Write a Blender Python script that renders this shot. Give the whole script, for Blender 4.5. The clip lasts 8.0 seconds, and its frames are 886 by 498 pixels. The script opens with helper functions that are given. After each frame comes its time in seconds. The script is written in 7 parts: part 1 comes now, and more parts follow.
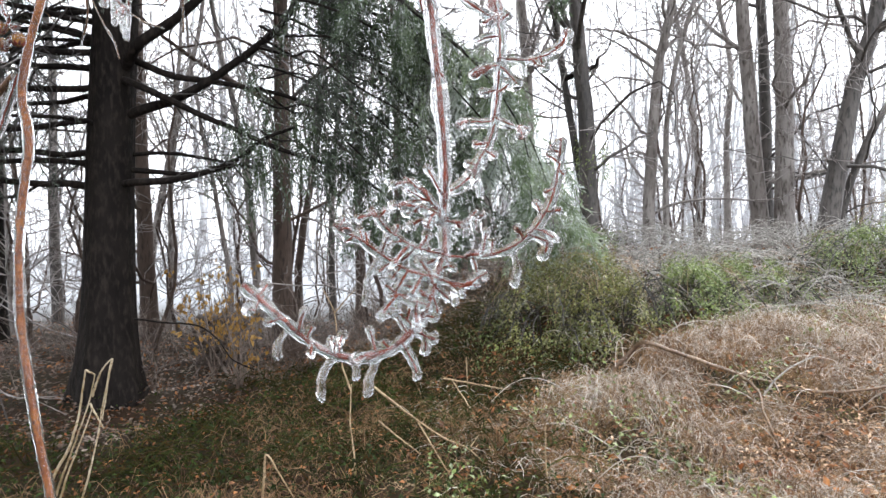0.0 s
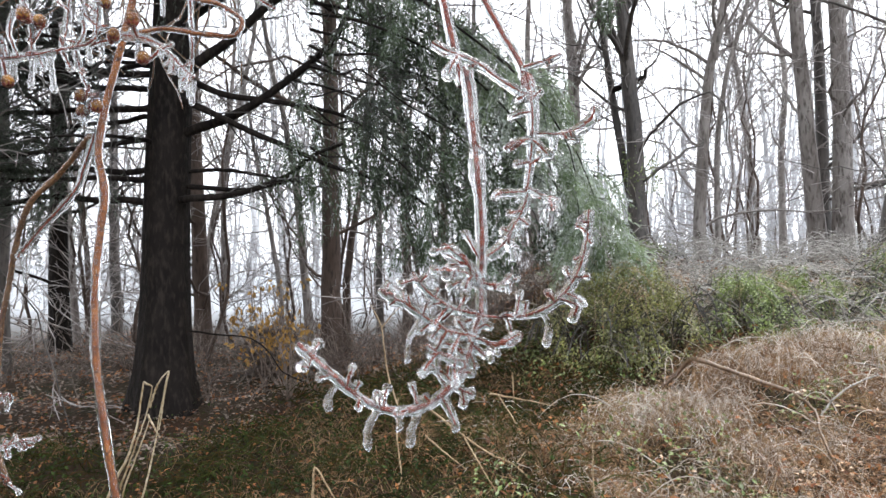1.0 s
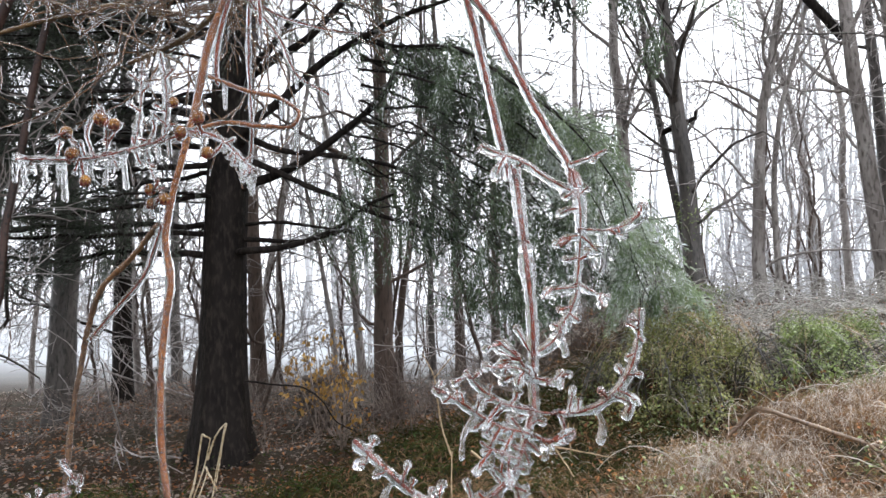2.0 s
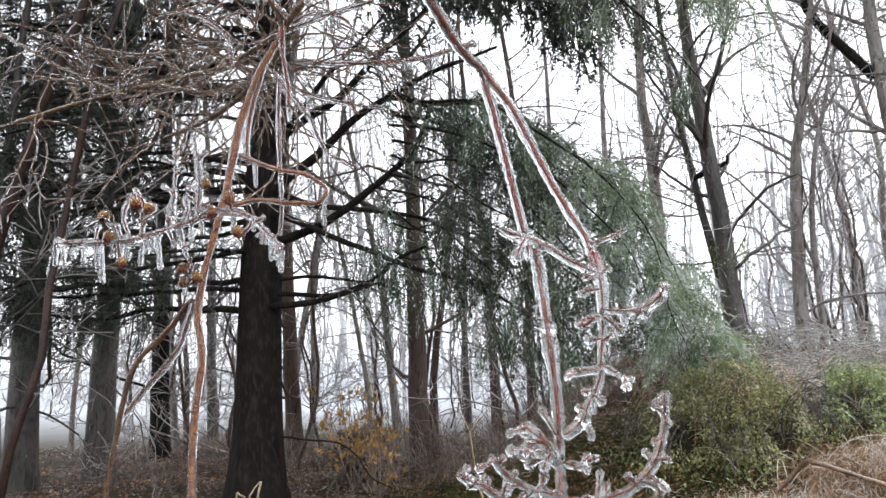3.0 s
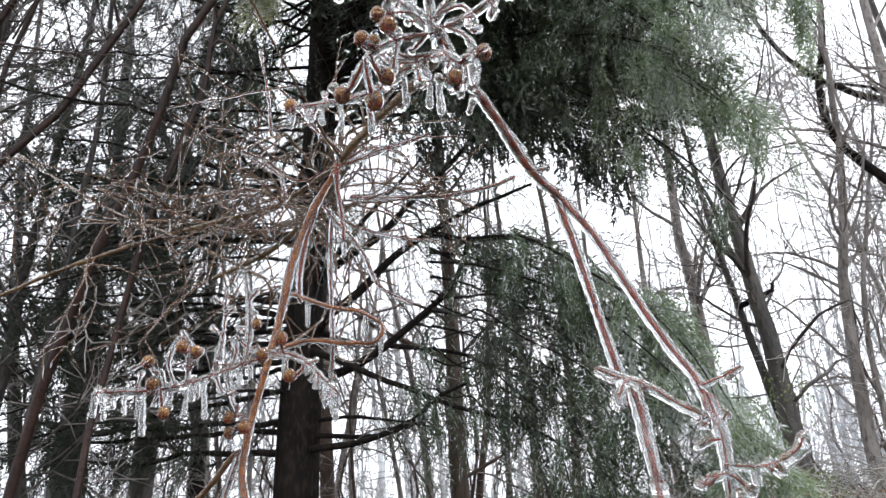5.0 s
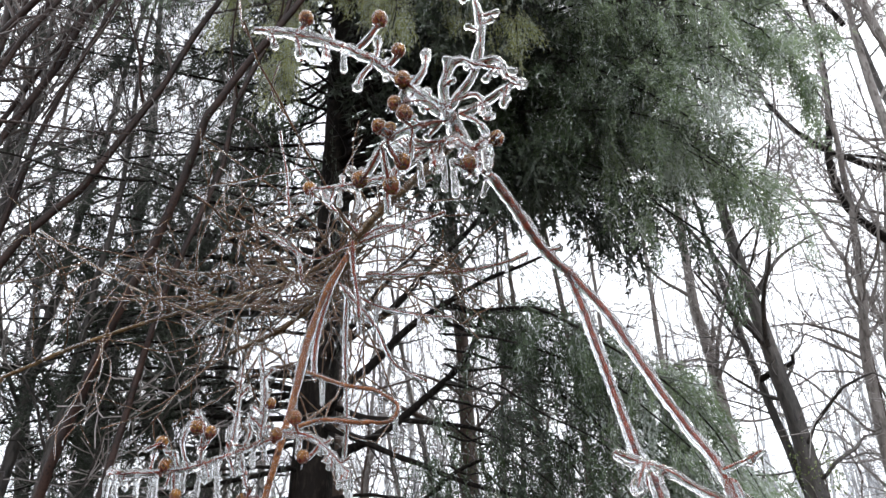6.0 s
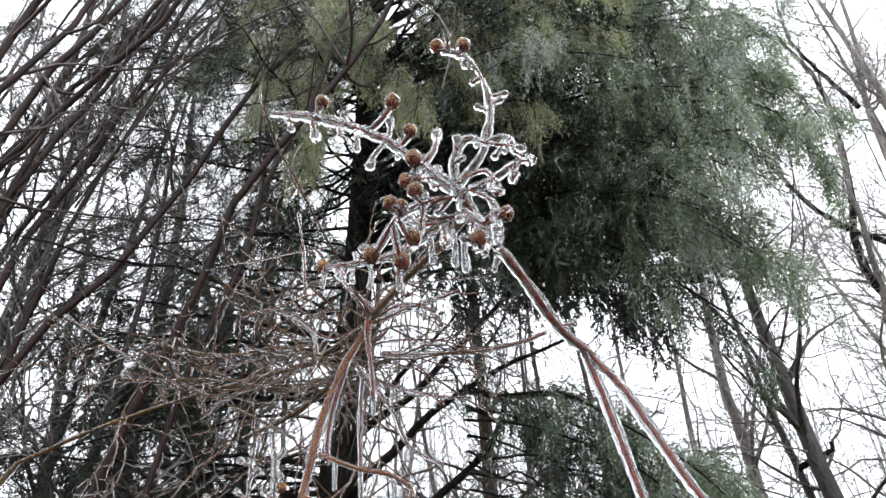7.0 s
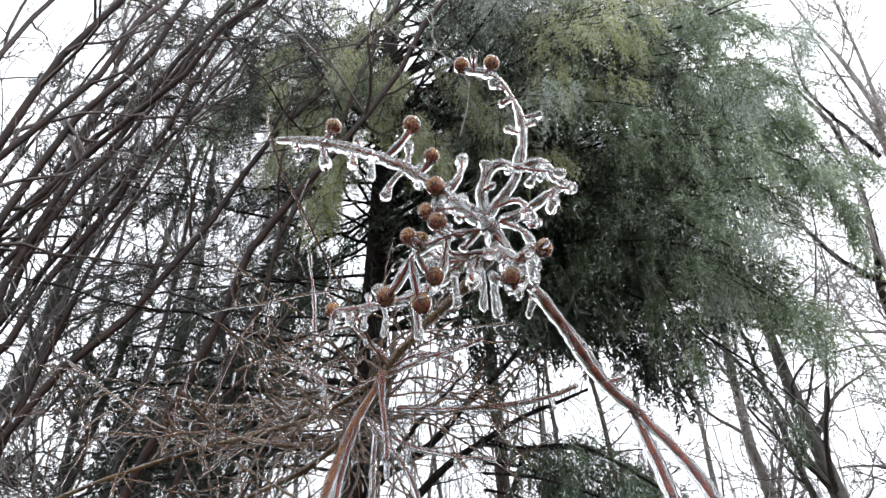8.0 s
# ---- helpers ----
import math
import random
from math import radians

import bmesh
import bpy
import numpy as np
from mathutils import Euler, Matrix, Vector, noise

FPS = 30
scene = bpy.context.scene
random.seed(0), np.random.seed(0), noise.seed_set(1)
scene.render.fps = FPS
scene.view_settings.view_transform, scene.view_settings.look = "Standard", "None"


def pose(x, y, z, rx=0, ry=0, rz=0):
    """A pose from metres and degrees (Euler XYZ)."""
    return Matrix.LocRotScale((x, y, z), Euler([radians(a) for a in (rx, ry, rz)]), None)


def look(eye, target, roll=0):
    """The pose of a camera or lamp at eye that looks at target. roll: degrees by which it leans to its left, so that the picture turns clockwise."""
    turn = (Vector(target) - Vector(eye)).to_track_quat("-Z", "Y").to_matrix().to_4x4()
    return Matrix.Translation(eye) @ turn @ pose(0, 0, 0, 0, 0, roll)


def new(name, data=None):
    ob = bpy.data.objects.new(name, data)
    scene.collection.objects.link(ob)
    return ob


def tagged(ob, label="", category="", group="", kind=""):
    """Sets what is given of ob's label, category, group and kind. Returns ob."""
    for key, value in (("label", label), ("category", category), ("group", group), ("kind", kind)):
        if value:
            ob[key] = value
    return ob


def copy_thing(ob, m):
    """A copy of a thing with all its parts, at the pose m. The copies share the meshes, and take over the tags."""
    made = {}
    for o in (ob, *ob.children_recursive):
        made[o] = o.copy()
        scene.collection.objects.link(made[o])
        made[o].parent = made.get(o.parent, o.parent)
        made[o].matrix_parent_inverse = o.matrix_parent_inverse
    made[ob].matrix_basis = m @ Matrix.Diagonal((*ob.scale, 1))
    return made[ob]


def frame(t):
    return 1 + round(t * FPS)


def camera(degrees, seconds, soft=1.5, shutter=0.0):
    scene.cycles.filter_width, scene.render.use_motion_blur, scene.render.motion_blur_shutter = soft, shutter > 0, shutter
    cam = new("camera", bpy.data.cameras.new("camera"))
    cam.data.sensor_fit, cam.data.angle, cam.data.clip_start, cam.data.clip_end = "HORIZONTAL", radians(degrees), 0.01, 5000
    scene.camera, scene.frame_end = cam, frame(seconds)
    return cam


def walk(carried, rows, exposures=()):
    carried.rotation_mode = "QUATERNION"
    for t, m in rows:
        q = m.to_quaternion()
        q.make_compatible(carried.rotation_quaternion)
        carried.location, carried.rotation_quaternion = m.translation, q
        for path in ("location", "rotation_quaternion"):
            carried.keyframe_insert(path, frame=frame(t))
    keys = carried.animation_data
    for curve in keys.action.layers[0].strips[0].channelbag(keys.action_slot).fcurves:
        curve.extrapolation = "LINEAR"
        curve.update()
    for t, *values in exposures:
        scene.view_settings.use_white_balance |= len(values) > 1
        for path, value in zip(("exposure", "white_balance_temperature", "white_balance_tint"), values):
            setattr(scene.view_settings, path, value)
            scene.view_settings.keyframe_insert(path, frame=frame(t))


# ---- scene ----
cam = camera(65.3, 8.0)
PATH = [
    (0, (-0.131, 0.024, 1.585), (-0.109, 2.024, 1.588), -0.3),
    (0.5, (-0.128, 0.008, 1.598), (-0.167, 2.007, 1.611), -0.2),
    (1, (-0.125, -0.008, 1.615), (-0.238, 1.988, 1.651), -0.3),
    (1.5, (-0.126, -0.014, 1.633), (-0.319, 1.974, 1.724), -0.6),
    (2.8, (-0.116, -0.026, 1.663), (-0.446, 1.926, 1.950), -1.9),
    (3, (-0.115, -0.026, 1.667), (-0.46, 1.92, 1.978), -2.0),
    (3.5, (-0.118, -0.009, 1.678), (-0.496, 1.919, 2.055), -2.3),
    (4, (-0.13, -0.003, 1.682), (-0.533, 1.901, 2.143), -2.7),
    (4.5, (-0.149, 0.018, 1.68), (-0.561, 1.891, 2.246), -2.7),
    (4.7, (-0.149, 0.018, 1.680), (-0.562, 1.874, 2.300), -2.7),
    (5.8, (-0.148, 0.011, 1.684), (-0.570, 1.775, 2.527), -2.5),
    (6, (-0.148, 0.01, 1.684), (-0.573, 1.754, 2.567), -2.5),
    (6.5, (-0.146, 0.009, 1.682), (-0.578, 1.681, 2.69), -2.3),
    (7, (-0.142, 0.016, 1.68), (-0.59, 1.629, 2.774), -2.0),
    (7.5, (-0.159, 0.05, 1.693), (-0.625, 1.611, 2.852), -1.4),
    (8, (-0.162, 0.067, 1.711), (-0.63, 1.59, 2.919), -0.8),
]
walk(cam, [(t, look(eye, target, roll)) for t, eye, target, roll in PATH], [(0, 0.27), (0.5, 0.23), (1.5, 0.14), (3.5, 0.06), (6, -0.06), (8, -0.08)])

# ---- overcast winter daylight ----
scene.view_settings.exposure = 0.0
world = bpy.data.worlds.new("overcast_sky")
scene.world = world
world.use_nodes = True
wt = world.node_tree
sky = wt.nodes.new("ShaderNodeTexSky")
sky.sky_type, sky.sun_disc = "NISHITA", False
sky.sun_elevation, sky.sun_rotation = radians(63), radians(63)
sky.dust_density, sky.air_density = 4.0, 1.0
pale = wt.nodes.new("ShaderNodeHueSaturation")
pale.inputs["Saturation"].default_value = 0.12
wt.links.new(sky.outputs[0], pale.inputs["Color"])
cloud = wt.nodes.new("ShaderNodeMix")
cloud.data_type = "RGBA"
cloud.inputs["Factor"].default_value = 0.6
cloud.inputs["B"].default_value = (9.65, 10.0, 10.8, 1)
wt.links.new(pale.outputs[0], cloud.inputs["A"])
wt.links.new(cloud.outputs["Result"], wt.nodes["Background"].inputs[0])
wt.nodes["Background"].inputs[1].default_value = 0.285
sun = new("sun", bpy.data.lights.new("sun", "SUN"))
sun.data.energy, sun.data.angle, sun.data.color = 1.5, radians(30), (1.0, 0.985, 0.96)
sun.matrix_world = look((12, 6, 26), (0, 0, 0))

# ---- mesh tools ----
rng = np.random.default_rng(7)


def nodes_of(name):
    m = bpy.data.materials.new(name)
    m.use_nodes = True
    return m, m.node_tree, m.node_tree.nodes["Principled BSDF"]


def surface(name, c1, c2, scale=8.0, rough=0.8, bump=0.3, fine=60.0, stretch=(1, 1, 1), c3=None, coat=0.0, island=0.0, contrast=(0.35, 0.65), thin=0.0, sheen=0.5, glaze=0.0):
    """A natural surface: two colours in broad patches, a third in fine grain, and relief. thin: light let through, as
    by a leaf. glaze: the share of pieces whitened by ice, its glints put into the colour.
    """
    m, nt, bsdf = nodes_of(name)
    n, ln = nt.nodes.new, nt.links.new
    tc, mp = n("ShaderNodeTexCoord"), n("ShaderNodeMapping")
    mp.inputs["Scale"].default_value = stretch
    ln(tc.outputs["Object"], mp.inputs["Vector"])
    broad, grain = n("ShaderNodeTexNoise"), n("ShaderNodeTexNoise")
    broad.inputs["Scale"].default_value, grain.inputs["Scale"].default_value = scale, fine
    broad.inputs["Detail"].default_value, grain.inputs["Detail"].default_value = 4, 6
    for k in (broad, grain):
        ln(mp.outputs[0], k.inputs["Vector"])
    ramp = n("ShaderNodeValToRGB")
    ramp.color_ramp.elements[0].position, ramp.color_ramp.elements[1].position = contrast
    ramp.color_ramp.elements[0].color, ramp.color_ramp.elements[1].color = (*c1, 1), (*c2, 1)
    ln(broad.outputs["Fac"], ramp.inputs["Fac"])
    out = ramp.outputs["Color"]
    mix = n("ShaderNodeMix")
    mix.data_type = "RGBA"
    mix.inputs["B"].default_value = (*(c3 or [0.5 * a for a in c1]), 1)
    r2 = n("ShaderNodeValToRGB")
    r2.color_ramp.elements[0].position, r2.color_ramp.elements[1].position = 0.48, 0.68
    ln(grain.outputs["Fac"], r2.inputs["Fac"])
    ln(r2.outputs["Color"], mix.inputs["Factor"])
    ln(out, mix.inputs["A"])
    out = mix.outputs["Result"]
    if island:
        geo, hsv, ma = n("ShaderNodeNewGeometry"), n("ShaderNodeHueSaturation"), n("ShaderNodeMapRange")
        ma.inputs["To Min"].default_value, ma.inputs["To Max"].default_value = 1 - island, 1 + island
        ln(geo.outputs["Random Per Island"], ma.inputs["Value"])
        ln(ma.outputs["Result"], hsv.inputs["Value"])
        ln(out, hsv.inputs["Color"])
        out = hsv.outputs["Color"]
    # painted glints: some pieces turn white as sparkling ice
    if glaze:
        geo, cut, white = n("ShaderNodeNewGeometry"), n("ShaderNodeMath"), n("ShaderNodeMix")
        cut.operation = "LESS_THAN"
        cut.inputs[1].default_value = glaze
        ln(geo.outputs["Random Per Island"], cut.inputs[0])
        white.data_type = "RGBA"
        white.inputs["B"].default_value = (0.72, 0.77, 0.77, 1)
        ln(cut.outputs[0], white.inputs["Factor"])
        ln(out, white.inputs["A"])
        out = white.outputs["Result"]
    ln(out, bsdf.inputs["Base Color"])
    bsdf.inputs["Roughness"].default_value = rough
    bsdf.inputs["Specular IOR Level"].default_value = sheen
    bsdf.inputs["Coat Weight"].default_value = coat
    bsdf.inputs["Coat Roughness"].default_value = 0.12
    if bump:
        b = n("ShaderNodeBump")
        b.inputs["Strength"].default_value, b.inputs["Distance"].default_value = bump, 0.02
        ln(grain.outputs["Fac"], b.inputs["Height"])
        ln(b.outputs["Normal"], bsdf.inputs["Normal"])
    if thin:
        tr, mx = n("ShaderNodeBsdfTranslucent"), n("ShaderNodeMixShader")
        mx.inputs[0].default_value = thin
        ln(out, tr.inputs["Color"])
        ln(bsdf.outputs[0], mx.inputs[1])
        ln(tr.outputs[0], mx.inputs[2])
        ln(mx.outputs[0], nt.nodes["Material Output"].inputs["Surface"])
    return m


class Soup:
    """Gathers many small pieces into one mesh."""

    def __init__(self):
        self.v, self.f3, self.f4, self.n = [], [], [], 0

    def add(self, v, faces):
        v = np.asarray(v, float).reshape(-1, 3)
        faces = np.asarray(faces, np.int64)
        (self.f3 if faces.shape[1] == 3 else self.f4).append(faces + self.n)
        self.v.append(v)
        self.n += len(v)

    def tubes(self, p, r, sides=5):
        """Tubes along p (m, n, 3) with radii r (m, n), closed by shrinking at the ends."""
        p, r = np.asarray(p, float), np.asarray(r, float)
        if p.ndim == 2:
            p, r = p[None], r[None]
        if not len(p):
            return
        m, n = r.shape
        t = np.gradient(p, axis=1)
        t /= np.linalg.norm(t, axis=2, keepdims=True) + 1e-9
        mean = np.abs(t.mean(1))
        ref = np.zeros((m, 3))
        ref[np.arange(m), mean.argmin(1)] = 1
        a = np.cross(t, ref[:, None, :])
        a /= np.linalg.norm(a, axis=2, keepdims=True) + 1e-9
        b = np.cross(t, a)
        w = np.arange(sides) * 2 * math.pi / sides
        ring = a[:, :, None] * np.cos(w)[None, None, :, None] + b[:, :, None] * np.sin(w)[None, None, :, None]
        v = p[:, :, None] + ring * r[:, :, None, None]
        i, j = np.meshgrid(np.arange(n - 1), np.arange(sides), indexing="ij")
        k = (j + 1) % sides
        q = np.stack([i * sides + j, i * sides + k, (i + 1) * sides + k, (i + 1) * sides + j], -1).reshape(-1, 4)
        q = (q[None] + (np.arange(m) * n * sides)[:, None, None]).reshape(-1, 4)
        self.add(v, q)

    def ribbons(self, p, w, g=rng):
        """Narrow blades along p (m, n, 3) with half widths w (m, n)."""
        m, n = w.shape
        t = np.gradient(p, axis=1)
        side = unit(np.cross(t, g.normal(size=(m, 1, 3))))
        v = np.stack([p - side * w[..., None], p + side * w[..., None]], 2)
        i = np.arange(n - 1)
        q = np.stack([2 * i, 2 * i + 1, 2 * i + 3, 2 * i + 2], -1)
        self.add(v, (q[None] + (np.arange(m) * 2 * n)[:, None, None]).reshape(-1, 4))

    def stamps(self, tv, tf, mats, at):
        """Copies of a small template (verts tv, faces tf) turned by mats (m, 3, 3), moved to at (m, 3)."""
        tv, tf = np.asarray(tv, float), np.asarray(tf, np.int64)
        v = np.einsum("mij,kj->mki", mats, tv) + np.asarray(at)[:, None]
        f = (tf[None] + (np.arange(len(mats)) * len(tv))[:, None, None]).reshape(-1, tf.shape[1])
        self.add(v, f)

    def mesh(self, name, material, smooth=True):
        me = bpy.data.meshes.new(name)
        v = np.concatenate(self.v)
        f3 = np.concatenate(self.f3) if self.f3 else np.zeros((0, 3), np.int64)
        f4 = np.concatenate(self.f4) if self.f4 else np.zeros((0, 4), np.int64)
        me.vertices.add(len(v))
        me.vertices.foreach_set("co", v.ravel().astype(np.float32))
        loops = np.concatenate([f3.ravel(), f4.ravel()]).astype(np.int32)
        me.loops.add(len(loops))
        me.loops.foreach_set("vertex_index", loops)
        me.polygons.add(len(f3) + len(f4))
        starts = np.concatenate([np.arange(len(f3)) * 3, len(f3) * 3 + np.arange(len(f4)) * 4]).astype(np.int32)
        me.polygons.foreach_set("loop_start", starts)
        me.polygons.foreach_set("use_smooth", np.full(len(starts), smooth))
        me.update(calc_edges=True)
        me.validate()
        me.materials.append(material)
        return me


def part(name, soup, material, parent=None, label="", smooth=True):
    ob = new(name, soup.mesh(name, material, smooth) if isinstance(soup, Soup) else soup)
    if parent:
        ob.parent = parent
        if parent.type == "EMPTY":
            ob.matrix_parent_inverse = Matrix.Translation(-parent.location)
    return tagged(ob, label)


def thing(name, at, label, category, group="", kind=""):
    """An Empty at the thing's base; its parts are placed in the world's metres."""
    ob = new(name)
    ob.empty_display_size = 0.1
    ob.location = [float(c) for c in at]
    return tagged(ob, label, category, group, kind)


def curve_through(pts, n):
    """n points on a smooth line through a few."""
    pts = np.asarray(pts, float)
    d = np.r_[0, np.cumsum(np.linalg.norm(np.diff(pts, axis=0), axis=1))]
    s = np.linspace(0, d[-1], n)
    m = np.gradient(pts, d, axis=0) if len(pts) > 2 else np.repeat(np.diff(pts, axis=0) / d[-1], 2, 0)
    k = np.clip(np.searchsorted(d, s, "right") - 1, 0, len(d) - 2)
    h = (d[k + 1] - d[k])[:, None]
    u = ((s - d[k]) / (d[k + 1] - d[k]))[:, None]
    return ((2 * u**3 - 3 * u**2 + 1) * pts[k] + (u**3 - 2 * u**2 + u) * h * m[k] + (3 * u**2 - 2 * u**3) * pts[k + 1] + (u**3 - u**2) * h * m[k + 1])


def unit(v):
    return v / (np.linalg.norm(v, axis=-1, keepdims=True) + 1e-9)


def grow(p, r, each, span, length, angle, n=6, wiggle=0.15, lift=0.0, thin=0.55, tip=0.25, g=rng, taper_len=True):
    """Side branches on the branches p (m, n0, 3), r (m, n0): `each` per branch along `span` of it."""
    m, n0 = r.shape
    k = m * each
    par = np.repeat(np.arange(m), each)
    s = g.uniform(span[0], span[1], k) * (n0 - 1)
    i = np.minimum(s.astype(int), n0 - 2)
    u = (s - i)[:, None]
    start = p[par, i] * (1 - u) + p[par, i + 1] * u
    r0 = (r[par, i] * (1 - u[:, 0]) + r[par, i + 1] * u[:, 0])
    t = unit(p[par, i + 1] - p[par, i])
    side = unit(np.cross(t, g.normal(size=(k, 3))))
    an = np.radians(g.uniform(angle[0], angle[1], k))[:, None]
    d = t * np.cos(an) + side * np.sin(an)
    ln = g.uniform(length[0], length[1], k)
    if taper_len:
        ln = ln * (1.15 - 0.75 * s / (n0 - 1))
    step = (ln / (n - 1))[:, None]
    q = np.zeros((k, n, 3))
    q[:, 0] = start
    bend = g.normal(size=(k, 3)) * wiggle
    for j in range(1, n):
        q[:, j] = q[:, j - 1] + d * step
        d = unit(d + bend * 0.5 + g.normal(size=(k, 3)) * wiggle + np.array([0, 0, lift]))
    rr = (r0 * thin)[:, None] * np.linspace(1, tip, n)[None]
    return q, rr


def turns(x, g=rng, up=None):
    """Rotations (m, 3, 3) whose first axis is x; the third is near `up` or at random."""
    x = unit(np.asarray(x, float))
    ref = g.normal(size=x.shape) if up is None else np.broadcast_to(np.asarray(up, float), x.shape) + g.normal(size=x.shape) * 0.3
    y = unit(np.cross(ref, x))
    return np.stack([x, y, np.cross(x, y)], 2)


def smooth01(x):
    x = np.clip(x, 0, 1)
    return x * x * (3 - 2 * x)


def ground_z(x, y):
    """The wood's floor: level on one side, a bank on the other."""
    x, y = np.asarray(x, float), np.asarray(y, float)
    z = 1.55 * smooth01((y - 2.5) / 7.5) * smooth01((x + 2.4) / 4.0)
    near = np.exp(-((x / 14) ** 2 + ((y - 6) / 14) ** 2))
    return z + near * (0.05 * np.sin(1.7 * x + 0.6 * y) + 0.04 * np.sin(2.9 * y - 1.1 * x + 1) + 0.025 * np.sin(5.3 * x + 4.1 * y))

# ---- materials ----
MAT_GROUND = surface("leaf_litter", (0.036, 0.02, 0.012), (0.017, 0.017, 0.007), scale=1.1, rough=0.85, bump=0.6, fine=28, c3=(0.055, 0.033, 0.02), sheen=0.15)


def haze_the_fields(m):
    """Beyond the wood the litter fades to pale grey with distance: haze put into the colour."""
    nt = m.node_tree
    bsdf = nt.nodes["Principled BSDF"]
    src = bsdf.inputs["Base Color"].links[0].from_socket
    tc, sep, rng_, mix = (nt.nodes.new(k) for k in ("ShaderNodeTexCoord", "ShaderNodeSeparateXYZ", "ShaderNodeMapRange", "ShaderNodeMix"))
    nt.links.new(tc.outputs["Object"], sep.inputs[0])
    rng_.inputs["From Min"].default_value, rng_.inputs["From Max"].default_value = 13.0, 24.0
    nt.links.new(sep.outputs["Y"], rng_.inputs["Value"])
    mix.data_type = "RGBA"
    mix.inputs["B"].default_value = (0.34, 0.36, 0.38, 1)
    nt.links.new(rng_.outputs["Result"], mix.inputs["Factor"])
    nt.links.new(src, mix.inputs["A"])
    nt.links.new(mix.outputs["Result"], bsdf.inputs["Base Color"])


# distance haze painted into the far ground
haze_the_fields(MAT_GROUND)
MAT_BARK_DARK = surface("dark_wet_bark", (0.007, 0.0055, 0.005), (0.017, 0.0135, 0.0115), scale=5, rough=0.75, bump=1.0, fine=26, stretch=(1, 1, 0.35), c3=(0.03, 0.024, 0.02), sheen=0.12)
MAT_BARK = surface("grey_brown_bark", (0.18, 0.155, 0.14), (0.36, 0.33, 0.31), scale=3, rough=0.7, bump=0.8, fine=22, stretch=(1, 1, 0.3), c3=(0.08, 0.065, 0.055), coat=0.15)
MAT_TWIG = surface("iced_twig", (0.24, 0.20, 0.185), (0.42, 0.39, 0.38), scale=3, rough=0.35, bump=0.0, fine=40, c3=(0.12, 0.10, 0.09), coat=0.6)
MAT_NEEDLE = surface("iced_conifer_needles", (0.026, 0.047, 0.02), (0.066, 0.105, 0.043), scale=1.0, rough=0.35, bump=0.0, fine=9, c3=(0.17, 0.225, 0.15), coat=0.6, island=0.4, thin=0.25, glaze=0.1)
# the same needles with inner and far-side shade put into their colour
MAT_NEEDLE_SHADE = surface("shaded_conifer_needles", (0.016, 0.024, 0.014), (0.04, 0.055, 0.032), scale=1.0, rough=0.45, bump=0.0, fine=9, c3=(0.09, 0.11, 0.085), coat=0.2, island=0.4, thin=0.1)
MAT_STEM = surface("wine_red_stem", (0.15, 0.018, 0.008), (0.28, 0.048, 0.016), scale=70, rough=0.5, bump=0.2, fine=300, c3=(0.05, 0.012, 0.008), sheen=0.2)
MAT_CAPSULE = surface("brown_seed_capsule", (0.2, 0.055, 0.003), (0.46, 0.19, 0.008), scale=150, rough=0.45, bump=0.5, fine=500, c3=(0.045, 0.018, 0.008), sheen=0.3)


def ice(name, rime):
    """Ice over twigs; rime: how much of it is white with bubbles, in patches."""
    m, nt, bsdf = nodes_of(name)
    bsdf.inputs["Base Color"].default_value = (0.97, 0.98, 0.985, 1)
    bsdf.inputs["IOR"].default_value = 1.31
    bsdf.inputs["Roughness"].default_value = 0.05
    tc, no, b = (nt.nodes.new(k) for k in ("ShaderNodeTexCoord", "ShaderNodeTexNoise", "ShaderNodeBump"))
    no.inputs["Scale"].default_value, no.inputs["Detail"].default_value = 190, 2
    b.inputs["Strength"].default_value, b.inputs["Distance"].default_value = 0.3, 0.0015
    nt.links.new(tc.outputs["Object"], no.inputs["Vector"])
    nt.links.new(no.outputs["Fac"], b.inputs["Height"])
    nt.links.new(b.outputs["Normal"], bsdf.inputs["Normal"])
    patch_, grade = nt.nodes.new("ShaderNodeTexNoise"), nt.nodes.new("ShaderNodeMapRange")
    patch_.inputs["Scale"].default_value, patch_.inputs["Detail"].default_value = 170, 3
    nt.links.new(tc.outputs["Object"], patch_.inputs["Vector"])
    grade.inputs["From Min"].default_value, grade.inputs["From Max"].default_value = 0.4, 0.7
    grade.inputs["To Min"].default_value, grade.inputs["To Max"].default_value = 0.985, 1 - rime
    nt.links.new(patch_.outputs["Fac"], grade.inputs["Value"])
    nt.links.new(grade.outputs["Result"], bsdf.inputs["Transmission Weight"])
    return m


MAT_ICE = ice("clear_ice", 0.06)
MAT_ICE_RIME = ice("bubbly_white_ice", 0.23)
MAT_BARK_MID = surface("dark_grey_bark", (0.045, 0.039, 0.035), (0.115, 0.1, 0.09), scale=4, rough=0.65, bump=0.8, fine=25, stretch=(1, 1, 0.3), coat=0.2)
MAT_BARK_BROWN = surface("brown_bark", (0.07, 0.045, 0.033), (0.125, 0.088, 0.07), scale=4, rough=0.75, bump=0.7, fine=28, stretch=(1, 1, 0.25))
MAT_TWIG_DARK = surface("dark_twig", (0.02, 0.016, 0.0145), (0.05, 0.042, 0.038), scale=4, rough=0.4, bump=0.0, coat=0.2)
MAT_TWIG_RED = surface("red_brown_twig", (0.045, 0.025, 0.019), (0.1, 0.062, 0.05), scale=4, rough=0.4, bump=0.0, coat=0.4)
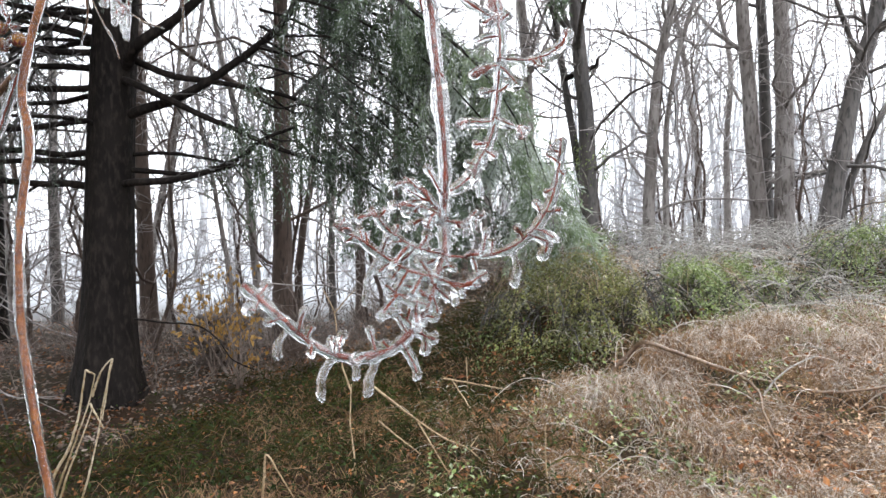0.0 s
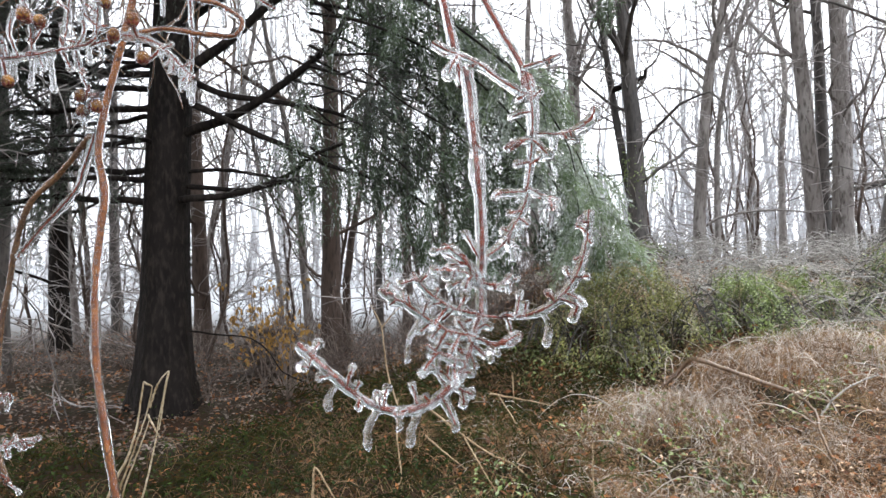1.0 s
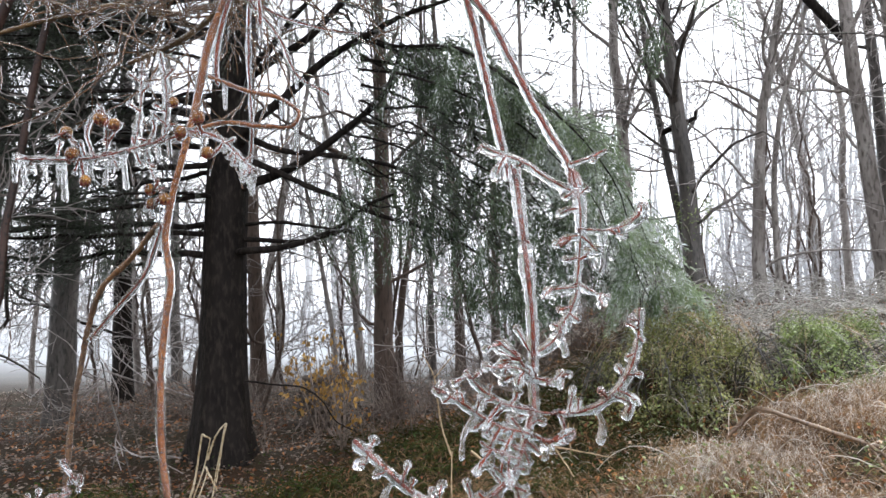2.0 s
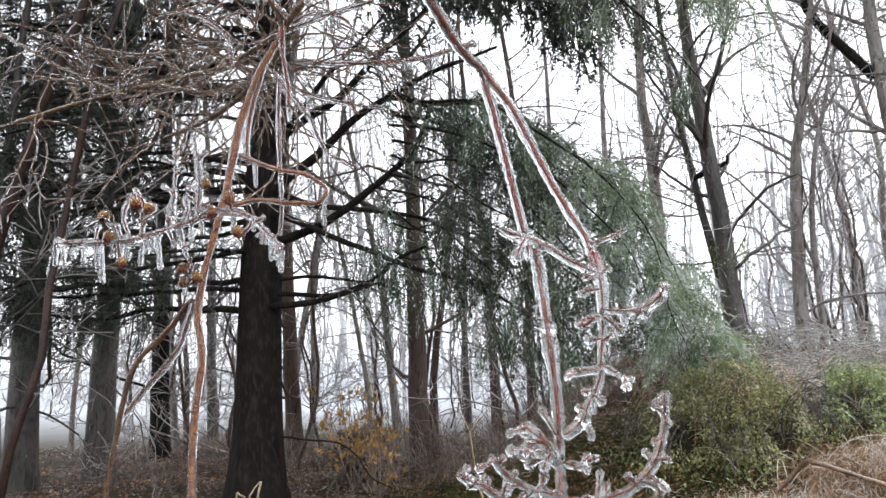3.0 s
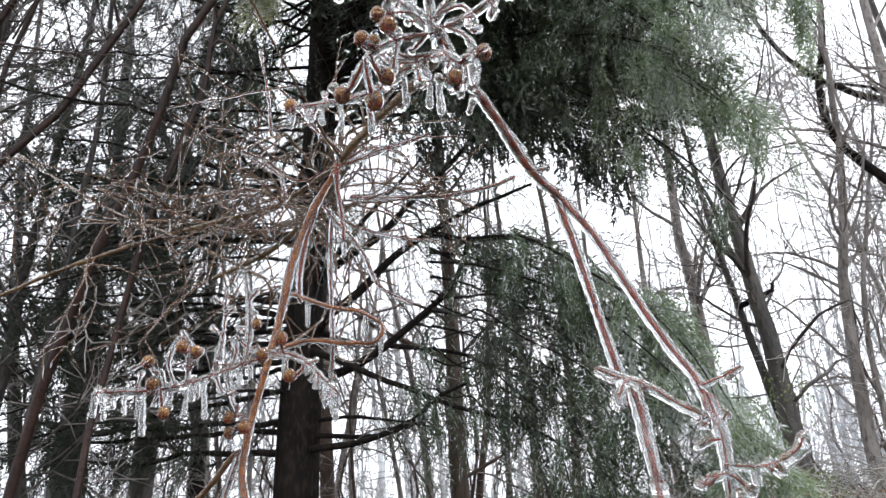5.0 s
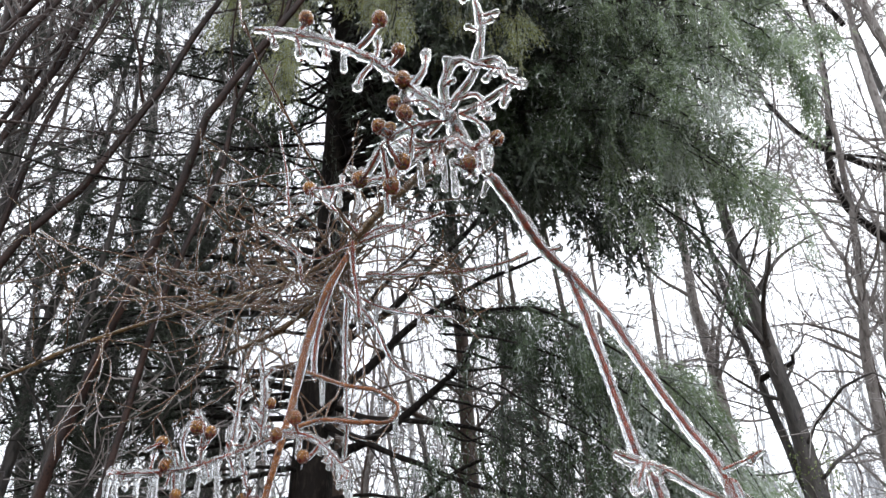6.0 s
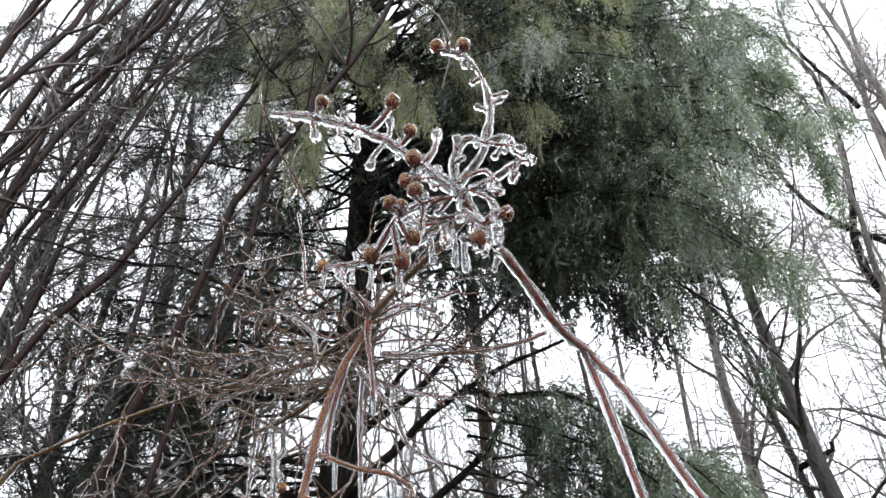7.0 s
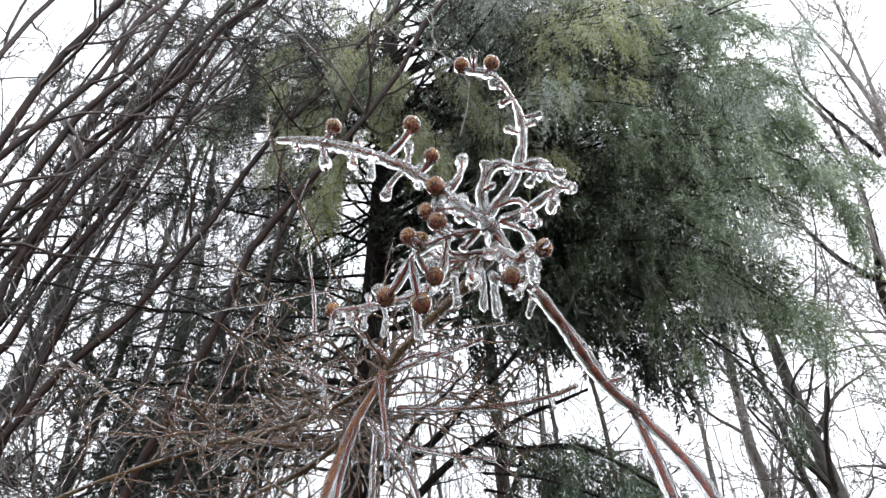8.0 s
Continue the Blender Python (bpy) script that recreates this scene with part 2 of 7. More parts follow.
MAT_STEM_OLD = surface("old_red_brown_stem", (0.018, 0.009, 0.007), (0.05, 0.024, 0.017), scale=5, rough=0.55, bump=0.3, fine=40, coat=0.15, sheen=0.25)
# yellow-green needles, brightened in colour for the sky's light on them
MAT_NEEDLE_LIT = surface("lit_yellow_green_needles", (0.3, 0.32, 0.1), (0.5, 0.52, 0.22), scale=1.5, rough=0.4, bump=0.0, fine=9, c3=(0.6, 0.63, 0.5), coat=0.5, island=0.4, thin=0.6, glaze=0.24)
# far twigs: frost, paled further by haze put into the colour
MAT_FROST_HAZE = surface("frosted_hazy_far_twigs", (0.46, 0.46, 0.48), (0.68, 0.69, 0.71), scale=0.3, rough=0.7, bump=0.0, fine=2)
MAT_STRAW = surface("dead_grass", (0.42, 0.25, 0.13), (0.64, 0.48, 0.31), scale=1.5, rough=0.5, bump=0.0, fine=15, coat=0.3, island=0.45, thin=0.35)
MAT_FROST_STRAW = surface("frosted_straw", (0.64, 0.57, 0.5), (0.86, 0.82, 0.77), scale=2, rough=0.4, bump=0.0, fine=15, c3=(0.4, 0.32, 0.25), coat=0.4, island=0.25, thin=0.35)
MAT_STRAW_DARK = surface("brown_weed_stems", (0.16, 0.085, 0.036), (0.35, 0.222, 0.115), scale=2, rough=0.65, bump=0.0, fine=15, coat=0.1, island=0.4)
MAT_MOSS = surface("olive_undergrowth", (0.014, 0.02, 0.005), (0.055, 0.068, 0.017), scale=1.2, rough=0.8, bump=0.0, fine=12, c3=(0.09, 0.04, 0.015), sheen=0.2, island=0.5, thin=0.35)
MAT_BANK = surface("olive_bank_growth", (0.06, 0.075, 0.02), (0.17, 0.185, 0.06), scale=1.6, rough=0.6, bump=0.0, fine=12, c3=(0.22, 0.13, 0.06), sheen=0.3, island=0.5, thin=0.35)
MAT_LEAF_BROWN = surface("fallen_leaf", (0.17, 0.05, 0.014), (0.38, 0.17, 0.06), scale=3, rough=0.55, bump=0.0, fine=30, c3=(0.09, 0.04, 0.02), coat=0.1, island=0.55, thin=0.35)
# creeping green leaves with the conifer's shade put into their colour
MAT_LEAF_SHADE = surface("shaded_green_leaf", (0.018, 0.032, 0.008), (0.06, 0.095, 0.02), scale=2, rough=0.6, bump=0.0, fine=20, coat=0.05, island=0.5, sheen=0.2, thin=0.3)
MAT_LEAF_YELLOW = surface("yellow_leaf", (0.36, 0.19, 0.04), (0.52, 0.32, 0.1), scale=3, rough=0.5, bump=0.0, fine=30, island=0.3, thin=0.35)
MAT_VINE = surface("honeysuckle_leaf", (0.09, 0.135, 0.033), (0.245, 0.315, 0.092), scale=2.0, rough=0.4, bump=0.0, fine=20, c3=(0.42, 0.48, 0.28), coat=0.3, island=0.5, thin=0.35)
MAT_VINE_OLIVE = surface("olive_vine_leaf", (0.115, 0.13, 0.034), (0.29, 0.3, 0.09), scale=2.5, rough=0.45, bump=0.0, fine=20, c3=(0.26, 0.24, 0.16), coat=0.4, island=0.5, thin=0.35)
MAT_FROST_CANE = surface("frosted_cane", (0.22, 0.2, 0.17), (0.5, 0.48, 0.45), scale=4, rough=0.4, bump=0.0, fine=30, coat=0.5)
MAT_BRUSH = surface("grey_brown_brush", (0.1, 0.066, 0.048), (0.28, 0.225, 0.195), scale=2, rough=0.5, bump=0.0, fine=20, coat=0.4)
MAT_STALK = surface("straw_stalk", (0.26, 0.17, 0.09), (0.44, 0.33, 0.20), scale=6, rough=0.55, bump=0.1, fine=60)
MAT_STALK_PALE = surface("pale_hollow_stalk", (0.26, 0.19, 0.1), (0.58, 0.5, 0.37), scale=5, rough=0.4, bump=0.1, fine=60, c3=(0.2, 0.13, 0.05), coat=0.3)
MAT_CANE = surface("brown_cane", (0.1, 0.055, 0.03), (0.24, 0.16, 0.1), scale=6, rough=0.45, bump=0.1, fine=60, coat=0.4)
MAT_STEM_ORANGE = surface("orange_brown_stem", (0.2, 0.046, 0.006), (0.4, 0.125, 0.015), scale=45, rough=0.45, bump=0.4, fine=350, c3=(0.06, 0.018, 0.007), sheen=0.3)
MAT_LIMB = surface("olive_brown_limb", (0.12, 0.062, 0.02), (0.21, 0.12, 0.04), scale=20, rough=0.55, bump=0.3, fine=200, sheen=0.3)
MAT_TWIG_NEAR = surface("red_brown_fine_twig", (0.1, 0.042, 0.016), (0.2, 0.095, 0.034), scale=25, rough=0.5, bump=0.1, fine=300, sheen=0.3)
MAT_NEEDLE_ICY = surface("frost_green_needles", (0.13, 0.185, 0.095), (0.29, 0.365, 0.21), scale=1.4, rough=0.35, bump=0.0, fine=9, c3=(0.5, 0.55, 0.48), coat=0.5, island=0.4, thin=0.6, glaze=0.13)
MAT_LEAF_PALE = surface("pale_leaf", (0.34, 0.18, 0.08), (0.68, 0.52, 0.36), scale=3, rough=0.5, bump=0.0, fine=30, c3=(0.2, 0.08, 0.035), coat=0.2, island=0.5, thin=0.25)
MAT_LEAF_FROST = surface("frosted_leaf", (0.11, 0.066, 0.045), (0.29, 0.24, 0.2), scale=3, rough=0.6, bump=0.0, fine=30, c3=(0.06, 0.03, 0.02), coat=0.1, island=0.45)
MAT_LOG = surface("weathered_log", (0.04, 0.026, 0.018), (0.14, 0.11, 0.09), scale=8, rough=0.8, bump=0.6, fine=40, stretch=(1, 0.2, 1))
MAT_WALL = surface("pale_weatherboard", (0.5, 0.52, 0.53), (0.62, 0.64, 0.65), scale=1.2, rough=0.7, bump=0.1, fine=10)
MAT_ROOF = surface("grey_blue_roofing", (0.28, 0.32, 0.36), (0.4, 0.44, 0.48), scale=1.0, rough=0.5, bump=0.2, fine=8)
MAT_PANE = surface("dim_window_glass", (0.05, 0.06, 0.07), (0.09, 0.10, 0.11), scale=1.0, rough=0.08, bump=0.0, fine=4)
MAT_NEEDLE_FROST = surface("white_frosted_needles", (0.28, 0.34, 0.26), (0.48, 0.53, 0.45), scale=1.4, rough=0.35, bump=0.0, fine=9, c3=(0.62, 0.66, 0.62), coat=0.5, island=0.4, thin=0.5, glaze=0.2)

# ---- ground ----
s = Soup()
gx = np.r_[np.linspace(-600, -20, 20), np.linspace(-19, 19, 140), np.linspace(20, 600, 20)]
gy = np.r_[np.linspace(-60, -3, 12), np.linspace(-2.5, 25, 110), np.linspace(27, 1200, 30)]
X, Y = np.meshgrid(gx, gy)
v = np.stack([X, Y, ground_z(X, Y)], -1)
ny, nx = X.shape
i, j = np.meshgrid(np.arange(ny - 1), np.arange(nx - 1), indexing="ij")
s.add(v, np.stack([i * nx + j, i * nx + j + 1, (i + 1) * nx + j + 1, (i + 1) * nx + j], -1).reshape(-1, 4))
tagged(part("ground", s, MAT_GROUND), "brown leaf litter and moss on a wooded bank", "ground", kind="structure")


# ---- conifer with weeping, iced boughs ----
def spray_template(g, sides=6, fine=1.0):
    """A hanging shoot 1 long: side twiglets that trail along it, each set with short needles."""
    v, f = [], []

    def needle(a, way, length, width):
        side = np.cross(way, g.normal(size=3))
        side = side / np.linalg.norm(side) * width
        k = len(v)
        v.extend([a - side, a + side, a + way * length])
        f.append((k, k + 1, k + 2))

    for k in range(sides):
        u = 0.04 + 0.9 * k / sides
        sgn = 1 if k % 2 else -1
        a = np.array([u, 0.01 * g.normal(), 0.01 * g.normal()])
        d = np.array([0.9, 0.5 * sgn, g.normal() * 0.25])
        d /= np.linalg.norm(d)
        ln = (0.27 - 0.17 * u) * g.uniform(0.6, 1.3)
        for m in range(2):
            b = a + d * ln * (m + 0.3) / 2
            for q in (1, -1):
                way = d + q * np.cross(d, [0, 0, 1]) * 0.6 + g.normal(size=3) * 0.25
                needle(b, way / np.linalg.norm(way), 0.09 * fine, 0.0132 * fine)
        needle(a, np.array([1.0, 0, 0]), 0.18, 0.011 * fine)
    return np.array(v), np.array(f)


SPRAYS = [spray_template(np.random.default_rng(k)) for k in range(5)]
BROAD_SPRAYS = [spray_template(np.random.default_rng(k), 5, 1.75) for k in range(3)]
MIXED_SPRAYS = SPRAYS[:3] + BROAD_SPRAYS[:2]
SPX, SPY = -3.62, 7.5


def foliage(name, at, way, length, parent, material, label, g=rng, kinds=SPRAYS):
    s = Soup()
    kind = g.integers(0, len(kinds), len(at))
    for k, (tv, tf) in enumerate(kinds):
        m = kind == k
        s.stamps(tv, tf, turns(way[m], g) * length[m][:, None, None], at[m])
    ob = part(name, s, material, parent, label, smooth=False)
    return tagged(ob, kind="stuff")


def bough_line(z0, az, length, rise, droop, sag=0.0, g=rng):
    """A limb's line from the trunk: it climbs by rise, bends down by droop and hangs over by sag at its end."""
    a = radians(az)
    u = np.linspace(0, 1, 16)
    wob = np.cumsum(g.normal(size=16)) * 0.05 * length / 4
    dip = np.cumsum(g.normal(size=16)) * 0.03 * length / 4
    x0 = SPX + 0.2 * smooth01((z0 - 2) / 6)
    return np.stack([x0 + math.cos(a) * length * u - math.sin(a) * wob, SPY + math.sin(a) * length * u + math.cos(a) * wob, z0 + rise * u - droop * u**2 - sag * u**5 + dip], 1)


def bough(tree, p, r, dens=1.0, hang=0.6, g=rng, spray=(0.26, 0.5), start=0.25, inner=None, outer=None, edge=0.62, side=(0.5, 1.1), weep=-0.10, dead=1.0, kinds=SPRAYS, thick=0.18):
    """A limb along p with drooping side branches, dead twiglets near its root and hanging shoots.
    inner, outer: the needles up to `edge` of its reach and beyond."""
    n0 = len(p)
    length = float(np.linalg.norm(np.diff(p, axis=0), axis=1).sum())
    rad = r * np.linspace(1, thick, n0)
    s = Soup()
    s.tubes(p, rad, 7)
    limb = part("limb", s, MAT_BARK_DARK, tree)
    m = max(4, int(length * 8))
    q, qr = grow(p[None], rad[None], m, (start, 0.99), side, (45, 80), 6, 0.14, weep, 0.4, g=g)
    s = Soup()
    s.tubes(q, np.maximum(qr, 0.004), 3)
    if dead:
        q2, qr2 = grow(q, qr, 1, (0.3, 0.95), (0.15, 0.4), (35, 75), 4, 0.18, -0.10, 0.5, g=g)
        d, dr = grow(p[None], rad[None], max(1, int(length * 3.0 * dead)), (0.06, 0.7), (0.35, 1.0), (35, 80), 6, 0.17, -0.02, 0.3, g=g)
        d2, dr2 = grow(d, dr, 3, (0.2, 0.95), (0.15, 0.5), (30, 70), 4, 0.18, -0.03, 0.6, g=g)
        s.tubes(d, np.maximum(dr, 0.006 if dead > 0.6 else 0.004), 3)
        s.tubes(d2, np.maximum(dr2, 0.0045 if dead > 0.6 else 0.003), 3)
        s.tubes(q2, np.maximum(qr2, 0.003), 3)
    tagged(part("twig_spray", s, MAT_TWIG_DARK, limb), kind="stuff")
    n = int(m * 8.5 * dens)
    if not n:
        return limb
    some = g.permutation(len(q))[: max(2, len(q) * 10 // 20)]
    k, i = some[g.integers(0, len(some), n)], g.integers(1, 6, n)
    at = q[k, i] + g.normal(size=(n, 3)) * 0.04
    out = unit(q[k, i] - q[k, i - 1])
    way = unit(out * (1 - hang) + np.array([0, 0, -hang]) + g.normal(size=(n, 3)) * 0.16)
    size = g.uniform(*spray, n)
    own = g.random(n) < 0.16
    i0 = np.minimum((g.uniform(start, 1.0, n) * (n0 - 1)).astype(int), n0 - 1)
    at[own] = (p[i0] + g.normal(size=(n, 3)) * 0.03)[own]
    far = np.linalg.norm(np.where(own[:, None], p[i0, :2], q[k, 0, :2]) - p[0, :2], axis=1) + g.normal(size=n) * 0.25 > edge * np.linalg.norm(p[-1, :2] - p[0, :2])
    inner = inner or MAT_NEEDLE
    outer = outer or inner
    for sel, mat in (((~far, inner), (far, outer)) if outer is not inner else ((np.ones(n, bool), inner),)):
        if sel.any():
            foliage("foliage", at[sel], way[sel], size[sel], limb, mat, "drooping needles glazed with ice", g, kinds)
    return limb


spruce = thing("conifer_tree", (-3.62, 7.5, 0), "tall dark conifer with weeping green boughs bent by ice", "tree")
u = np.linspace(0, 1, 60)
p = np.stack([SPX - 0.04 * np.exp(-u * 9) + 0.2 * smooth01((u * 18 - 2) / 6), SPY + 0 * u, -0.2 + 18 * u], 1)
flare = 1 + 0.85 * np.exp(-u * 18 / 0.55)
ring = np.arange(24) * 2 * math.pi / 24
roots = 1 + 0.16 * np.exp(-u * 18 / 0.7)[:, None] * np.sin(5 * ring + 0.6)[None] + 0.03 * np.sin(9 * ring + 2)[None]
s = Soup()
s.tubes(p, 0.262 * (1 - 0.85 * u) ** 0.7 * flare, 24)
s.v[0] = (p[:, None] + (s.v[0].reshape(60, 24, 3) - p[:, None]) * roots[..., None]).reshape(-1, 3)
part("trunk", s, MAT_BARK_DARK, spruce)
g = np.random.default_rng(20)
# bold bare limbs on the open side: points along each, thickness at the root and at the tip, needles
for pts, r, tip, dens, start in (
    ([(-3.5, 7.5, 3.02), (-3.3, 7.42, 3.08), (-2.95, 7.4, 3.18), (-2.59, 7.4, 3.36), (-2.24, 7.4, 3.6), (-1.92, 7.4, 3.84), (-1.73, 7.4, 4.02), (-1.6, 7.4, 4.27), (-1.5, 7.4, 4.6)], 0.058, 0.5, 0.12, 0.5),
    ([(-3.5, 7.45, 2.3), (-3.28, 7.3, 2.31), (-2.91, 7.3, 2.33), (-2.46, 7.3, 2.44), (-2.15, 7.3, 2.58), (-1.96, 7.3, 2.74), (-1.6, 7.3, 2.88)], 0.045, 0.4, 0.35, 0.6),
    ([(-3.5, 7.5, 2.47), (-3.2, 7.5, 2.45), (-2.85, 7.5, 2.42), (-2.5, 7.5, 2.45), (-2.2, 7.6, 2.55)], 0.034, 0.4, 0.15, 0.6),
    ([(-3.45, 7.4, 3.42), (-3.19, 7.2, 3.3), (-2.87, 7.2, 3.15), (-2.5, 7.2, 2.97), (-2.18, 7.2, 2.84), (-1.94, 7.2, 2.72), (-1.57, 7.2, 2.58), (-1.2, 7.2, 2.47), (-0.85, 7.2, 2.3), (-0.5, 7.2, 2.05)], 0.042, 0.3, 1.3, 0.42),
    ([(-3.45, 7.45, 3.68), (-3.28, 7.4, 3.6), (-2.95, 7.4, 3.46), (-2.5, 7.4, 3.39), (-2.11, 7.4, 3.32), (-1.73, 7.4, 3.24), (-1.3, 7.4, 3.05), (-0.9, 7.4, 2.8)], 0.042, 0.3, 1.2, 0.45),
    ([(-3.4, 7.4, 3.55), (-3.23, 7.2, 3.69), (-2.82, 7.2, 3.98), (-2.33, 7.2, 4.4), (-1.85, 7.2, 4.65), (-1.44, 7.2, 4.84), (-1.04, 7.2, 4.95), (-0.71, 7.2, 5.05)], 0.066, 0.25, 0.35, 0.5),
    ([(-3.4, 7.4, 4.25), (-3.0, 7.2, 4.4), (-2.5, 7.0, 4.55), (-2.0, 6.9, 4.95), (-1.5, 6.8, 5.3), (-1.1, 6.8, 5.75)], 0.055, 0.4, 0.15, 0.5),
    ([(-3.5, 7.5, 2.62), (-3.1, 7.6, 2.66), (-2.6, 7.7, 2.6), (-2.1, 7.8, 2.5)], 0.026, 0.4, 0.2, 0.4),
):
    bough(spruce, curve_through(pts, 24), r, dens, 0.6, g, start=start, thick=tip, dead=0.55)
# limbs on the shaded side: height, bearing, length, rise, droop, thickness, needles
for z0, az, ln, rise, droop, r, dens in (
    (2.30, 176, 3.6, 0.05, 0.1, 0.045, 1.7), (2.72, 185, 3.6, -0.05, 0.2, 0.04, 2.1), (2.55, 192, 3.8, 0.0, 0.2, 0.035, 1.9),
    (3.05, 200, 3.6, -0.2, 0.2, 0.035, 1.7), (3.25, 170, 3.2, 0.05, 0.2, 0.035, 1.5), (3.50, 190, 3.6, 0.1, 0.3, 0.04, 1.5), (3.4, 182, 4.4, 0.0, 0.3, 0.04, 1.7), (3.7, 200, 4.2, 0.1, 0.4, 0.04, 1.5),
    (3.85, 168, 2.2, 0.5, 0.1, 0.045, 0.3), (4.0, 215, 2.3, 0.4, 0.3, 0.04, 0.3), (2.9, 240, 1.5, 0.1, 0.2, 0.03, 0.2),
    (4.2, -35, 2.5, 0.9, 0.2, 0.05, 0.3), (4.5, -60, 2.2, 0.7, 0.3, 0.045, 0.25), (4.7, 230, 2.5, 0.5, 0.3, 0.045, 0.4),
    (4.9, 195, 3.0, 0.4, 0.5, 0.05, 0.6), (5.3, 180, 3.0, 0.3, 0.5, 0.05, 0.6), (5.6, 220, 3.0, 0.5, 0.4, 0.05, 0.6), (5.2, 255, 2.2, 0.6, 0.3, 0.04, 0.3),
):
    # needles on this side carry its shade in their colour
    bough(spruce, bough_line(z0, az, ln, rise, droop, g=g), r, dens, 0.2, g, spray=(0.22, 0.42), inner=MAT_NEEDLE_SHADE, dead=0.8)
# the great arch over the bank: boughs nested under one another that spring from the thick limbs and weep to the ground
ARCH = np.array([(-1.95, 4.68), (-1.5, 4.48), (-0.82, 4.25), (-0.2, 3.9), (0.41, 3.28), (0.8, 2.7), (1.05, 2.0), (1.2, 1.4)])
for k, (size, y, end, dens, outer) in enumerate((
    (1.0, 7.0, 1.0, 2.2, 1), (0.98, 7.4, 1.0, 2.2, 2), (0.97, 6.6, 0.95, 1.7, 1), (0.92, 7.2, 1.0, 1.7, 2), (0.9, 7.7, 0.95, 1.0, 2), (0.86, 6.7, 0.9, 0.8, 1), (0.8, 7.3, 0.95, 0.9, 0),
    (0.74, 7.0, 0.95, 1.2, 0), (0.7, 7.6, 1.0, 1.4, 0), (0.66, 6.6, 0.9, 1.1, 0), (0.6, 7.2, 1.0, 1.6, 0), (0.52, 7.5, 1.0, 1.5, 0), (0.47, 6.9, 0.95, 1.4, 0), (0.36, 7.3, 1.0, 1.3, 0), (0.55, 6.5, 1.0, 1.3, 0),
)):
    c = np.array([-1.95, 1.8])
    xz = c + size * (ARCH - c)
    line = np.stack([xz[:, 0], np.interp(np.arange(8), [0, 2, 7], [7.25, y, y]), xz[:, 1]], 1)
    line[1:] += g.normal(size=(7, 3)) * 0.07
    line = curve_through(line, 26)
    line = line[: max(10, int(26 * end))]
    # the nested inner boughs have the arch's shade painted into their needles
    bough(spruce, line, 0.022 - 0.0008 * k, dens * (1.0 if size > 0.85 else 0.62), 0.55 if size > 0.85 else 0.32, g, spray=(0.2, 0.46), start=0.12 if size > 0.85 else 0.3, inner=None if size > 0.78 else MAT_NEEDLE_SHADE, outer=(MAT_NEEDLE, MAT_NEEDLE_ICY, MAT_NEEDLE_FROST)[outer], edge=0.58, side=(0.3, 0.85), weep=-0.24, dead=0.4, kinds=MIXED_SPRAYS)
# the high, dense crown on the open side: shade painted as darker inner needles, paler frosted hanging ends
g = np.random.default_rng(21)
for k in range(44):
    low = k < 14
    z0 = 6.3 + 0.16 * k + g.normal() * 0.15
    az = g.uniform(-34, -4) if low else g.uniform(-40, 14)
    reach = g.uniform(4.1, 5.1) if low else g.uniform(4.6, 6.1) * (1 + 0.004 * (k - 14))
    line = bough_line(z0, az, reach, g.uniform(0.0, 0.6), g.uniform(0.5, 1.2), g.uniform(0.5, 1.4) if low else g.uniform(0.1, 0.9), g)
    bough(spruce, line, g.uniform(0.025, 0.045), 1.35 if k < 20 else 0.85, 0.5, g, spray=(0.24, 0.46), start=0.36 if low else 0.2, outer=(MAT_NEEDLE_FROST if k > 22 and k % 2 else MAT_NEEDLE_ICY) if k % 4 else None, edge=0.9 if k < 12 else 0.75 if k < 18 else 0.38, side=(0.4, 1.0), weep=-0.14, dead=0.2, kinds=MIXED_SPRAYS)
# broad inner growth of the crown, its shade put into dark needles
for k in range(13):
    line = bough_line(6.5 + 0.22 * k, g.uniform(-34, 24), g.uniform(3.0, 4.6), g.uniform(0.0, 0.5), g.uniform(0.3, 0.9), 0.3, g)
    bough(spruce, line, 0.035, 0.55, 0.65, g, spray=(0.5, 0.8), start=0.25, inner=MAT_NEEDLE_SHADE, side=(0.5, 1.1), weep=-0.15, dead=0, kinds=BROAD_SPRAYS)
# the crown's far shoulder: where each bough ends
for k, end in enumerate(((1.2, 6.3, 9.2), (1.4, 6.2, 8.4), (1.95, 6.4, 8.6), (1.8, 6.3, 7.6), (1.85, 6.1, 6.7), (2.2, 6.4, 7.2), (1.3, 6.2, 10.2), (2.0, 6.4, 9.6), (0.7, 6.0, 9.4), (2.1, 6.3, 6.4))):
    root = np.array([SPX + 0.2, SPY, end[2] + g.uniform(0.3, 0.9)])
    mid = 0.5 * (root + np.array(end)) + np.array([0.3, g.normal() * 0.2, 0.5])
    bough(spruce, curve_through([root, mid, end, np.array(end) + (0.1, -0.1, -0.6)], 20), 0.03, 1.2, 0.6, g, spray=(0.24, 0.46), start=0.45, outer=MAT_NEEDLE_ICY, edge=0.5, side=(0.4, 1.0), weep=-0.2, dead=0.2, kinds=MIXED_SPRAYS)
# low boughs that hang from the crown's underside
low = np.random.default_rng(8)
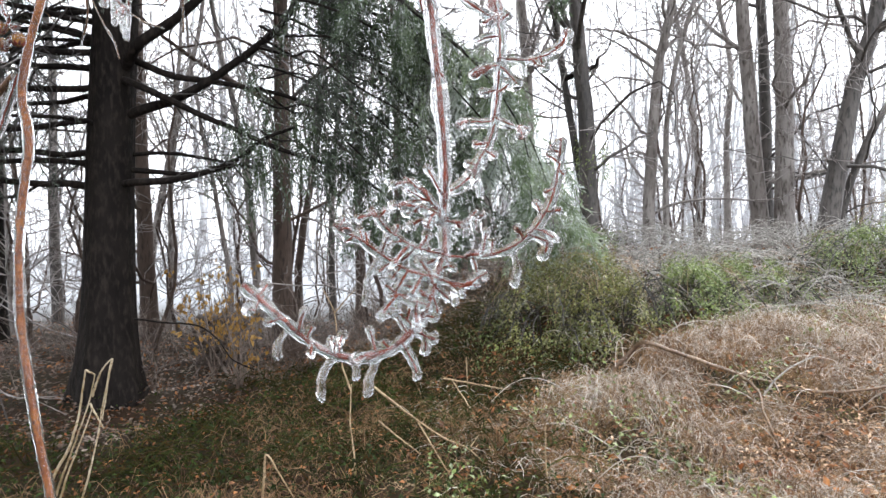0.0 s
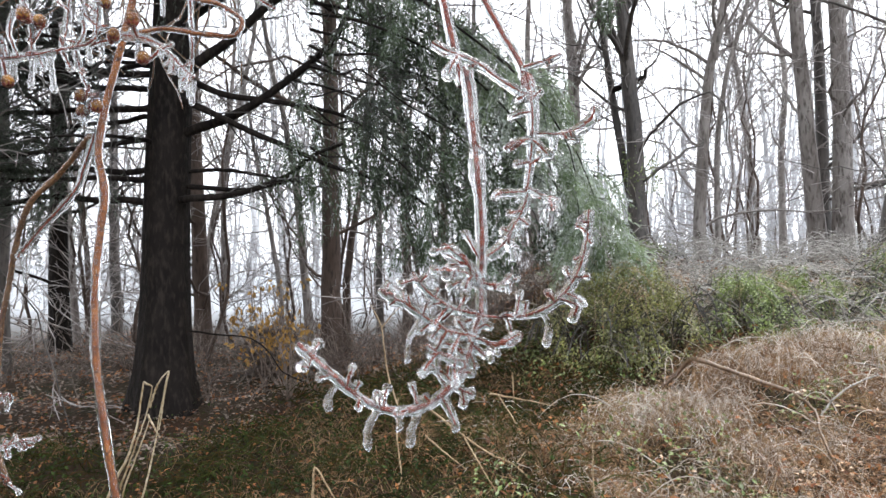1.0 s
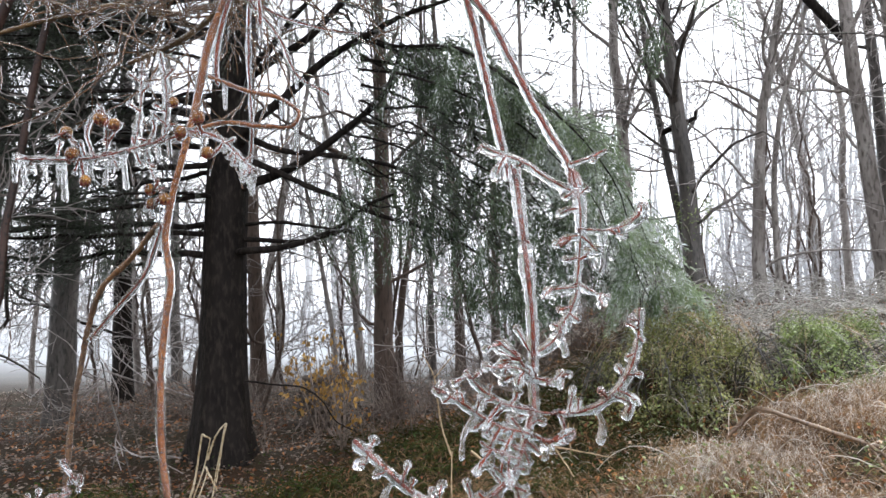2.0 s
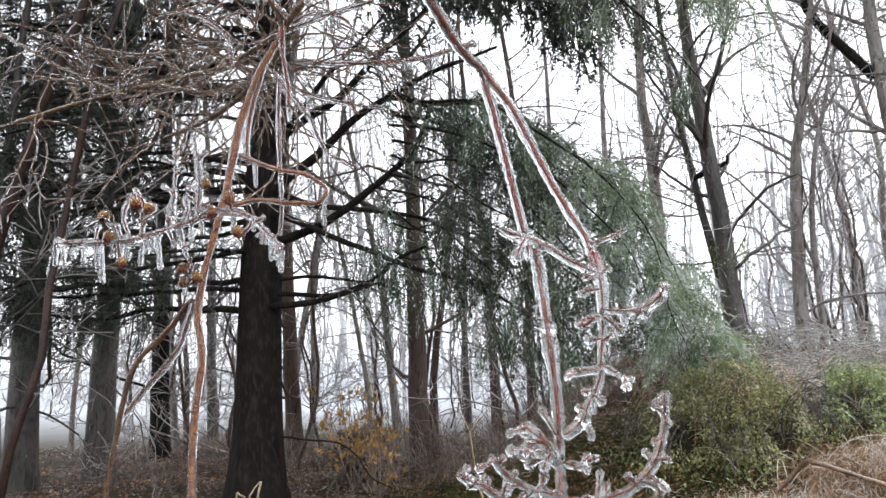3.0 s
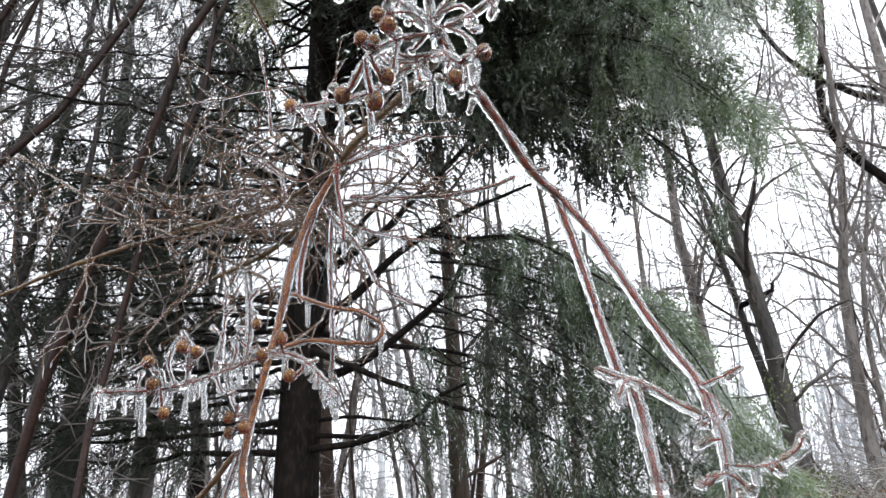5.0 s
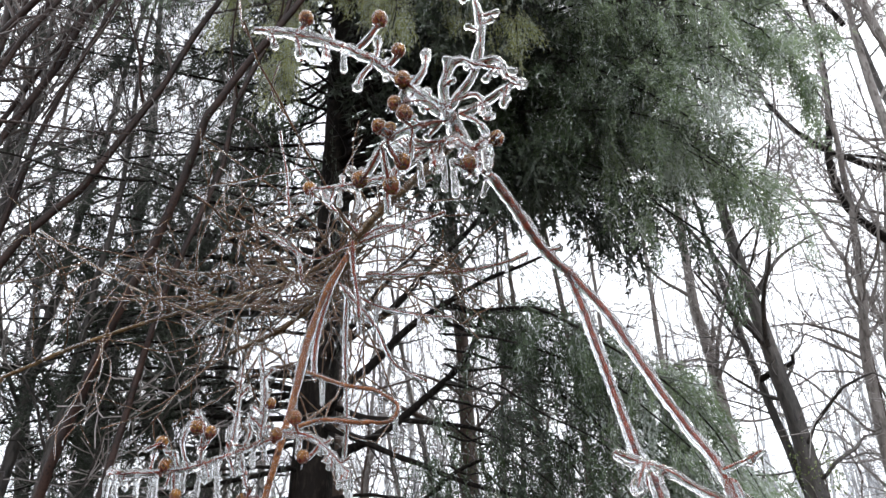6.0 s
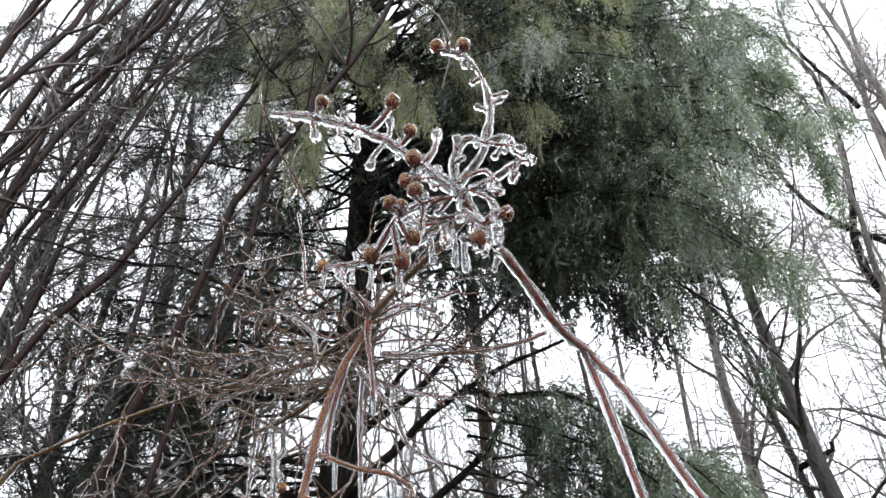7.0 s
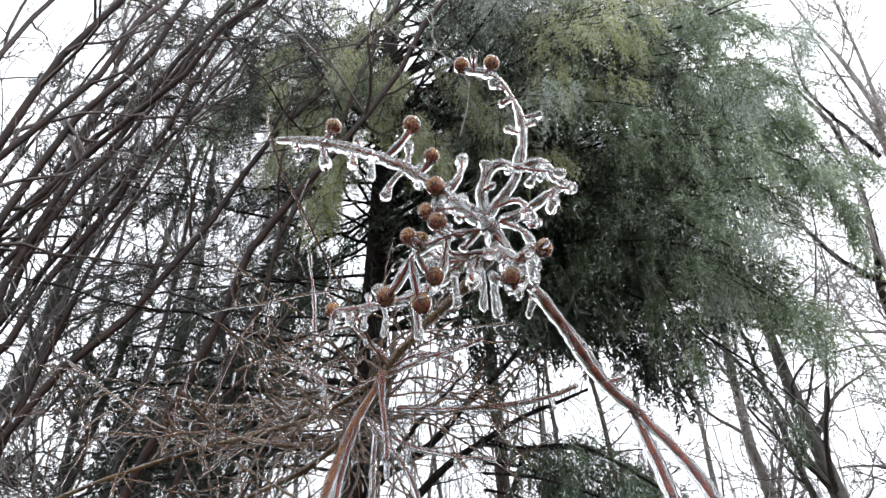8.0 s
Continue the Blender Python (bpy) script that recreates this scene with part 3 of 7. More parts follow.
for end in ((-0.5, 6.7, 6.3), (0.2, 6.6, 6.0), (0.8, 6.5, 5.8), (1.3, 6.4, 5.6)):
    root = np.array([SPX + 0.2, SPY, end[2] + 1.0])
    mid = 0.5 * (root + np.array(end)) + np.array([0.3, 0.0, 0.4])
    bough(spruce, curve_through([root, mid, end, np.array(end) + (0.1, -0.1, -0.5)], 20), 0.026, 1.1, 0.6, low, spray=(0.24, 0.46), start=0.5, outer=MAT_NEEDLE_ICY, edge=0.8, side=(0.4, 0.9), weep=-0.25, dead=0.2, kinds=MIXED_SPRAYS)
# thin, pale, hanging ends along the crown's rim
for k in range(9):
    bough(spruce, bough_line(6.4 + 0.36 * k + g.normal() * 0.1, g.uniform(-30, -8), g.uniform(4.7, 5.6), g.uniform(0.1, 0.5), 1.0, g.uniform(0.6, 1.4), g), 0.022, 0.5, 0.88, g, spray=(0.28, 0.55), start=0.72, inner=MAT_NEEDLE_ICY, outer=MAT_NEEDLE_FROST if k % 3 == 0 else None, edge=0.9, weep=-0.4, dead=0.2)
# yellow-green boughs that face the open, its light put into their colour: where each ends
for k, end in enumerate(((-4.1, 5.5, 9.6), (-3.6, 5.4, 8.6), (-3.3, 5.5, 8.0), (-3.35, 5.6, 7.1), (-3.0, 5.3, 7.3), (-2.65, 5.6, 8.6), (-2.1, 5.4, 7.9), (-1.8, 5.2, 7.3), (-1.1, 5.4, 7.7), (-0.6, 5.5, 7.0), (-2.4, 5.3, 8.9), (-1.4, 5.6, 8.9), (-0.4, 5.3, 8.0), (-3.8, 5.2, 8.0), (-2.9, 5.0, 8.9), (0.3, 5.3, 7.6), (-4.4, 5.6, 10.4), (-3.2, 5.4, 9.9))):
    root = np.array([SPX + 0.2, SPY - 0.1, end[2] + g.uniform(0.5, 1.1)])
    mid = 0.5 * (root + np.array(end)) + np.array([g.normal() * 0.15, g.normal() * 0.15, 0.35])
    bough(spruce, curve_through([root, mid, end, np.array(end) + (0, -0.15, -0.5)], 18), 0.026, 1.0, 0.78, g, spray=(0.2, 0.42), start=0.5, inner=MAT_NEEDLE_LIT, side=(0.3, 0.7), weep=-0.35, dead=0.3)
for k in range(9):
    bough(spruce, bough_line(8.4 + 0.34 * k + g.normal() * 0.1, g.uniform(-52, -26), g.uniform(3.8, 5.0), g.uniform(0.1, 0.5), 1.1, 0.5, g), 0.028, 0.8, 0.78, g, spray=(0.24, 0.46), start=0.5, outer=MAT_NEEDLE_LIT if k % 3 else MAT_NEEDLE_FROST, edge=0.72, weep=-0.3, dead=0.2)
# dark growth behind and above the trunk
for k in range(14):
    bough(spruce, bough_line(7.4 + 0.4 * k + g.normal() * 0.15, g.uniform(20, 160), g.uniform(2.4, 4.2), g.uniform(0.1, 0.7), 0.9, 0.2, g), 0.03, 0.5, 0.6, g, spray=(0.4, 0.7), start=0.2, side=(0.5, 1.2), dead=0.3, kinds=BROAD_SPRAYS)
# boughs above them, grey-green and yellow-green by turns
for k in range(9):
    bough(spruce, bough_line(10.2 + 0.3 * k + g.normal() * 0.1, g.uniform(-160, -70), g.uniform(1.6, 2.6), g.uniform(0.0, 0.3), 0.7, 0.5, g), 0.024, 1.0, 0.65, g, spray=(0.22, 0.44), start=0.2, outer=(MAT_NEEDLE_LIT, MAT_NEEDLE_FROST, MAT_NEEDLE_ICY)[k % 3], edge=0.4, side=(0.35, 0.9), weep=-0.25, dead=0.5)
# the top of the tree all round
for k in range(26):
    bough(spruce, bough_line(9.6 + 0.22 * k, g.uniform(20, 280), g.uniform(2.0, 3.8) * (1 - 0.012 * k), g.uniform(0.1, 0.5), 0.9, 0.4, g), 0.026, 0.8, 0.72, g, spray=(0.3, 0.55), start=0.25, outer=(MAT_NEEDLE_LIT, MAT_NEEDLE_ICY, MAT_NEEDLE)[k % 3], edge=0.6, side=(0.4, 1.0), weep=-0.25, dead=0.3)
# the shaded side: thin limbs and tangled twigs all the way up, with a few flat tiers of needles coloured dark for shade
for k in range(30):
    bough(spruce, bough_line(4.2 + 0.3 * k + g.normal() * 0.2, g.uniform(135, 275), g.uniform(2.6, 4.6), g.uniform(-0.2, 0.6), g.uniform(0.3, 1.0), 0, g), g.uniform(0.016, 0.034), g.uniform(0.4, 0.9) if k > 10 else g.uniform(0.1, 0.4), 0.12, g, spray=(0.22, 0.42), start=0.2, inner=MAT_NEEDLE_SHADE, dead=0.5)
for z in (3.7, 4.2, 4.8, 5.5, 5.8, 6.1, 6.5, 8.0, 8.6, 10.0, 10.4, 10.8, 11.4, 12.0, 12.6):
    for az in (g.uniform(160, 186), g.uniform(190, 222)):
        bough(spruce, bough_line(z + g.normal() * 0.08, az, g.uniform(3.6, 5.0), g.uniform(0.0, 0.2), g.uniform(0.3, 0.6), 0, g), g.uniform(0.02, 0.034), g.uniform(1.0, 1.5), 0.1, g, spray=(0.22, 0.42), start=0.25, inner=MAT_NEEDLE_SHADE, dead=0.4, kinds=MIXED_SPRAYS)


# ---- bare trees ----
def bare_tree(pts, r, height, limbs, bark, label, g=rng):
    """A trunk through a few points and on up, limbs, and twigs glazed with ice."""
    t = thing("bare_tree", (*pts[0][:2], ground_z(*pts[0][:2])), label, "tree", "bare trees of the wood")
    pts = [np.array(q) for q in pts]
    z0 = float(ground_z(pts[0][0], pts[0][1])) - 0.2
    pts[0][2] = min(z0, pts[0][2] - 0.1)
    end = pts[-1] - pts[-2]
    end[:2] *= 0.6
    end = end / np.linalg.norm(end)
    rest = max(2.0, height - (pts[-1][2] - z0))
    pts += [pts[-1] + end * rest * 0.5 + g.normal(size=3) * 0.15, pts[-1] + end * rest + g.normal(size=3) * 0.4]
    n = 30
    p = curve_through(pts, n)
    p[3:] += np.cumsum(g.normal(size=(n - 3, 3)) * 0.012, 0)
    u = np.linspace(0, 1, n)
    rad = r * (1 - 0.88 * u**0.85) * (1 + 0.35 * np.exp(-u * height / 0.35))
    s = Soup()
    s.tubes(p, rad, 12)
    part("trunk", s, bark, t)
    a, ra = grow(p[None], rad[None], limbs, (0.25, 0.98), (1.3, 3.4), (28, 65), 9, 0.11, 0.07, 0.42, g=g)
    ra = np.minimum(ra, 0.06)
    for k in range(limbs):
        s = Soup()
        s.tubes(a[k], ra[k], 6)
        part("limb", s, bark, t)
    low, rl = grow(p[None], rad[None], 8, (0.08, 0.5), (1.6, 4.2), (50, 88), 11, 0.24, 0.04, 0.25, g=g, taper_len=False)
    rl = np.clip(rl, 0.008, 0.028)
    for k in range(8):
        s = Soup()
        s.tubes(low[k], rl[k], 5)
        part("limb", s, bark, t)
    e, re_ = grow(low, rl, 9, (0.15, 1), (0.4, 1.3), (30, 75), 5, 0.2, 0.02, 0.5, g=g)
    f, rf = grow(e, re_, 3, (0.2, 1), (0.2, 0.6), (30, 70), 3, 0.18, 0.0, 0.6, g=g)
    b, rb = grow(a, ra, 8, (0.15, 1), (0.5, 1.5), (25, 65), 5, 0.14, 0.03, 0.5, g=g)
    c, rc = grow(b, rb, 3, (0.2, 1), (0.25, 0.7), (25, 65), 3, 0.16, 0.0, 0.6, g=g)
    d, rd = grow(p[None], rad[None], 40, (0.05, 0.9), (0.3, 0.9), (50, 90), 5, 0.2, 0.0, 0.12, g=g)
    s = Soup()
    s.tubes(b, np.maximum(rb, 0.007), 3)
    s.tubes(c, np.maximum(rc, 0.0055), 3)
    s.tubes(d, np.clip(rd, 0.004, 0.008), 3)
    s.tubes(e, np.maximum(re_, 0.007), 3)
    s.tubes(f, np.maximum(rf, 0.0055), 3)
    tagged(part("twig_spray", s, MAT_TWIG, t, "fine twigs glazed with ice"), kind="stuff")
    return t


bare_tree([(2.471, 11, 1.328), (2.382, 11, 1.598), (2.301, 11, 3.307), (2.133, 11, 5.557)], 0.165, 13, 22, MAT_BARK_MID, "dark bare tree with a broken stub at its foot")
bare_tree([(2.38, 11.2, 1.324), (2.25, 11.2, 2.606), (2.002, 11.2, 4.256), (1.826, 11.2, 5.63)], 0.085, 10, 10, MAT_BARK_MID, "slender dark bare tree with a broken side stub")
bare_tree([(3.613, 12, 1.299), (3.595, 12, 1.594), (3.593, 12, 2.969), (3.73, 12, 4.443), (4.015, 12, 5.917)], 0.12, 12, 24, MAT_BARK, "bare leafless tree with grey-brown bark and icy twigs")
bare_tree([(3.881, 12.1, 2.682), (4.141, 12.1, 4.664), (4.547, 12.1, 5.953)], 0.06, 10, 8, MAT_BARK, "slim leaning bare tree with icy twigs")
bare_tree([(5.588, 12, 1.288), (5.57, 12, 1.584), (5.43, 12, 2.962), (5.31, 12, 4.439), (5.16, 12, 5.916), (5.12, 12, 9.0), (5.2, 12, 11.3), (5.6, 12, 13.3)], 0.16, 15, 20, MAT_BARK, "stout grey-brown bare trunk in a clump of three")
bare_tree([(5.936, 12.6, 1.273), (5.938, 12.6, 1.583), (5.953, 12.6, 4.064), (5.903, 12.6, 6.132)], 0.13, 15, 12, MAT_BARK_MID, "dark trunk in the middle of a clump of three")
bare_tree([(5.881, 11.8, 1.291), (5.864, 11.8, 1.582), (5.839, 11.8, 3.905), (5.753, 11.8, 5.842)], 0.18, 15, 18, MAT_BARK, "stout grey-brown bare trunk in a clump of three")
bare_tree([(5.633, 10.5, 1.321), (5.827, 10.5, 1.837), (6.033, 10.5, 2.871), (6.275, 10.5, 4.077), (6.699, 10.5, 5.37)], 0.165, 12, 34, MAT_BARK_MID, "dark leaning bare tree with many twisted limbs")
bare_tree([(6.156, 10.8, 1.489), (6.341, 10.8, 2.552), (6.613, 10.8, 3.261), (6.957, 10.8, 3.881)], 0.07, 9, 26, MAT_BARK_MID, "low dark tree with a tangle of limbs")
bare_tree([(-2.298, 10, 0.156), (-2.334, 10, 0.97), (-2.35, 10, 2.759), (-2.395, 10, 5.201)], 0.165, 14, 14, MAT_BARK_BROWN, "tall brown-barked bare tree among brush")
bare_tree([(-2.949, 11.5, 0.131), (-3.085, 11.5, 0.88), (-3.291, 11.5, 2.751), (-3.601, 11.5, 4.249), (-3.855, 11.5, 5.559)], 0.085, 10, 8, MAT_BARK, "bare leafless tree with grey-brown bark and icy twigs")
bare_tree([(-2.448, 11.8, 0.089), (-2.462, 11.8, 1.241), (-2.292, 11.8, 2.681), (-2.139, 11.8, 4.41), (-2.075, 11.8, 5.852)], 0.08, 11, 8, MAT_BARK_BROWN, "slim brown-barked bare tree")
bare_tree([(-5.17, 12.5, -0.389), (-5.238, 12.5, 0.119), (-5.39, 12.5, 2.251), (-5.473, 12.5, 4.079), (-5.516, 12.5, 5.602)], 0.17, 14, 12, MAT_BARK_BROWN, "brown-barked bare tree with a curved foot")
bare_tree([(-5.344, 13.5, -0.329), (-5.297, 13.5, 0.328), (-5.244, 13.5, 2.302), (-5.148, 13.5, 4.276), (-5.075, 13.5, 5.813)], 0.075, 12, 8, MAT_BARK, "bare leafless tree with grey-brown bark and icy twigs")
bare_tree([(-6.471, 15, 1.897), (-5.98, 15, 3.114), (-5.633, 15, 4.576), (-5.236, 15, 6.283)], 0.1, 12, 8, MAT_BARK, "bare leafless tree with grey-brown bark and icy twigs")
bare_tree([(-7.941, 13, -0.45), (-8.019, 13, 0.814), (-8.118, 13, 2.079), (-8.287, 13, 4.187)], 0.08, 12, 8, MAT_BARK, "bare leafless tree with grey-brown bark and icy twigs")
bare_tree([(-8.238, 15, -0.77), (-8.258, 15, 0.203), (-8.333, 15, 2.393), (-8.394, 15, 5.193)], 0.14, 13, 10, MAT_BARK_MID, "bare leafless tree with grey-brown bark and icy twigs")
bare_tree([(-3.893, 13, 0.79), (-4.099, 13, 1.848), (-4.356, 13, 3.117), (-4.613, 13, 4.387)], 0.06, 10, 8, MAT_BARK, "bare leafless tree with grey-brown bark and icy twigs")
bare_tree([(1.692, 14, 1.38), (1.759, 14, 3.21), (1.714, 14, 5.499), (1.628, 14, 6.644)], 0.16, 14, 14, MAT_BARK, "bare leafless tree with grey-brown bark and icy twigs")
bare_tree([(-1.681, 14.5, 0.21), (-1.715, 14.5, 2.691), (-1.833, 14.5, 5.056), (-2.001, 14.5, 6.83)], 0.12, 13, 12, MAT_BARK_BROWN, "brown-barked bare tree with icy twigs")
bare_tree([(-0.885, 13, 0.348), (-0.821, 13, 2.573), (-0.863, 13, 4.694), (-0.96, 13, 6.285)], 0.09, 13, 10, MAT_BARK_BROWN, "brown-barked bare tree with icy twigs")
bare_tree([(-0.471, 16, 0.32), (-0.497, 16, 2.8), (-0.379, 16, 5.411)], 0.1, 13, 10, MAT_BARK, "bare leafless tree with grey-brown bark and icy twigs")
bare_tree([(-2.492, 16, 0.071), (-2.508, 16, 2.157), (-2.338, 16, 4.764)], 0.09, 12, 10, MAT_BARK_MID, "bare leafless tree with grey-brown bark and icy twigs")
bare_tree([(1.107, 17, 0.786), (1.149, 17, 3.563), (0.997, 17, 6.342)], 0.12, 13, 10, MAT_BARK, "bare leafless tree with grey-brown bark and icy twigs")
bare_tree([(6.408, 17, 1.452), (6.285, 17, 4.239), (6.017, 17, 6.331), (5.745, 17, 7.726)], 0.1, 13, 12, MAT_BARK, "bare leafless tree with grey-brown bark and icy twigs")
bare_tree([(6.682, 16, 1.456), (6.631, 16, 4.081), (6.709, 16, 6.049), (6.453, 16, 7.363)], 0.09, 13, 12, MAT_BARK, "bare leafless tree with grey-brown bark and icy twigs")
bare_tree([(-7.987, 9, 0.134), (-7.995, 9, 0.913), (-7.993, 9, 2.542), (-7.914, 9, 4.717)], 0.24, 14, 12, MAT_BARK_MID, "stout dark grey bare trunk, wet with ice")
bare_tree([(-7.091, 9.5, 0.2), (-7.098, 9.5, 1.172), (-7.095, 9.5, 2.87), (-7.07, 9.5, 5.239)], 0.22, 14, 12, MAT_BARK_MID, "stout dark bare trunk")
bare_tree([(-7.668, 12, -0.197), (-7.697, 12, 0.601), (-7.708, 12, 2.15), (-7.735, 12, 4.897)], 0.19, 14, 12, MAT_BARK_DARK, "dark bare trunk glazed with ice")
bare_tree([(-8.304, 14, -0.514), (-8.406, 14, 1.597), (-8.623, 14, 3.333)], 0.07, 11, 8, MAT_BARK_BROWN, "slim brown-barked bare tree")
bare_tree([(-10.305, 13, -0.339), (-10.305, 13, 1.69), (-10.069, 13, 3.332)], 0.06, 11, 8, MAT_BARK, "slim bare tree with icy twigs")
bare_tree([(-7.511, 8, 1.005), (-7.749, 8, 2.177), (-8.094, 8, 3.427)], 0.13, 12, 10, MAT_BARK_MID, "dark bare trunk glazed with ice")
bare_tree([(-7.5, 5.5, -0.1), (-7.4, 5.5, 2.5), (-7.15, 5.6, 6.5)], 0.1, 13, 15, MAT_BARK_MID, "slender dark bare tree with icy twigs")
bare_tree([(-6.9, 6.4, -0.1), (-6.8, 6.4, 2.5), (-6.55, 6.5, 6.5)], 0.09, 14, 15, MAT_BARK_MID, "slender dark bare tree with icy twigs")
bare_tree([(-8.6, 6.4, -0.1), (-8.5, 6.4, 2.5), (-8.25, 6.5, 6.5)], 0.13, 14, 15, MAT_BARK_MID, "slender dark bare tree with icy twigs")
bare_tree([(-6.4, 4.8, -0.1), (-6.3, 4.8, 2.5), (-6.05, 4.9, 6.5)], 0.07, 12, 15, MAT_BARK_MID, "slender dark bare tree with icy twigs")
bare_tree([(-9.2, 5.2, -0.1), (-9.1, 5.2, 2.5), (-8.85, 5.3, 6.5)], 0.1, 13, 15, MAT_BARK_MID, "slender dark bare tree with icy twigs")
bare_tree([(-7.9, 4.4, -0.1), (-7.8, 4.4, 2.5), (-7.55, 4.5, 6.5)], 0.08, 12, 15, MAT_BARK_MID, "slender dark bare tree with icy twigs")
bare_tree([(-5.9, 5.9, -0.1), (-5.8, 5.9, 2.5), (-5.55, 6, 6.5)], 0.06, 12, 15, MAT_BARK_MID, "slender dark bare tree with icy twigs")


# stub of the broken side branch
p = np.array([(1.96, 11.15, 4.33), (2.2, 11.05, 4.42), (2.45, 11.0, 4.5), (2.46, 11.0, 4.62)])
s = Soup()
s.tubes(p, np.array([0.05, 0.045, 0.04, 0.02]), 7)
part("limb", s, MAT_BARK_DARK, bpy.data.objects["bare_tree.001"])
# dark limbs that loop out from the first trunk of the clump
g = np.random.default_rng(44)
for pts, r in (
    ([(5.13, 12, 6.0), (4.85, 12, 6.37), (4.42, 12, 6.91), (4.19, 12, 7.38), (4.16, 12, 8.28), (4.43, 12, 9.16), (4.66, 12, 10.75), (4.73, 12, 12.3), (4.46, 12, 13.75)], 0.085),
    ([(5.15, 12, 7.92), (4.63, 12, 8.26), (4.16, 12, 8.69), (3.7, 12, 9.3), (3.4, 12, 10.2), (3.3, 12, 11.2)], 0.065),
    ([(5.1, 12, 8.1), (4.66, 12, 8.35), (4.2, 12, 8.6), (3.65, 12, 9.4), (3.2, 12, 9.8)], 0.03),
    ([(5.2, 12, 11.3), (4.7, 12, 12.6), (4.5, 12, 13.6), (4.6, 12, 15.2)], 0.05),
):
    p = curve_through(pts, 26)
    p[1:] += np.cumsum(g.normal(size=(25, 3)) * 0.012, 0)
    r = r * np.linspace(1, 0.4, 26)
    s = Soup()
    s.tubes(p, r, 7)
    limb = part("limb", s, MAT_BARK_DARK, bpy.data.objects["bare_tree.004"])
    a, ra = grow(p[None], r[None], 13, (0.15, 1), (0.6, 1.9), (30, 75), 7, 0.2, 0.04, 0.45, g=g)
    b, rb = grow(a, ra, 6, (0.2, 1), (0.25, 0.8), (30, 75), 5, 0.18, 0.0, 0.6, g=g)
    s = Soup()
    s.tubes(a, np.maximum(ra, 0.007), 3)
    s.tubes(b, np.maximum(rb, 0.0055), 3)
    tagged(part("twig_spray", s, MAT_TWIG, limb, "fine twigs glazed with ice"), kind="stuff")


# ---- thin saplings of the thicket ----
def sapling(g, height):
    t = thing("sapling", (0, 0, 0), "thin bare sapling with ice on its twigs", "sapling", "saplings of the thicket")
    n = 14
    u = np.linspace(0, 1, n)
    p = np.stack([np.cumsum(g.normal(size=n)) * 0.09, np.cumsum(g.normal(size=n)) * 0.09, -0.1 + height * u], 1)
    r = g.uniform(0.018, 0.04) * (1 - 0.8 * u)
    s = Soup()
    s.tubes(p, r, 6)
    part("stem", s, MAT_BARK_BROWN, t)
    a, ra = grow(p[None], r[None], 24, (0.1, 1), (0.7, 2.2), (30, 85), 6, 0.2, 0.04, 0.5, g=g)
    b, rb = grow(a, ra, 5, (0.2, 1), (0.2, 0.6), (25, 65), 4, 0.15, 0.0, 0.6, g=g)
    s = Soup()
    s.tubes(a, np.maximum(ra, 0.005), 3)
    s.tubes(b, np.maximum(rb, 0.004), 3)
    tagged(part("twig_spray", s, MAT_TWIG, t, "fine twigs glazed with ice"), kind="stuff")
    return t


g = np.random.default_rng(5)
models = [sapling(g, h) for h in (4.0, 5.5, 6.5, 7.5, 5.0)]
spots = []
while len(spots) < 76:
    d, x = g.uniform(9.5, 24), 0.0
    x = (g.uniform(-0.85, 0.62) if len(spots) < 60 else g.uniform(0.12, 0.66)) * d
    if d < 11 and x > 1.0:
        continue
    spots.append((x, d))
for k, (x, d) in enumerate(spots):
    m = pose(x, d, float(ground_z(x, d)), g.uniform(-5, 5), g.uniform(-6, 6), g.uniform(0, 360))
    if k < len(models):
        models[k].matrix_basis = m
    else:
        copy_thing(models[k % len(models)], m)

# ---- far woods ----
n = 270
d = g.uniform(26, 95, n)
x = np.where(np.arange(n) < 170, g.uniform(-0.95, 0.8, n), g.uniform(0.14, 0.75, n)) * d
h = g.uniform(8, 17, n)
u = np.linspace(0, 1, 8)
p = np.zeros((n, 8, 3))
p[:, :, 0] = x[:, None] + np.cumsum(g.normal(size=(n, 8)) * 0.12, 1) + g.normal(size=(n, 1)) * u * 1.2
p[:, :, 1] = d[:, None]
p[:, :, 2] = ground_z(x, d)[:, None] - 0.3 + h[:, None] * u
r = g.uniform(0.06, 0.17, n)[:, None] * (1 - 0.8 * u)
a, ra = grow(p, r, 10, (0.2, 1), (1.2, 3.5), (25, 60), 4, 0.12, 0.06, 0.4, g=g)
b, rb = grow(a, ra, 2, (0.2, 1), (0.5, 1.4), (25, 65), 3, 0.15, 0.0, 0.6, g=g)
s = Soup()
s.tubes(p, r, 4)
s.tubes(a, np.maximum(ra, 0.014), 3)
s.tubes(b, np.maximum(rb, 0.011), 3)
# low frosted thicket in the distance, in the same haze-paled grey
n = 280
d = g.uniform(15, 44, n)
x = g.uniform(-0.95, 0.75, n) * d
h = g.uniform(0.8, 4.2, n) * np.where(g.random(n) < 0.25, 1.5, 1)
u = np.linspace(0, 1, 7)
p = np.zeros((n, 7, 3))
p[:, :, 0] = x[:, None] + np.cumsum(g.normal(size=(n, 7)) * 0.10, 1) + g.normal(size=(n, 1)) * u * 0.8
p[:, :, 1] = d[:, None]
p[:, :, 2] = ground_z(x, d)[:, None] - 0.2 + h[:, None] * u
r = g.uniform(0.012, 0.03, n)[:, None] * (1 - 0.7 * u)
a, ra = grow(p, r, 8, (0.08, 1), (0.6, 1.9), (30, 85), 5, 0.22, 0.02, 0.6, g=g)
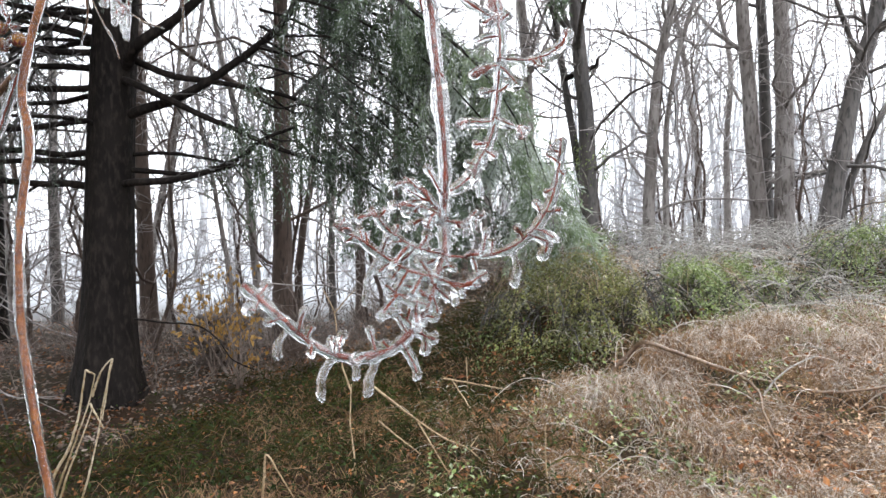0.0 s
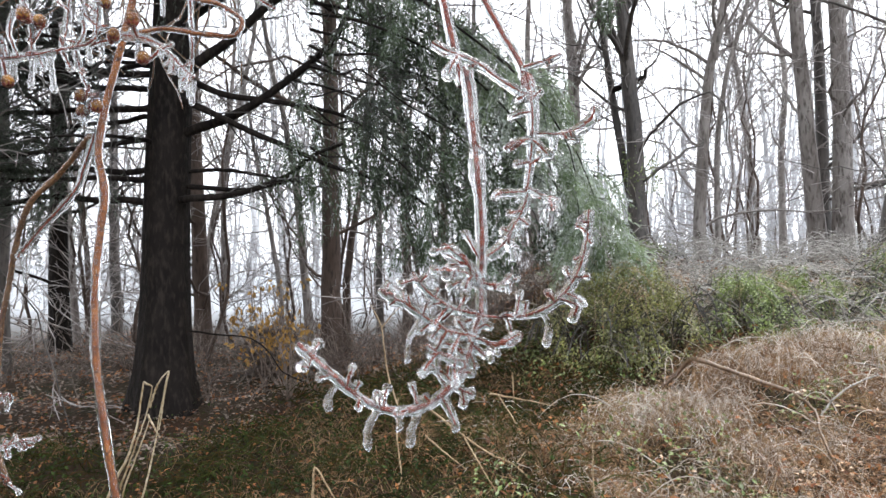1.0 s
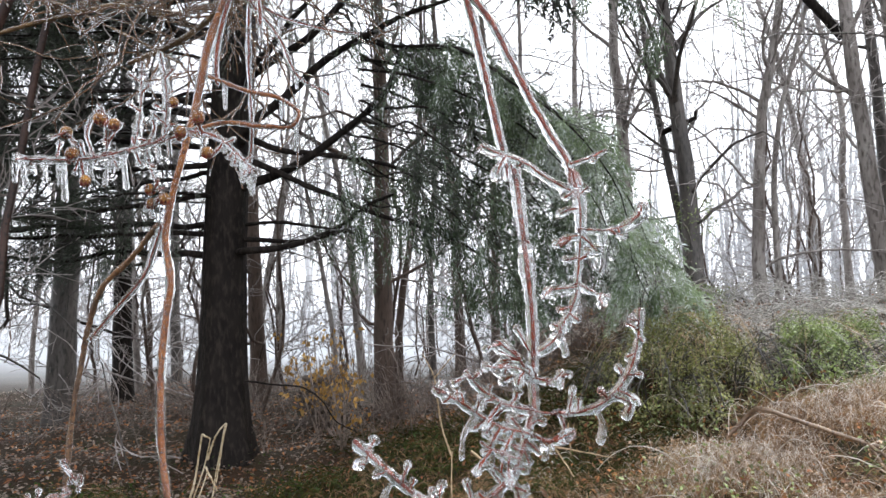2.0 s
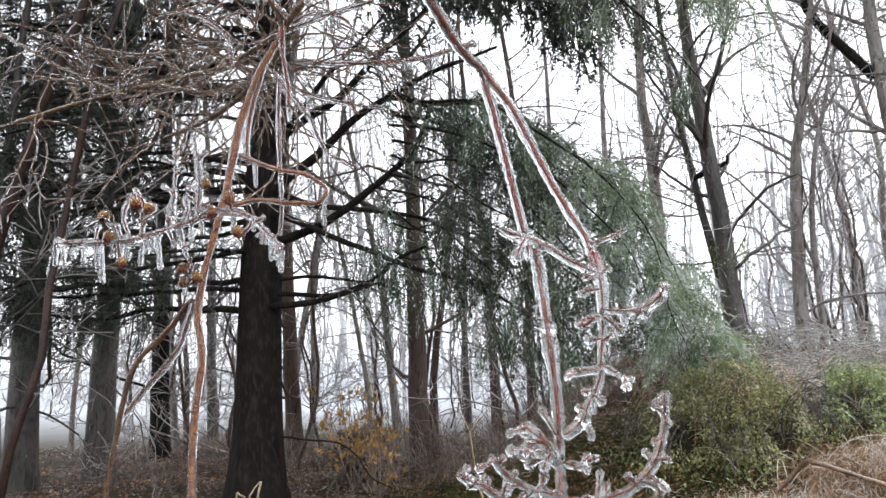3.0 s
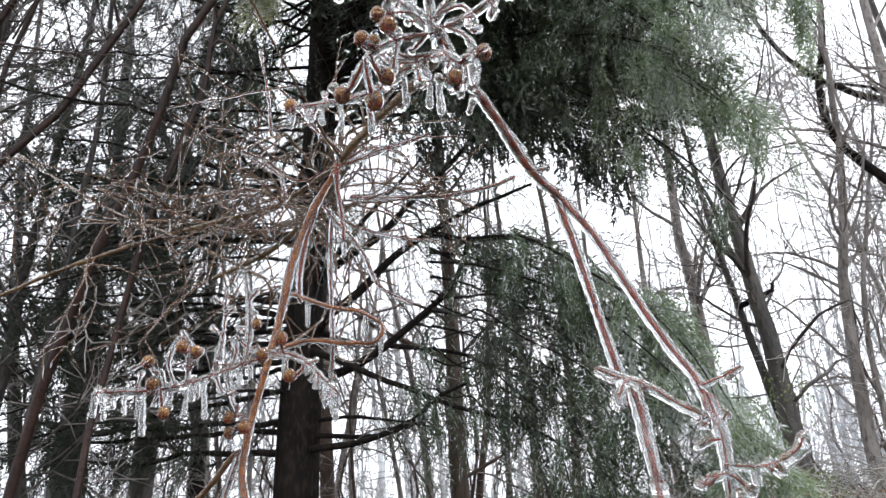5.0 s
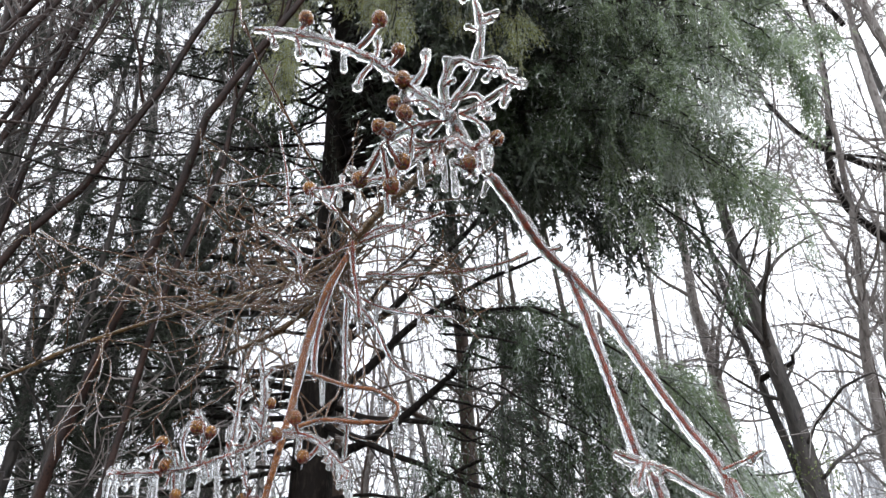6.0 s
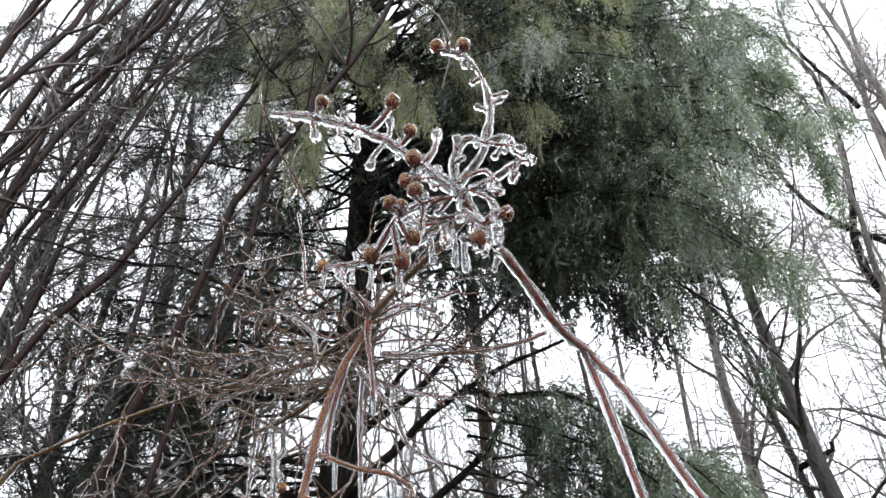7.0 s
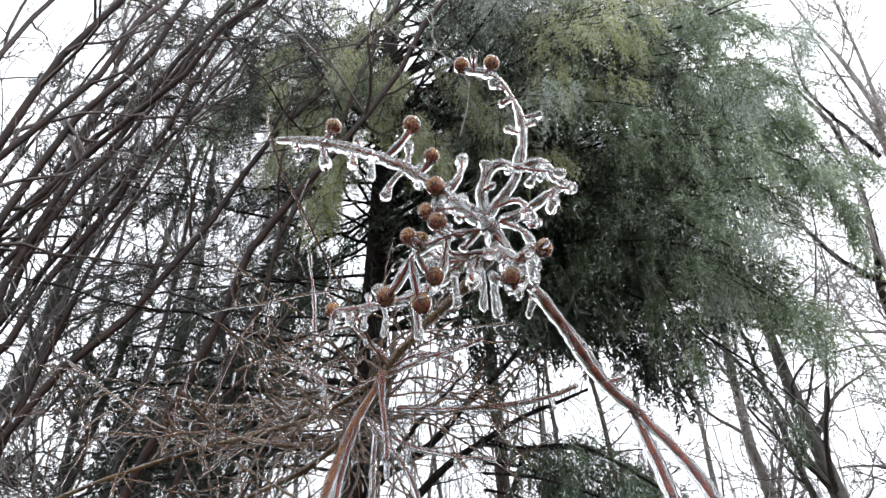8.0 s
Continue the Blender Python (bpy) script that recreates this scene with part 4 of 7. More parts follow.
b, rb = grow(a, ra, 2, (0.2, 1), (0.3, 0.9), (30, 70), 3, 0.18, 0.0, 0.7, g=g)
s.tubes(p, r, 4)
s.tubes(a, np.maximum(ra, 0.010), 3)
s.tubes(b, np.maximum(rb, 0.008), 3)
tagged(part("far_woods", s, MAT_FROST_HAZE), "far woods of frosted bare trees, pale grey with painted haze", "woods", kind="stuff")

# ---- upright red-brown stems of a second crape myrtle ----
g = np.random.default_rng(11)
t = thing("crape_myrtle", (-6.8, 3.9, 0), "tall many-stemmed crape myrtle with bare red-brown stems", "shrub")
for k in range(22):
    x0, y0 = -6.8 + g.normal() * 0.9, 3.9 + g.normal() * 0.8
    lean, y1 = g.uniform(-0.3, 4.0), y0 + g.uniform(-0.2, 1.2)
    p = curve_through([(x0, y0, -0.1), (x0 + 0.12 * lean, 0.7 * y0 + 0.3 * y1, g.uniform(2.6, 3.4)), (x0 + 0.55 * lean, y1, 6.5), (x0 + 1.2 * lean + g.normal() * 0.4, y1 + 0.3, 11.0), (x0 + 1.6 * lean + g.normal() * 0.7, y1 + 0.6, 14.0)], 24)
    p[2:] += np.cumsum(g.normal(size=(22, 3)) * 0.055, 0)
    r = g.uniform(0.02, 0.062) * np.linspace(1, 0.4, 24)
    s = Soup()
    s.tubes(p, r, 7)
    stem = part("stem", s, MAT_STEM_OLD, t)
    a, ra = grow(p[None], r[None], 15, (0.4, 1), (0.8, 2.4), (25, 75), 7, 0.2, 0.05, 0.6, g=g)
    b, rb = grow(a, ra, 5, (0.2, 1), (0.3, 0.9), (25, 75), 5, 0.2, 0.0, 0.55, g=g)
    s = Soup()
    s.tubes(a, np.maximum(ra, 0.0055), 4)
    s.tubes(b, np.maximum(rb, 0.0036), 3)
    tagged(part("twig_spray", s, MAT_TWIG_RED, stem), kind="stuff")

# a thin limb that arches out over the open, with a few upright iced shoots
for pts, r in (
    ([(-4.3, 3.6, 5.2), (-3.6, 3.3, 5.6), (-2.92, 3.0, 5.9), (-2.45, 3.0, 6.1), (-2.07, 3.0, 6.19), (-1.69, 3.0, 6.15), (-1.32, 3.0, 5.98), (-1.02, 3.0, 5.73), (-0.87, 3.0, 5.37), (-0.94, 3.0, 4.9)], 0.009),
    ([(-2.07, 3.0, 6.19), (-2.33, 3.0, 6.63), (-2.49, 3.0, 7.03)], 0.006), ([(-1.6, 3.0, 6.13), (-1.71, 3.0, 6.43)], 0.005), ([(-1.32, 3.0, 5.98), (-1.46, 3.0, 6.25), (-1.5, 3.0, 6.49)], 0.005), ([(-1.1, 3.0, 5.8), (-1.12, 3.0, 6.24), (-1.05, 3.0, 6.5)], 0.005),
):
    p = curve_through(pts, 20)
    p[1:] += np.cumsum(g.normal(size=(19, 3)) * 0.005, 0)
    r = r * np.linspace(1, 0.55, 20)
    s = Soup()
    s.tubes(p, r, 6)
    limb = part("limb", s, MAT_TWIG_RED, t)
    a, ra = grow(p[None], r[None], 5, (0.3, 1), (0.12, 0.4), (30, 75), 6, 0.18, 0.03, 0.6, g=g)
    s = Soup()
    s.tubes(a, np.maximum(ra, 0.003), 4)
    tagged(part("twig_spray", s, MAT_TWIG, limb, "thin twigs glazed with ice"), kind="stuff")

# ---- brush, vines, grass and leaves on the ground ----
g = np.random.default_rng(31)
LEAF_V = np.array([(0, 0, 0), (0.5, -0.28, 0.07), (0.55, 0, 0), (0.5, 0.28, 0.07), (1, 0, -0.1)])
LEAF_F = np.array([(0, 1, 2), (0, 2, 3), (1, 4, 2), (2, 4, 3)])


def scatter_leaves(name, at, size, material, label, category, flat=0.0):
    """Leaves of `size` at the places at; flat: how level they lie."""
    n = len(at)
    way = g.normal(size=(n, 3))
    way[:, 2] *= 1 - flat
    s = Soup()
    m = turns(way, g, up=(0, 0, 1) if flat else None)
    s.stamps(LEAF_V, LEAF_F, m * size[:, None, None], at)
    return tagged(part(name, s, material, None, label, smooth=False), "", category, kind="stuff")


def tufts(n_tufts, per, xs, ys, length, height, spread=0.12, keep=None):
    """Arching blades in tufts: (m, n, 3) lines."""
    cx, cy = g.uniform(*xs, n_tufts), g.uniform(*ys, n_tufts)
    if keep is not None:
        m = keep(cx, cy)
        cx, cy = cx[m], cy[m]
    m = len(cx) * per
    bx, by = np.repeat(cx, per) + g.normal(size=m) * spread, np.repeat(cy, per) + g.normal(size=m) * spread
    a = g.uniform(0, 2 * math.pi, m)
    ln, h = g.uniform(*length, m), g.uniform(*height, m)
    u = np.linspace(0, 1, 5)
    p = np.zeros((m, 5, 3))
    p[:, :, 0] = bx[:, None] + (np.cos(a) * ln)[:, None] * u
    p[:, :, 1] = by[:, None] + (np.sin(a) * ln)[:, None] * u
    p[:, :, 2] = ground_z(bx, by)[:, None] - 0.02 + h[:, None] * (2.6 * u - 2.2 * u**2)
    p[:, 1:-1] += g.normal(size=(m, 3, 3)) * 0.012
    return p


def blades(name, p, w, material, label, category="grass"):
    s = Soup()
    s.ribbons(p, np.full(p.shape[:2], w) * np.array([1, 1, 0.9, 0.7, 0.2])[None], g)
    return tagged(part(name, s, material, None, label, smooth=False), "", category, kind="stuff")


def patch(x, y, s=1.3):
    """Slow patches over the ground, about -1 to 1."""
    return np.sin(s * x + 1.7 * np.sin(0.8 * s * y)) * np.cos(s * 1.2 * y + 1.3 * np.sin(0.9 * s * x))


bank = lambda x, y: (x > -0.7 + 0.35 * (5 - y) + 0.3 * np.sin(3 * y)) & (patch(x, y, 1.9) + 0.3 * g.normal(size=len(x)) > -0.25)
lean_bank = lambda x, y: (x > -0.7 + 0.35 * (5 - y)) & (patch(x + 4, y, 1.9) + 0.3 * g.normal(size=len(x)) > 0.15)
litter = lambda x, y: (x < -2.4 + 0.4 * np.sin(2 * y)) & (y > 5.5 + 0.4 * np.sin(3 * x))
# dell thins out near the left, where bare dark soil stands for shade
dell = lambda x, y: ~litter(x, y) & (g.random(len(x)) < np.where(x > -1.2, 0.5, 0.06) + (y - 3.9) / 2.2) & (x < 0.9 + 0.3 * np.sin(2.3 * y)) & (patch(x, y + 2) + 0.6 * g.normal(size=len(x)) > -0.5)
blades("dead_grass", tufts(520, 24, (-0.6, 6.5), (2.6, 7.6), (0.06, 0.2), (0.02, 0.09), keep=bank), 0.0022, MAT_STRAW, "matted tan dead grass bent under ice")
blades("frosted_grass", tufts(1300, 18, (-0.2, 7), (2.8, 9.5), (0.08, 0.32), (0.03, 0.16), keep=lean_bank), 0.0024, MAT_FROST_STRAW, "pale frosted grass stems arching over")
blades("bank_growth", tufts(700, 20, (-1.4, 6.5), (2.8, 8.0), (0.06, 0.24), (0.03, 0.14), keep=lambda x, y: (x > -1.6 + 0.35 * (5 - y) + 0.8 * g.random(len(x))) & (patch(x + 2, y, 2.2) + 0.5 * g.normal(size=len(x)) > -0.3)), 0.0024, MAT_BANK, "low olive-green growth among dead grass", "undergrowth")
blades("russet_weeds", tufts(420, 26, (-1.6, 4.0), (3.0, 6.2), (0.1, 0.3), (0.08, 0.26), keep=lambda x, y: patch(x + 1, y + 3, 1.9) > 0.1), 0.0020, MAT_STRAW_DARK, "clumps of russet dead weeds", "weeds")
blades("undergrowth", tufts(760, 18, (-5.5, 1.0), (3.2, 8.0), (0.16, 0.5), (0.06, 0.26), keep=dell), 0.0045, MAT_MOSS, "dark olive low undergrowth of the wood floor", "undergrowth")
blades("brown_weeds", tufts(330, 14, (-5.5, 1.2), (3.2, 8.5), (0.12, 0.36), (0.08, 0.3), keep=dell), 0.0020, MAT_STRAW_DARK, "thin brown weeds", "weeds")

n = 17000
x, y = g.uniform(-9, 7, n), 3 + 12 * g.random(n) ** 1.5
sel = (x > -0.3) | (y > 5.9) | (g.random(n) < 0.1)
x, y, n = x[sel], y[sel], int(sel.sum())
at = np.stack([x, y, ground_z(x, y) + 0.015 + 0.07 * g.random(n)], 1)
scatter_leaves("fallen_leaves", at, g.uniform(0.035, 0.085, n), MAT_LEAF_BROWN, "brown and russet fallen leaves lying wet", "leaves", 0.7)
n = 1500
x, y = g.uniform(-4.6, 1.0, n), g.uniform(3.3, 6.8, n)
at = np.stack([x, y, ground_z(x, y) + 0.05 + 0.14 * g.random(n)], 1)
scatter_leaves("russet_leaves", at, g.uniform(0.02, 0.05, n), MAT_LEAF_BROWN, "russet and orange leaves caught in low green growth", "leaves", 0.5)
n = 11000
x, y = np.r_[g.uniform(0.6, 5.0, 5000), g.uniform(1.7, 4.4, 6000)], np.r_[g.uniform(3.0, 5.8, 5000), g.uniform(3.0, 4.7, 6000)]
at = np.stack([x, y, ground_z(x, y) + 0.03 + 0.07 * g.random(n)], 1)
scatter_leaves("pale_leaves", at, g.uniform(0.018, 0.05, n), MAT_LEAF_PALE, "pale tan fallen leaves rimmed with frost", "leaves", 0.6)
n = 2600
x, y = g.uniform(0.2, 4.8, n), g.uniform(3.0, 6.2, n)
sel = patch(x + 1, y + 3, 1.9) > 0.15
at = np.stack([x, y, ground_z(x, y) + 0.06 + 0.12 * g.random(n)], 1)[sel]
scatter_leaves("rust_leaves", at, g.uniform(0.03, 0.07, len(at)), MAT_LEAF_BROWN, "rust-brown leaves caught in dead weeds", "leaves", 0.5)
n = 11000
x, y = g.uniform(-0.2, 4.8, n), g.uniform(3.0, 6.8, n)
sel = patch(x + 2, y, 2.2) > 0.05
at = np.stack([x, y, ground_z(x, y) + 0.04 + 0.17 * g.random(n)], 1)[sel]
scatter_leaves("green_shoots", at, g.uniform(0.024, 0.052, len(at)), MAT_VINE, "small green leaves among dead grass", "groundcover", 0.4)
n = 11000
x, y = g.uniform(-5.2, 0.9, n), g.uniform(3.2, 7.6, n)
sel = ~litter(x, y) | (g.random(n) < 0.12)
x, y, n = x[sel], y[sel], int(sel.sum())
at = np.stack([x, y, ground_z(x, y) + 0.03 + 0.16 * g.random(n) ** 1.5], 1)
scatter_leaves("ground_ivy", at, g.uniform(0.02, 0.052, n), MAT_LEAF_SHADE, "small green leaves creeping over the ground, darkened for conifer shade", "groundcover", 0.4)


def vine_mound(x, y, rx, ry, h, count, material, label):
    """A low bush smothered by vines: inner stems, draped leaves, trailing shoots."""
    t = thing("vine_mound", (x, y, ground_z(x, y)), label, "bush", "vine-covered bushes")
    m = 20
    a, rr = g.uniform(0, 2 * math.pi, m), np.sqrt(g.random(m))
    u = np.linspace(0, 1, 8)
    bx, by = x + rx * 0.5 * rr * np.cos(a), y + ry * 0.5 * rr * np.sin(a)
    p = np.zeros((m, 8, 3))
    p[:, :, 0] = bx[:, None] + (np.cos(a) * rx * 0.75)[:, None] * u
    p[:, :, 1] = by[:, None] + (np.sin(a) * ry * 0.75)[:, None] * u
    p[:, :, 2] = ground_z(bx, by)[:, None] - 0.05 + h * g.uniform(0.7, 1.15, m)[:, None] * (2.7 * u - 2.3 * u**2)
    p += np.cumsum(g.normal(size=p.shape) * 0.02, 1)
    b, rb = grow(p, np.full((m, 8), 0.006), 5, (0.2, 1), (0.2, 0.5), (30, 80), 4, 0.2, -0.05, 0.5, g=g)
    s = Soup()
    s.tubes(p, np.full((m, 8), 0.005), 4)
    s.tubes(b, np.maximum(rb, 0.002), 3)
    tagged(part("stem_tangle", s, MAT_TWIG_DARK, t), kind="stuff")
    m = int(count / 260)
    a, w = g.uniform(0, 2 * math.pi, m), g.uniform(0.25, 1.0, m)
    u = np.linspace(0, 1, 8)
    q = np.zeros((m, 8, 3))
    out = 0.5 + 0.58 * u[None] * (0.6 + 0.4 * w[:, None])
    q[:, :, 0], q[:, :, 1] = x + rx * out * np.cos(a)[:, None], y + ry * out * np.sin(a)[:, None]
    q[:, :, 2] = ground_z(q[:, :, 0], q[:, :, 1]) + h * (1.08 - 0.95 * (u[None] * (0.4 + 0.6 * w[:, None])) ** 2.2)
    q += np.cumsum(g.normal(size=q.shape) * 0.012, 1)
    s = Soup()
    s.tubes(q, np.full((m, 8), 0.0024) * np.linspace(1.1, 0.6, 8), 3)
    tagged(part("trailing_growth", s, MAT_STALK, t, "thin tan trailing shoots"), kind="stuff")
    a, c = g.uniform(0, 2 * math.pi, count), g.random(count) ** 0.6
    k = g.uniform(0.72, 1.06, count) * (1 + 0.12 * np.sin(5 * a + 3 * c * 4) + 0.08 * np.sin(11 * a))
    sx, sy = np.cos(a) * np.sqrt(1 - c**2), np.sin(a) * np.sqrt(1 - c**2)
    px, py = x + rx * sx * k, y + ry * sy * k
    at = np.stack([px, py, ground_z(px, py) + h * c * k + 0.02], 1)
    keep = np.sin(9 * px + 4 * at[:, 2]) + np.sin(8 * py + 11 * at[:, 2] + 1) + np.sin(14 * px - 9 * py) > -0.7
    at, sx, sy, c, count = at[keep], sx[keep], sy[keep], c[keep], int(keep.sum())
    s = Soup()
    out = np.stack([sx, sy, c - 0.9], 1) + g.normal(size=(count, 3)) * 0.5
    s.stamps(LEAF_V, LEAF_F, turns(out, g, up=(0, 0, 1)) * g.uniform(0.018, 0.042, count)[:, None, None], at)
    tagged(part("leaf_cover", s, material, t, "small evergreen leaves", smooth=False), kind="stuff")
    return t


vine_mound(0.92, 6.5, 0.6, 0.65, 0.64, 7000, MAT_VINE_OLIVE, "bush smothered in olive-brown honeysuckle vines")
vine_mound(1.38, 6.45, 0.48, 0.6, 0.64, 6800, MAT_VINE_OLIVE, "bush smothered in green honeysuckle leaves")
vine_mound(2.4, 6.7, 0.52, 0.45, 0.48, 6800, MAT_VINE, "low bank of green honeysuckle leaves")
vine_mound(3.3, 7.3, 0.6, 0.5, 0.36, 6120, MAT_VINE, "low bank of green honeysuckle leaves under frosted stems")
vine_mound(4.75, 7.7, 0.8, 0.6, 0.55, 8160, MAT_VINE, "large bank of dark green vine leaves")
vine_mound(5.7, 8.1, 0.9, 0.7, 0.75, 5100, MAT_VINE, "large bank of dark green vine leaves")
vine_mound(2.3, 10.2, 0.45, 0.4, 0.3, 2380, MAT_VINE, "small clump of green vine leaves at a tree's foot")

# ivy clinging to the dark trunk
n = 420
a, z = g.uniform(0, 2 * math.pi, n), g.normal(size=n) * 0.22 + 2.95
at = np.stack([2.33 + 0.25 * np.cos(a) + np.abs(g.normal(size=n)) * 0.08, 11.0 + 0.25 * np.sin(a), z], 1)
scatter_leaves("ivy", at, g.uniform(0.03, 0.06, n), MAT_VINE, "green ivy leaves clinging to a dark trunk", "ivy")


def weed_clump(x, y, spread, h, pale):
    """A heap of dead weeds that hang over on all sides, whitened on top."""
    t = thing("weed_clump", (x, y, ground_z(x, y)), "drooping clump of frosted pinkish-tan dead weeds" if pale > 0.5 else "drooping clump of russet dead weeds", "weeds", "clumps of dead weeds")
    for name, m, mat in (("russet_litter", 800, MAT_STRAW_DARK), ("tan_straw", 110, MAT_STRAW), ("frosted_straw", int(620 * pale), MAT_FROST_STRAW)):
        a, ln = g.uniform(0, 2 * math.pi, m), g.uniform(0.25, 0.8, m) * spread
        bx, by = x + g.normal(size=m) * spread * 0.36, y + g.normal(size=m) * spread * 0.36
        u = np.linspace(0, 1, 5)
        p = np.zeros((m, 5, 3))
        p[:, :, 0] = bx[:, None] + (np.cos(a) * ln)[:, None] * u
        p[:, :, 1] = by[:, None] + (np.sin(a) * ln)[:, None] * u
        top = h * g.uniform(0.5, 1.1, m) * (1.1 if mat is MAT_FROST_STRAW else 1.0)
        p[:, :, 2] = ground_z(bx, by)[:, None] - 0.02 + top[:, None] * (3.4 * u - 3.3 * u**2)
        p[:, 1:] += np.cumsum(g.normal(size=(m, 4, 3)) * 0.022, 1)
        s = Soup()
        s.ribbons(p, np.full((m, 5), 0.0017 if mat is MAT_FROST_STRAW else 0.0018) * np.array([1, 1, 0.9, 0.7, 0.3])[None], g)
        tagged(part(name, s, mat, t, smooth=False), kind="stuff")
    return t


for x, y, spread, h, pale in (
    (0.68, 4.95, 0.42, 0.26, 0.4), (1.05, 5.15, 0.45, 0.28, 0.9), (1.55, 5.25, 0.45, 0.24, 0.9), (2.4, 5.95, 0.55, 0.30, 0.7), (3.05, 6.15, 0.55, 0.32, 0.9),
    (2.9, 5.4, 0.45, 0.17, 0.7), (1.65, 4.6, 0.4, 0.2, 0.6), (0.4, 4.7, 0.35, 0.2, 0.2), (2.2, 4.8, 0.4, 0.1, 0.8), (3.6, 5.9, 0.5, 0.3, 0.8), (1.9, 5.75, 0.45, 0.26, 0.5), (3.9, 6.6, 0.6, 0.3, 0.9),
    (1.25, 4.05, 0.4, 0.2, 0.7), (1.95, 3.95, 0.4, 0.2, 0.9), (2.7, 4.35, 0.45, 0.12, 0.9), (0.75, 4.3, 0.3, 0.14, 0.3), (1.6, 3.6, 0.35, 0.16, 0.8), (2.4, 3.6, 0.35, 0.1, 0.9), (3.4, 4.7, 0.45, 0.12, 0.9),
):
    weed_clump(x, y, spread * 0.9, h * 0.72, pale)

# frosted canes arching over the bank
m = 460
bx, by = g.uniform(1.5, 7.2, m), g.uniform(6.6, 10.4, m)
a, ln = g.normal(size=m) * 0.7 + np.where(g.random(m) < 0.5, 0, math.pi), g.uniform(0.5, 1.7, m)
u = np.linspace(0, 1, 9)
p = np.zeros((m, 9, 3))
p[:, :, 0] = bx[:, None] + (np.cos(a) * ln)[:, None] * u
p[:, :, 1] = by[:, None] + (np.sin(a) * ln * 0.6)[:, None] * u
p[:, :, 2] = ground_z(bx, by)[:, None] + g.uniform(0.1, 0.5, m)[:, None] * (3.2 * u - 2.8 * u**2)
p += np.cumsum(g.normal(size=p.shape) * 0.012, 1)
r = np.full((m, 9), 0.0058) * np.linspace(1.1, 0.5, 9)
b, rb = grow(p, r, 4, (0.2, 1), (0.15, 0.5), (30, 70), 4, 0.15, -0.03, 0.7, g=g)
s = Soup()
s.tubes(p, r, 4)
s.tubes(b, np.maximum(rb, 0.0025), 3)
tagged(part("frosted_canes", s, MAT_FROST_CANE), "pale arching canes white with frost", "brambles", kind="stuff")

# long pale strands that hang over the bank
m = 150
bx, by = g.uniform(0.3, 5.5, m), g.uniform(3.4, 7.4, m)
a, ln = g.normal(size=m) * 0.8 + np.where(g.random(m) < 0.6, 0.3, math.pi - 0.3), g.uniform(0.25, 0.75, m)
u = np.linspace(0, 1, 14)
p = np.zeros((m, 14, 3))
p[:, :, 0] = bx[:, None] + (np.cos(a) * ln)[:, None] * u
p[:, :, 1] = by[:, None] + (np.sin(a) * ln)[:, None] * u
p[:, :, 2] = ground_z(bx, by)[:, None] + g.uniform(0.12, 0.3, m)[:, None] * (3.2 * u - 2.9 * u**2)
p += np.cumsum(g.normal(size=p.shape) * 0.003, 1)
s = Soup()
s.tubes(p, np.full((m, 14), 0.0034) * np.linspace(1.1, 0.5, 14), 4)
tagged(part("arching_strands", s, MAT_FROST_STRAW), "long pale frosted strands arching over the bank", "weeds", kind="stuff")

# brush below the trees, thickest under the arch
m = 450
bx, by = np.r_[g.uniform(-7, 1.5, 310), g.uniform(-2.2, 1.3, 140)], np.r_[g.uniform(7.6, 13.5, 310), g.uniform(7.7, 10.0, 140)]
u = np.linspace(0, 1, 8)
lean = g.normal(size=(m, 2)) * 0.35
p = np.zeros((m, 8, 3))
p[:, :, 0] = bx[:, None] + lean[:, :1] * u**1.5
p[:, :, 1] = by[:, None] + lean[:, 1:] * u**1.5
p[:, :, 2] = ground_z(bx, by)[:, None] - 0.05 + g.uniform(0.15, 1.0, m)[:, None] * u ** 0.9
p += np.cumsum(g.normal(size=p.shape) * 0.02, 1)
r = np.full((m, 8), 0.006) * np.linspace(1.1, 0.5, 8)
b, rb = grow(p, r, 7, (0.2, 1), (0.2, 0.6), (25, 75), 5, 0.18, 0.0, 0.6, g=g)
s = Soup()
s.tubes(p, r, 4)
s.tubes(b, np.maximum(rb, 0.003), 3)
tagged(part("brush", s, MAT_BRUSH), "thin grey-brown brush below the trees", "brush", kind="stuff")
n = 21000
x, y = g.uniform(-11, 0.5, n), 4.8 + 11 * g.random(n) ** 1.6
sel = litter(x, y) | (y > 7.2)
x, y, n = x[sel], y[sel], int(sel.sum())
at = np.stack([x, y, ground_z(x, y) + 0.02 + 0.05 * g.random(n)], 1)
scatter_leaves("frosted_leaves", at, g.uniform(0.03, 0.075, n), MAT_LEAF_FROST, "grey-brown fallen leaves dusted with frost", "leaves", 0.7)


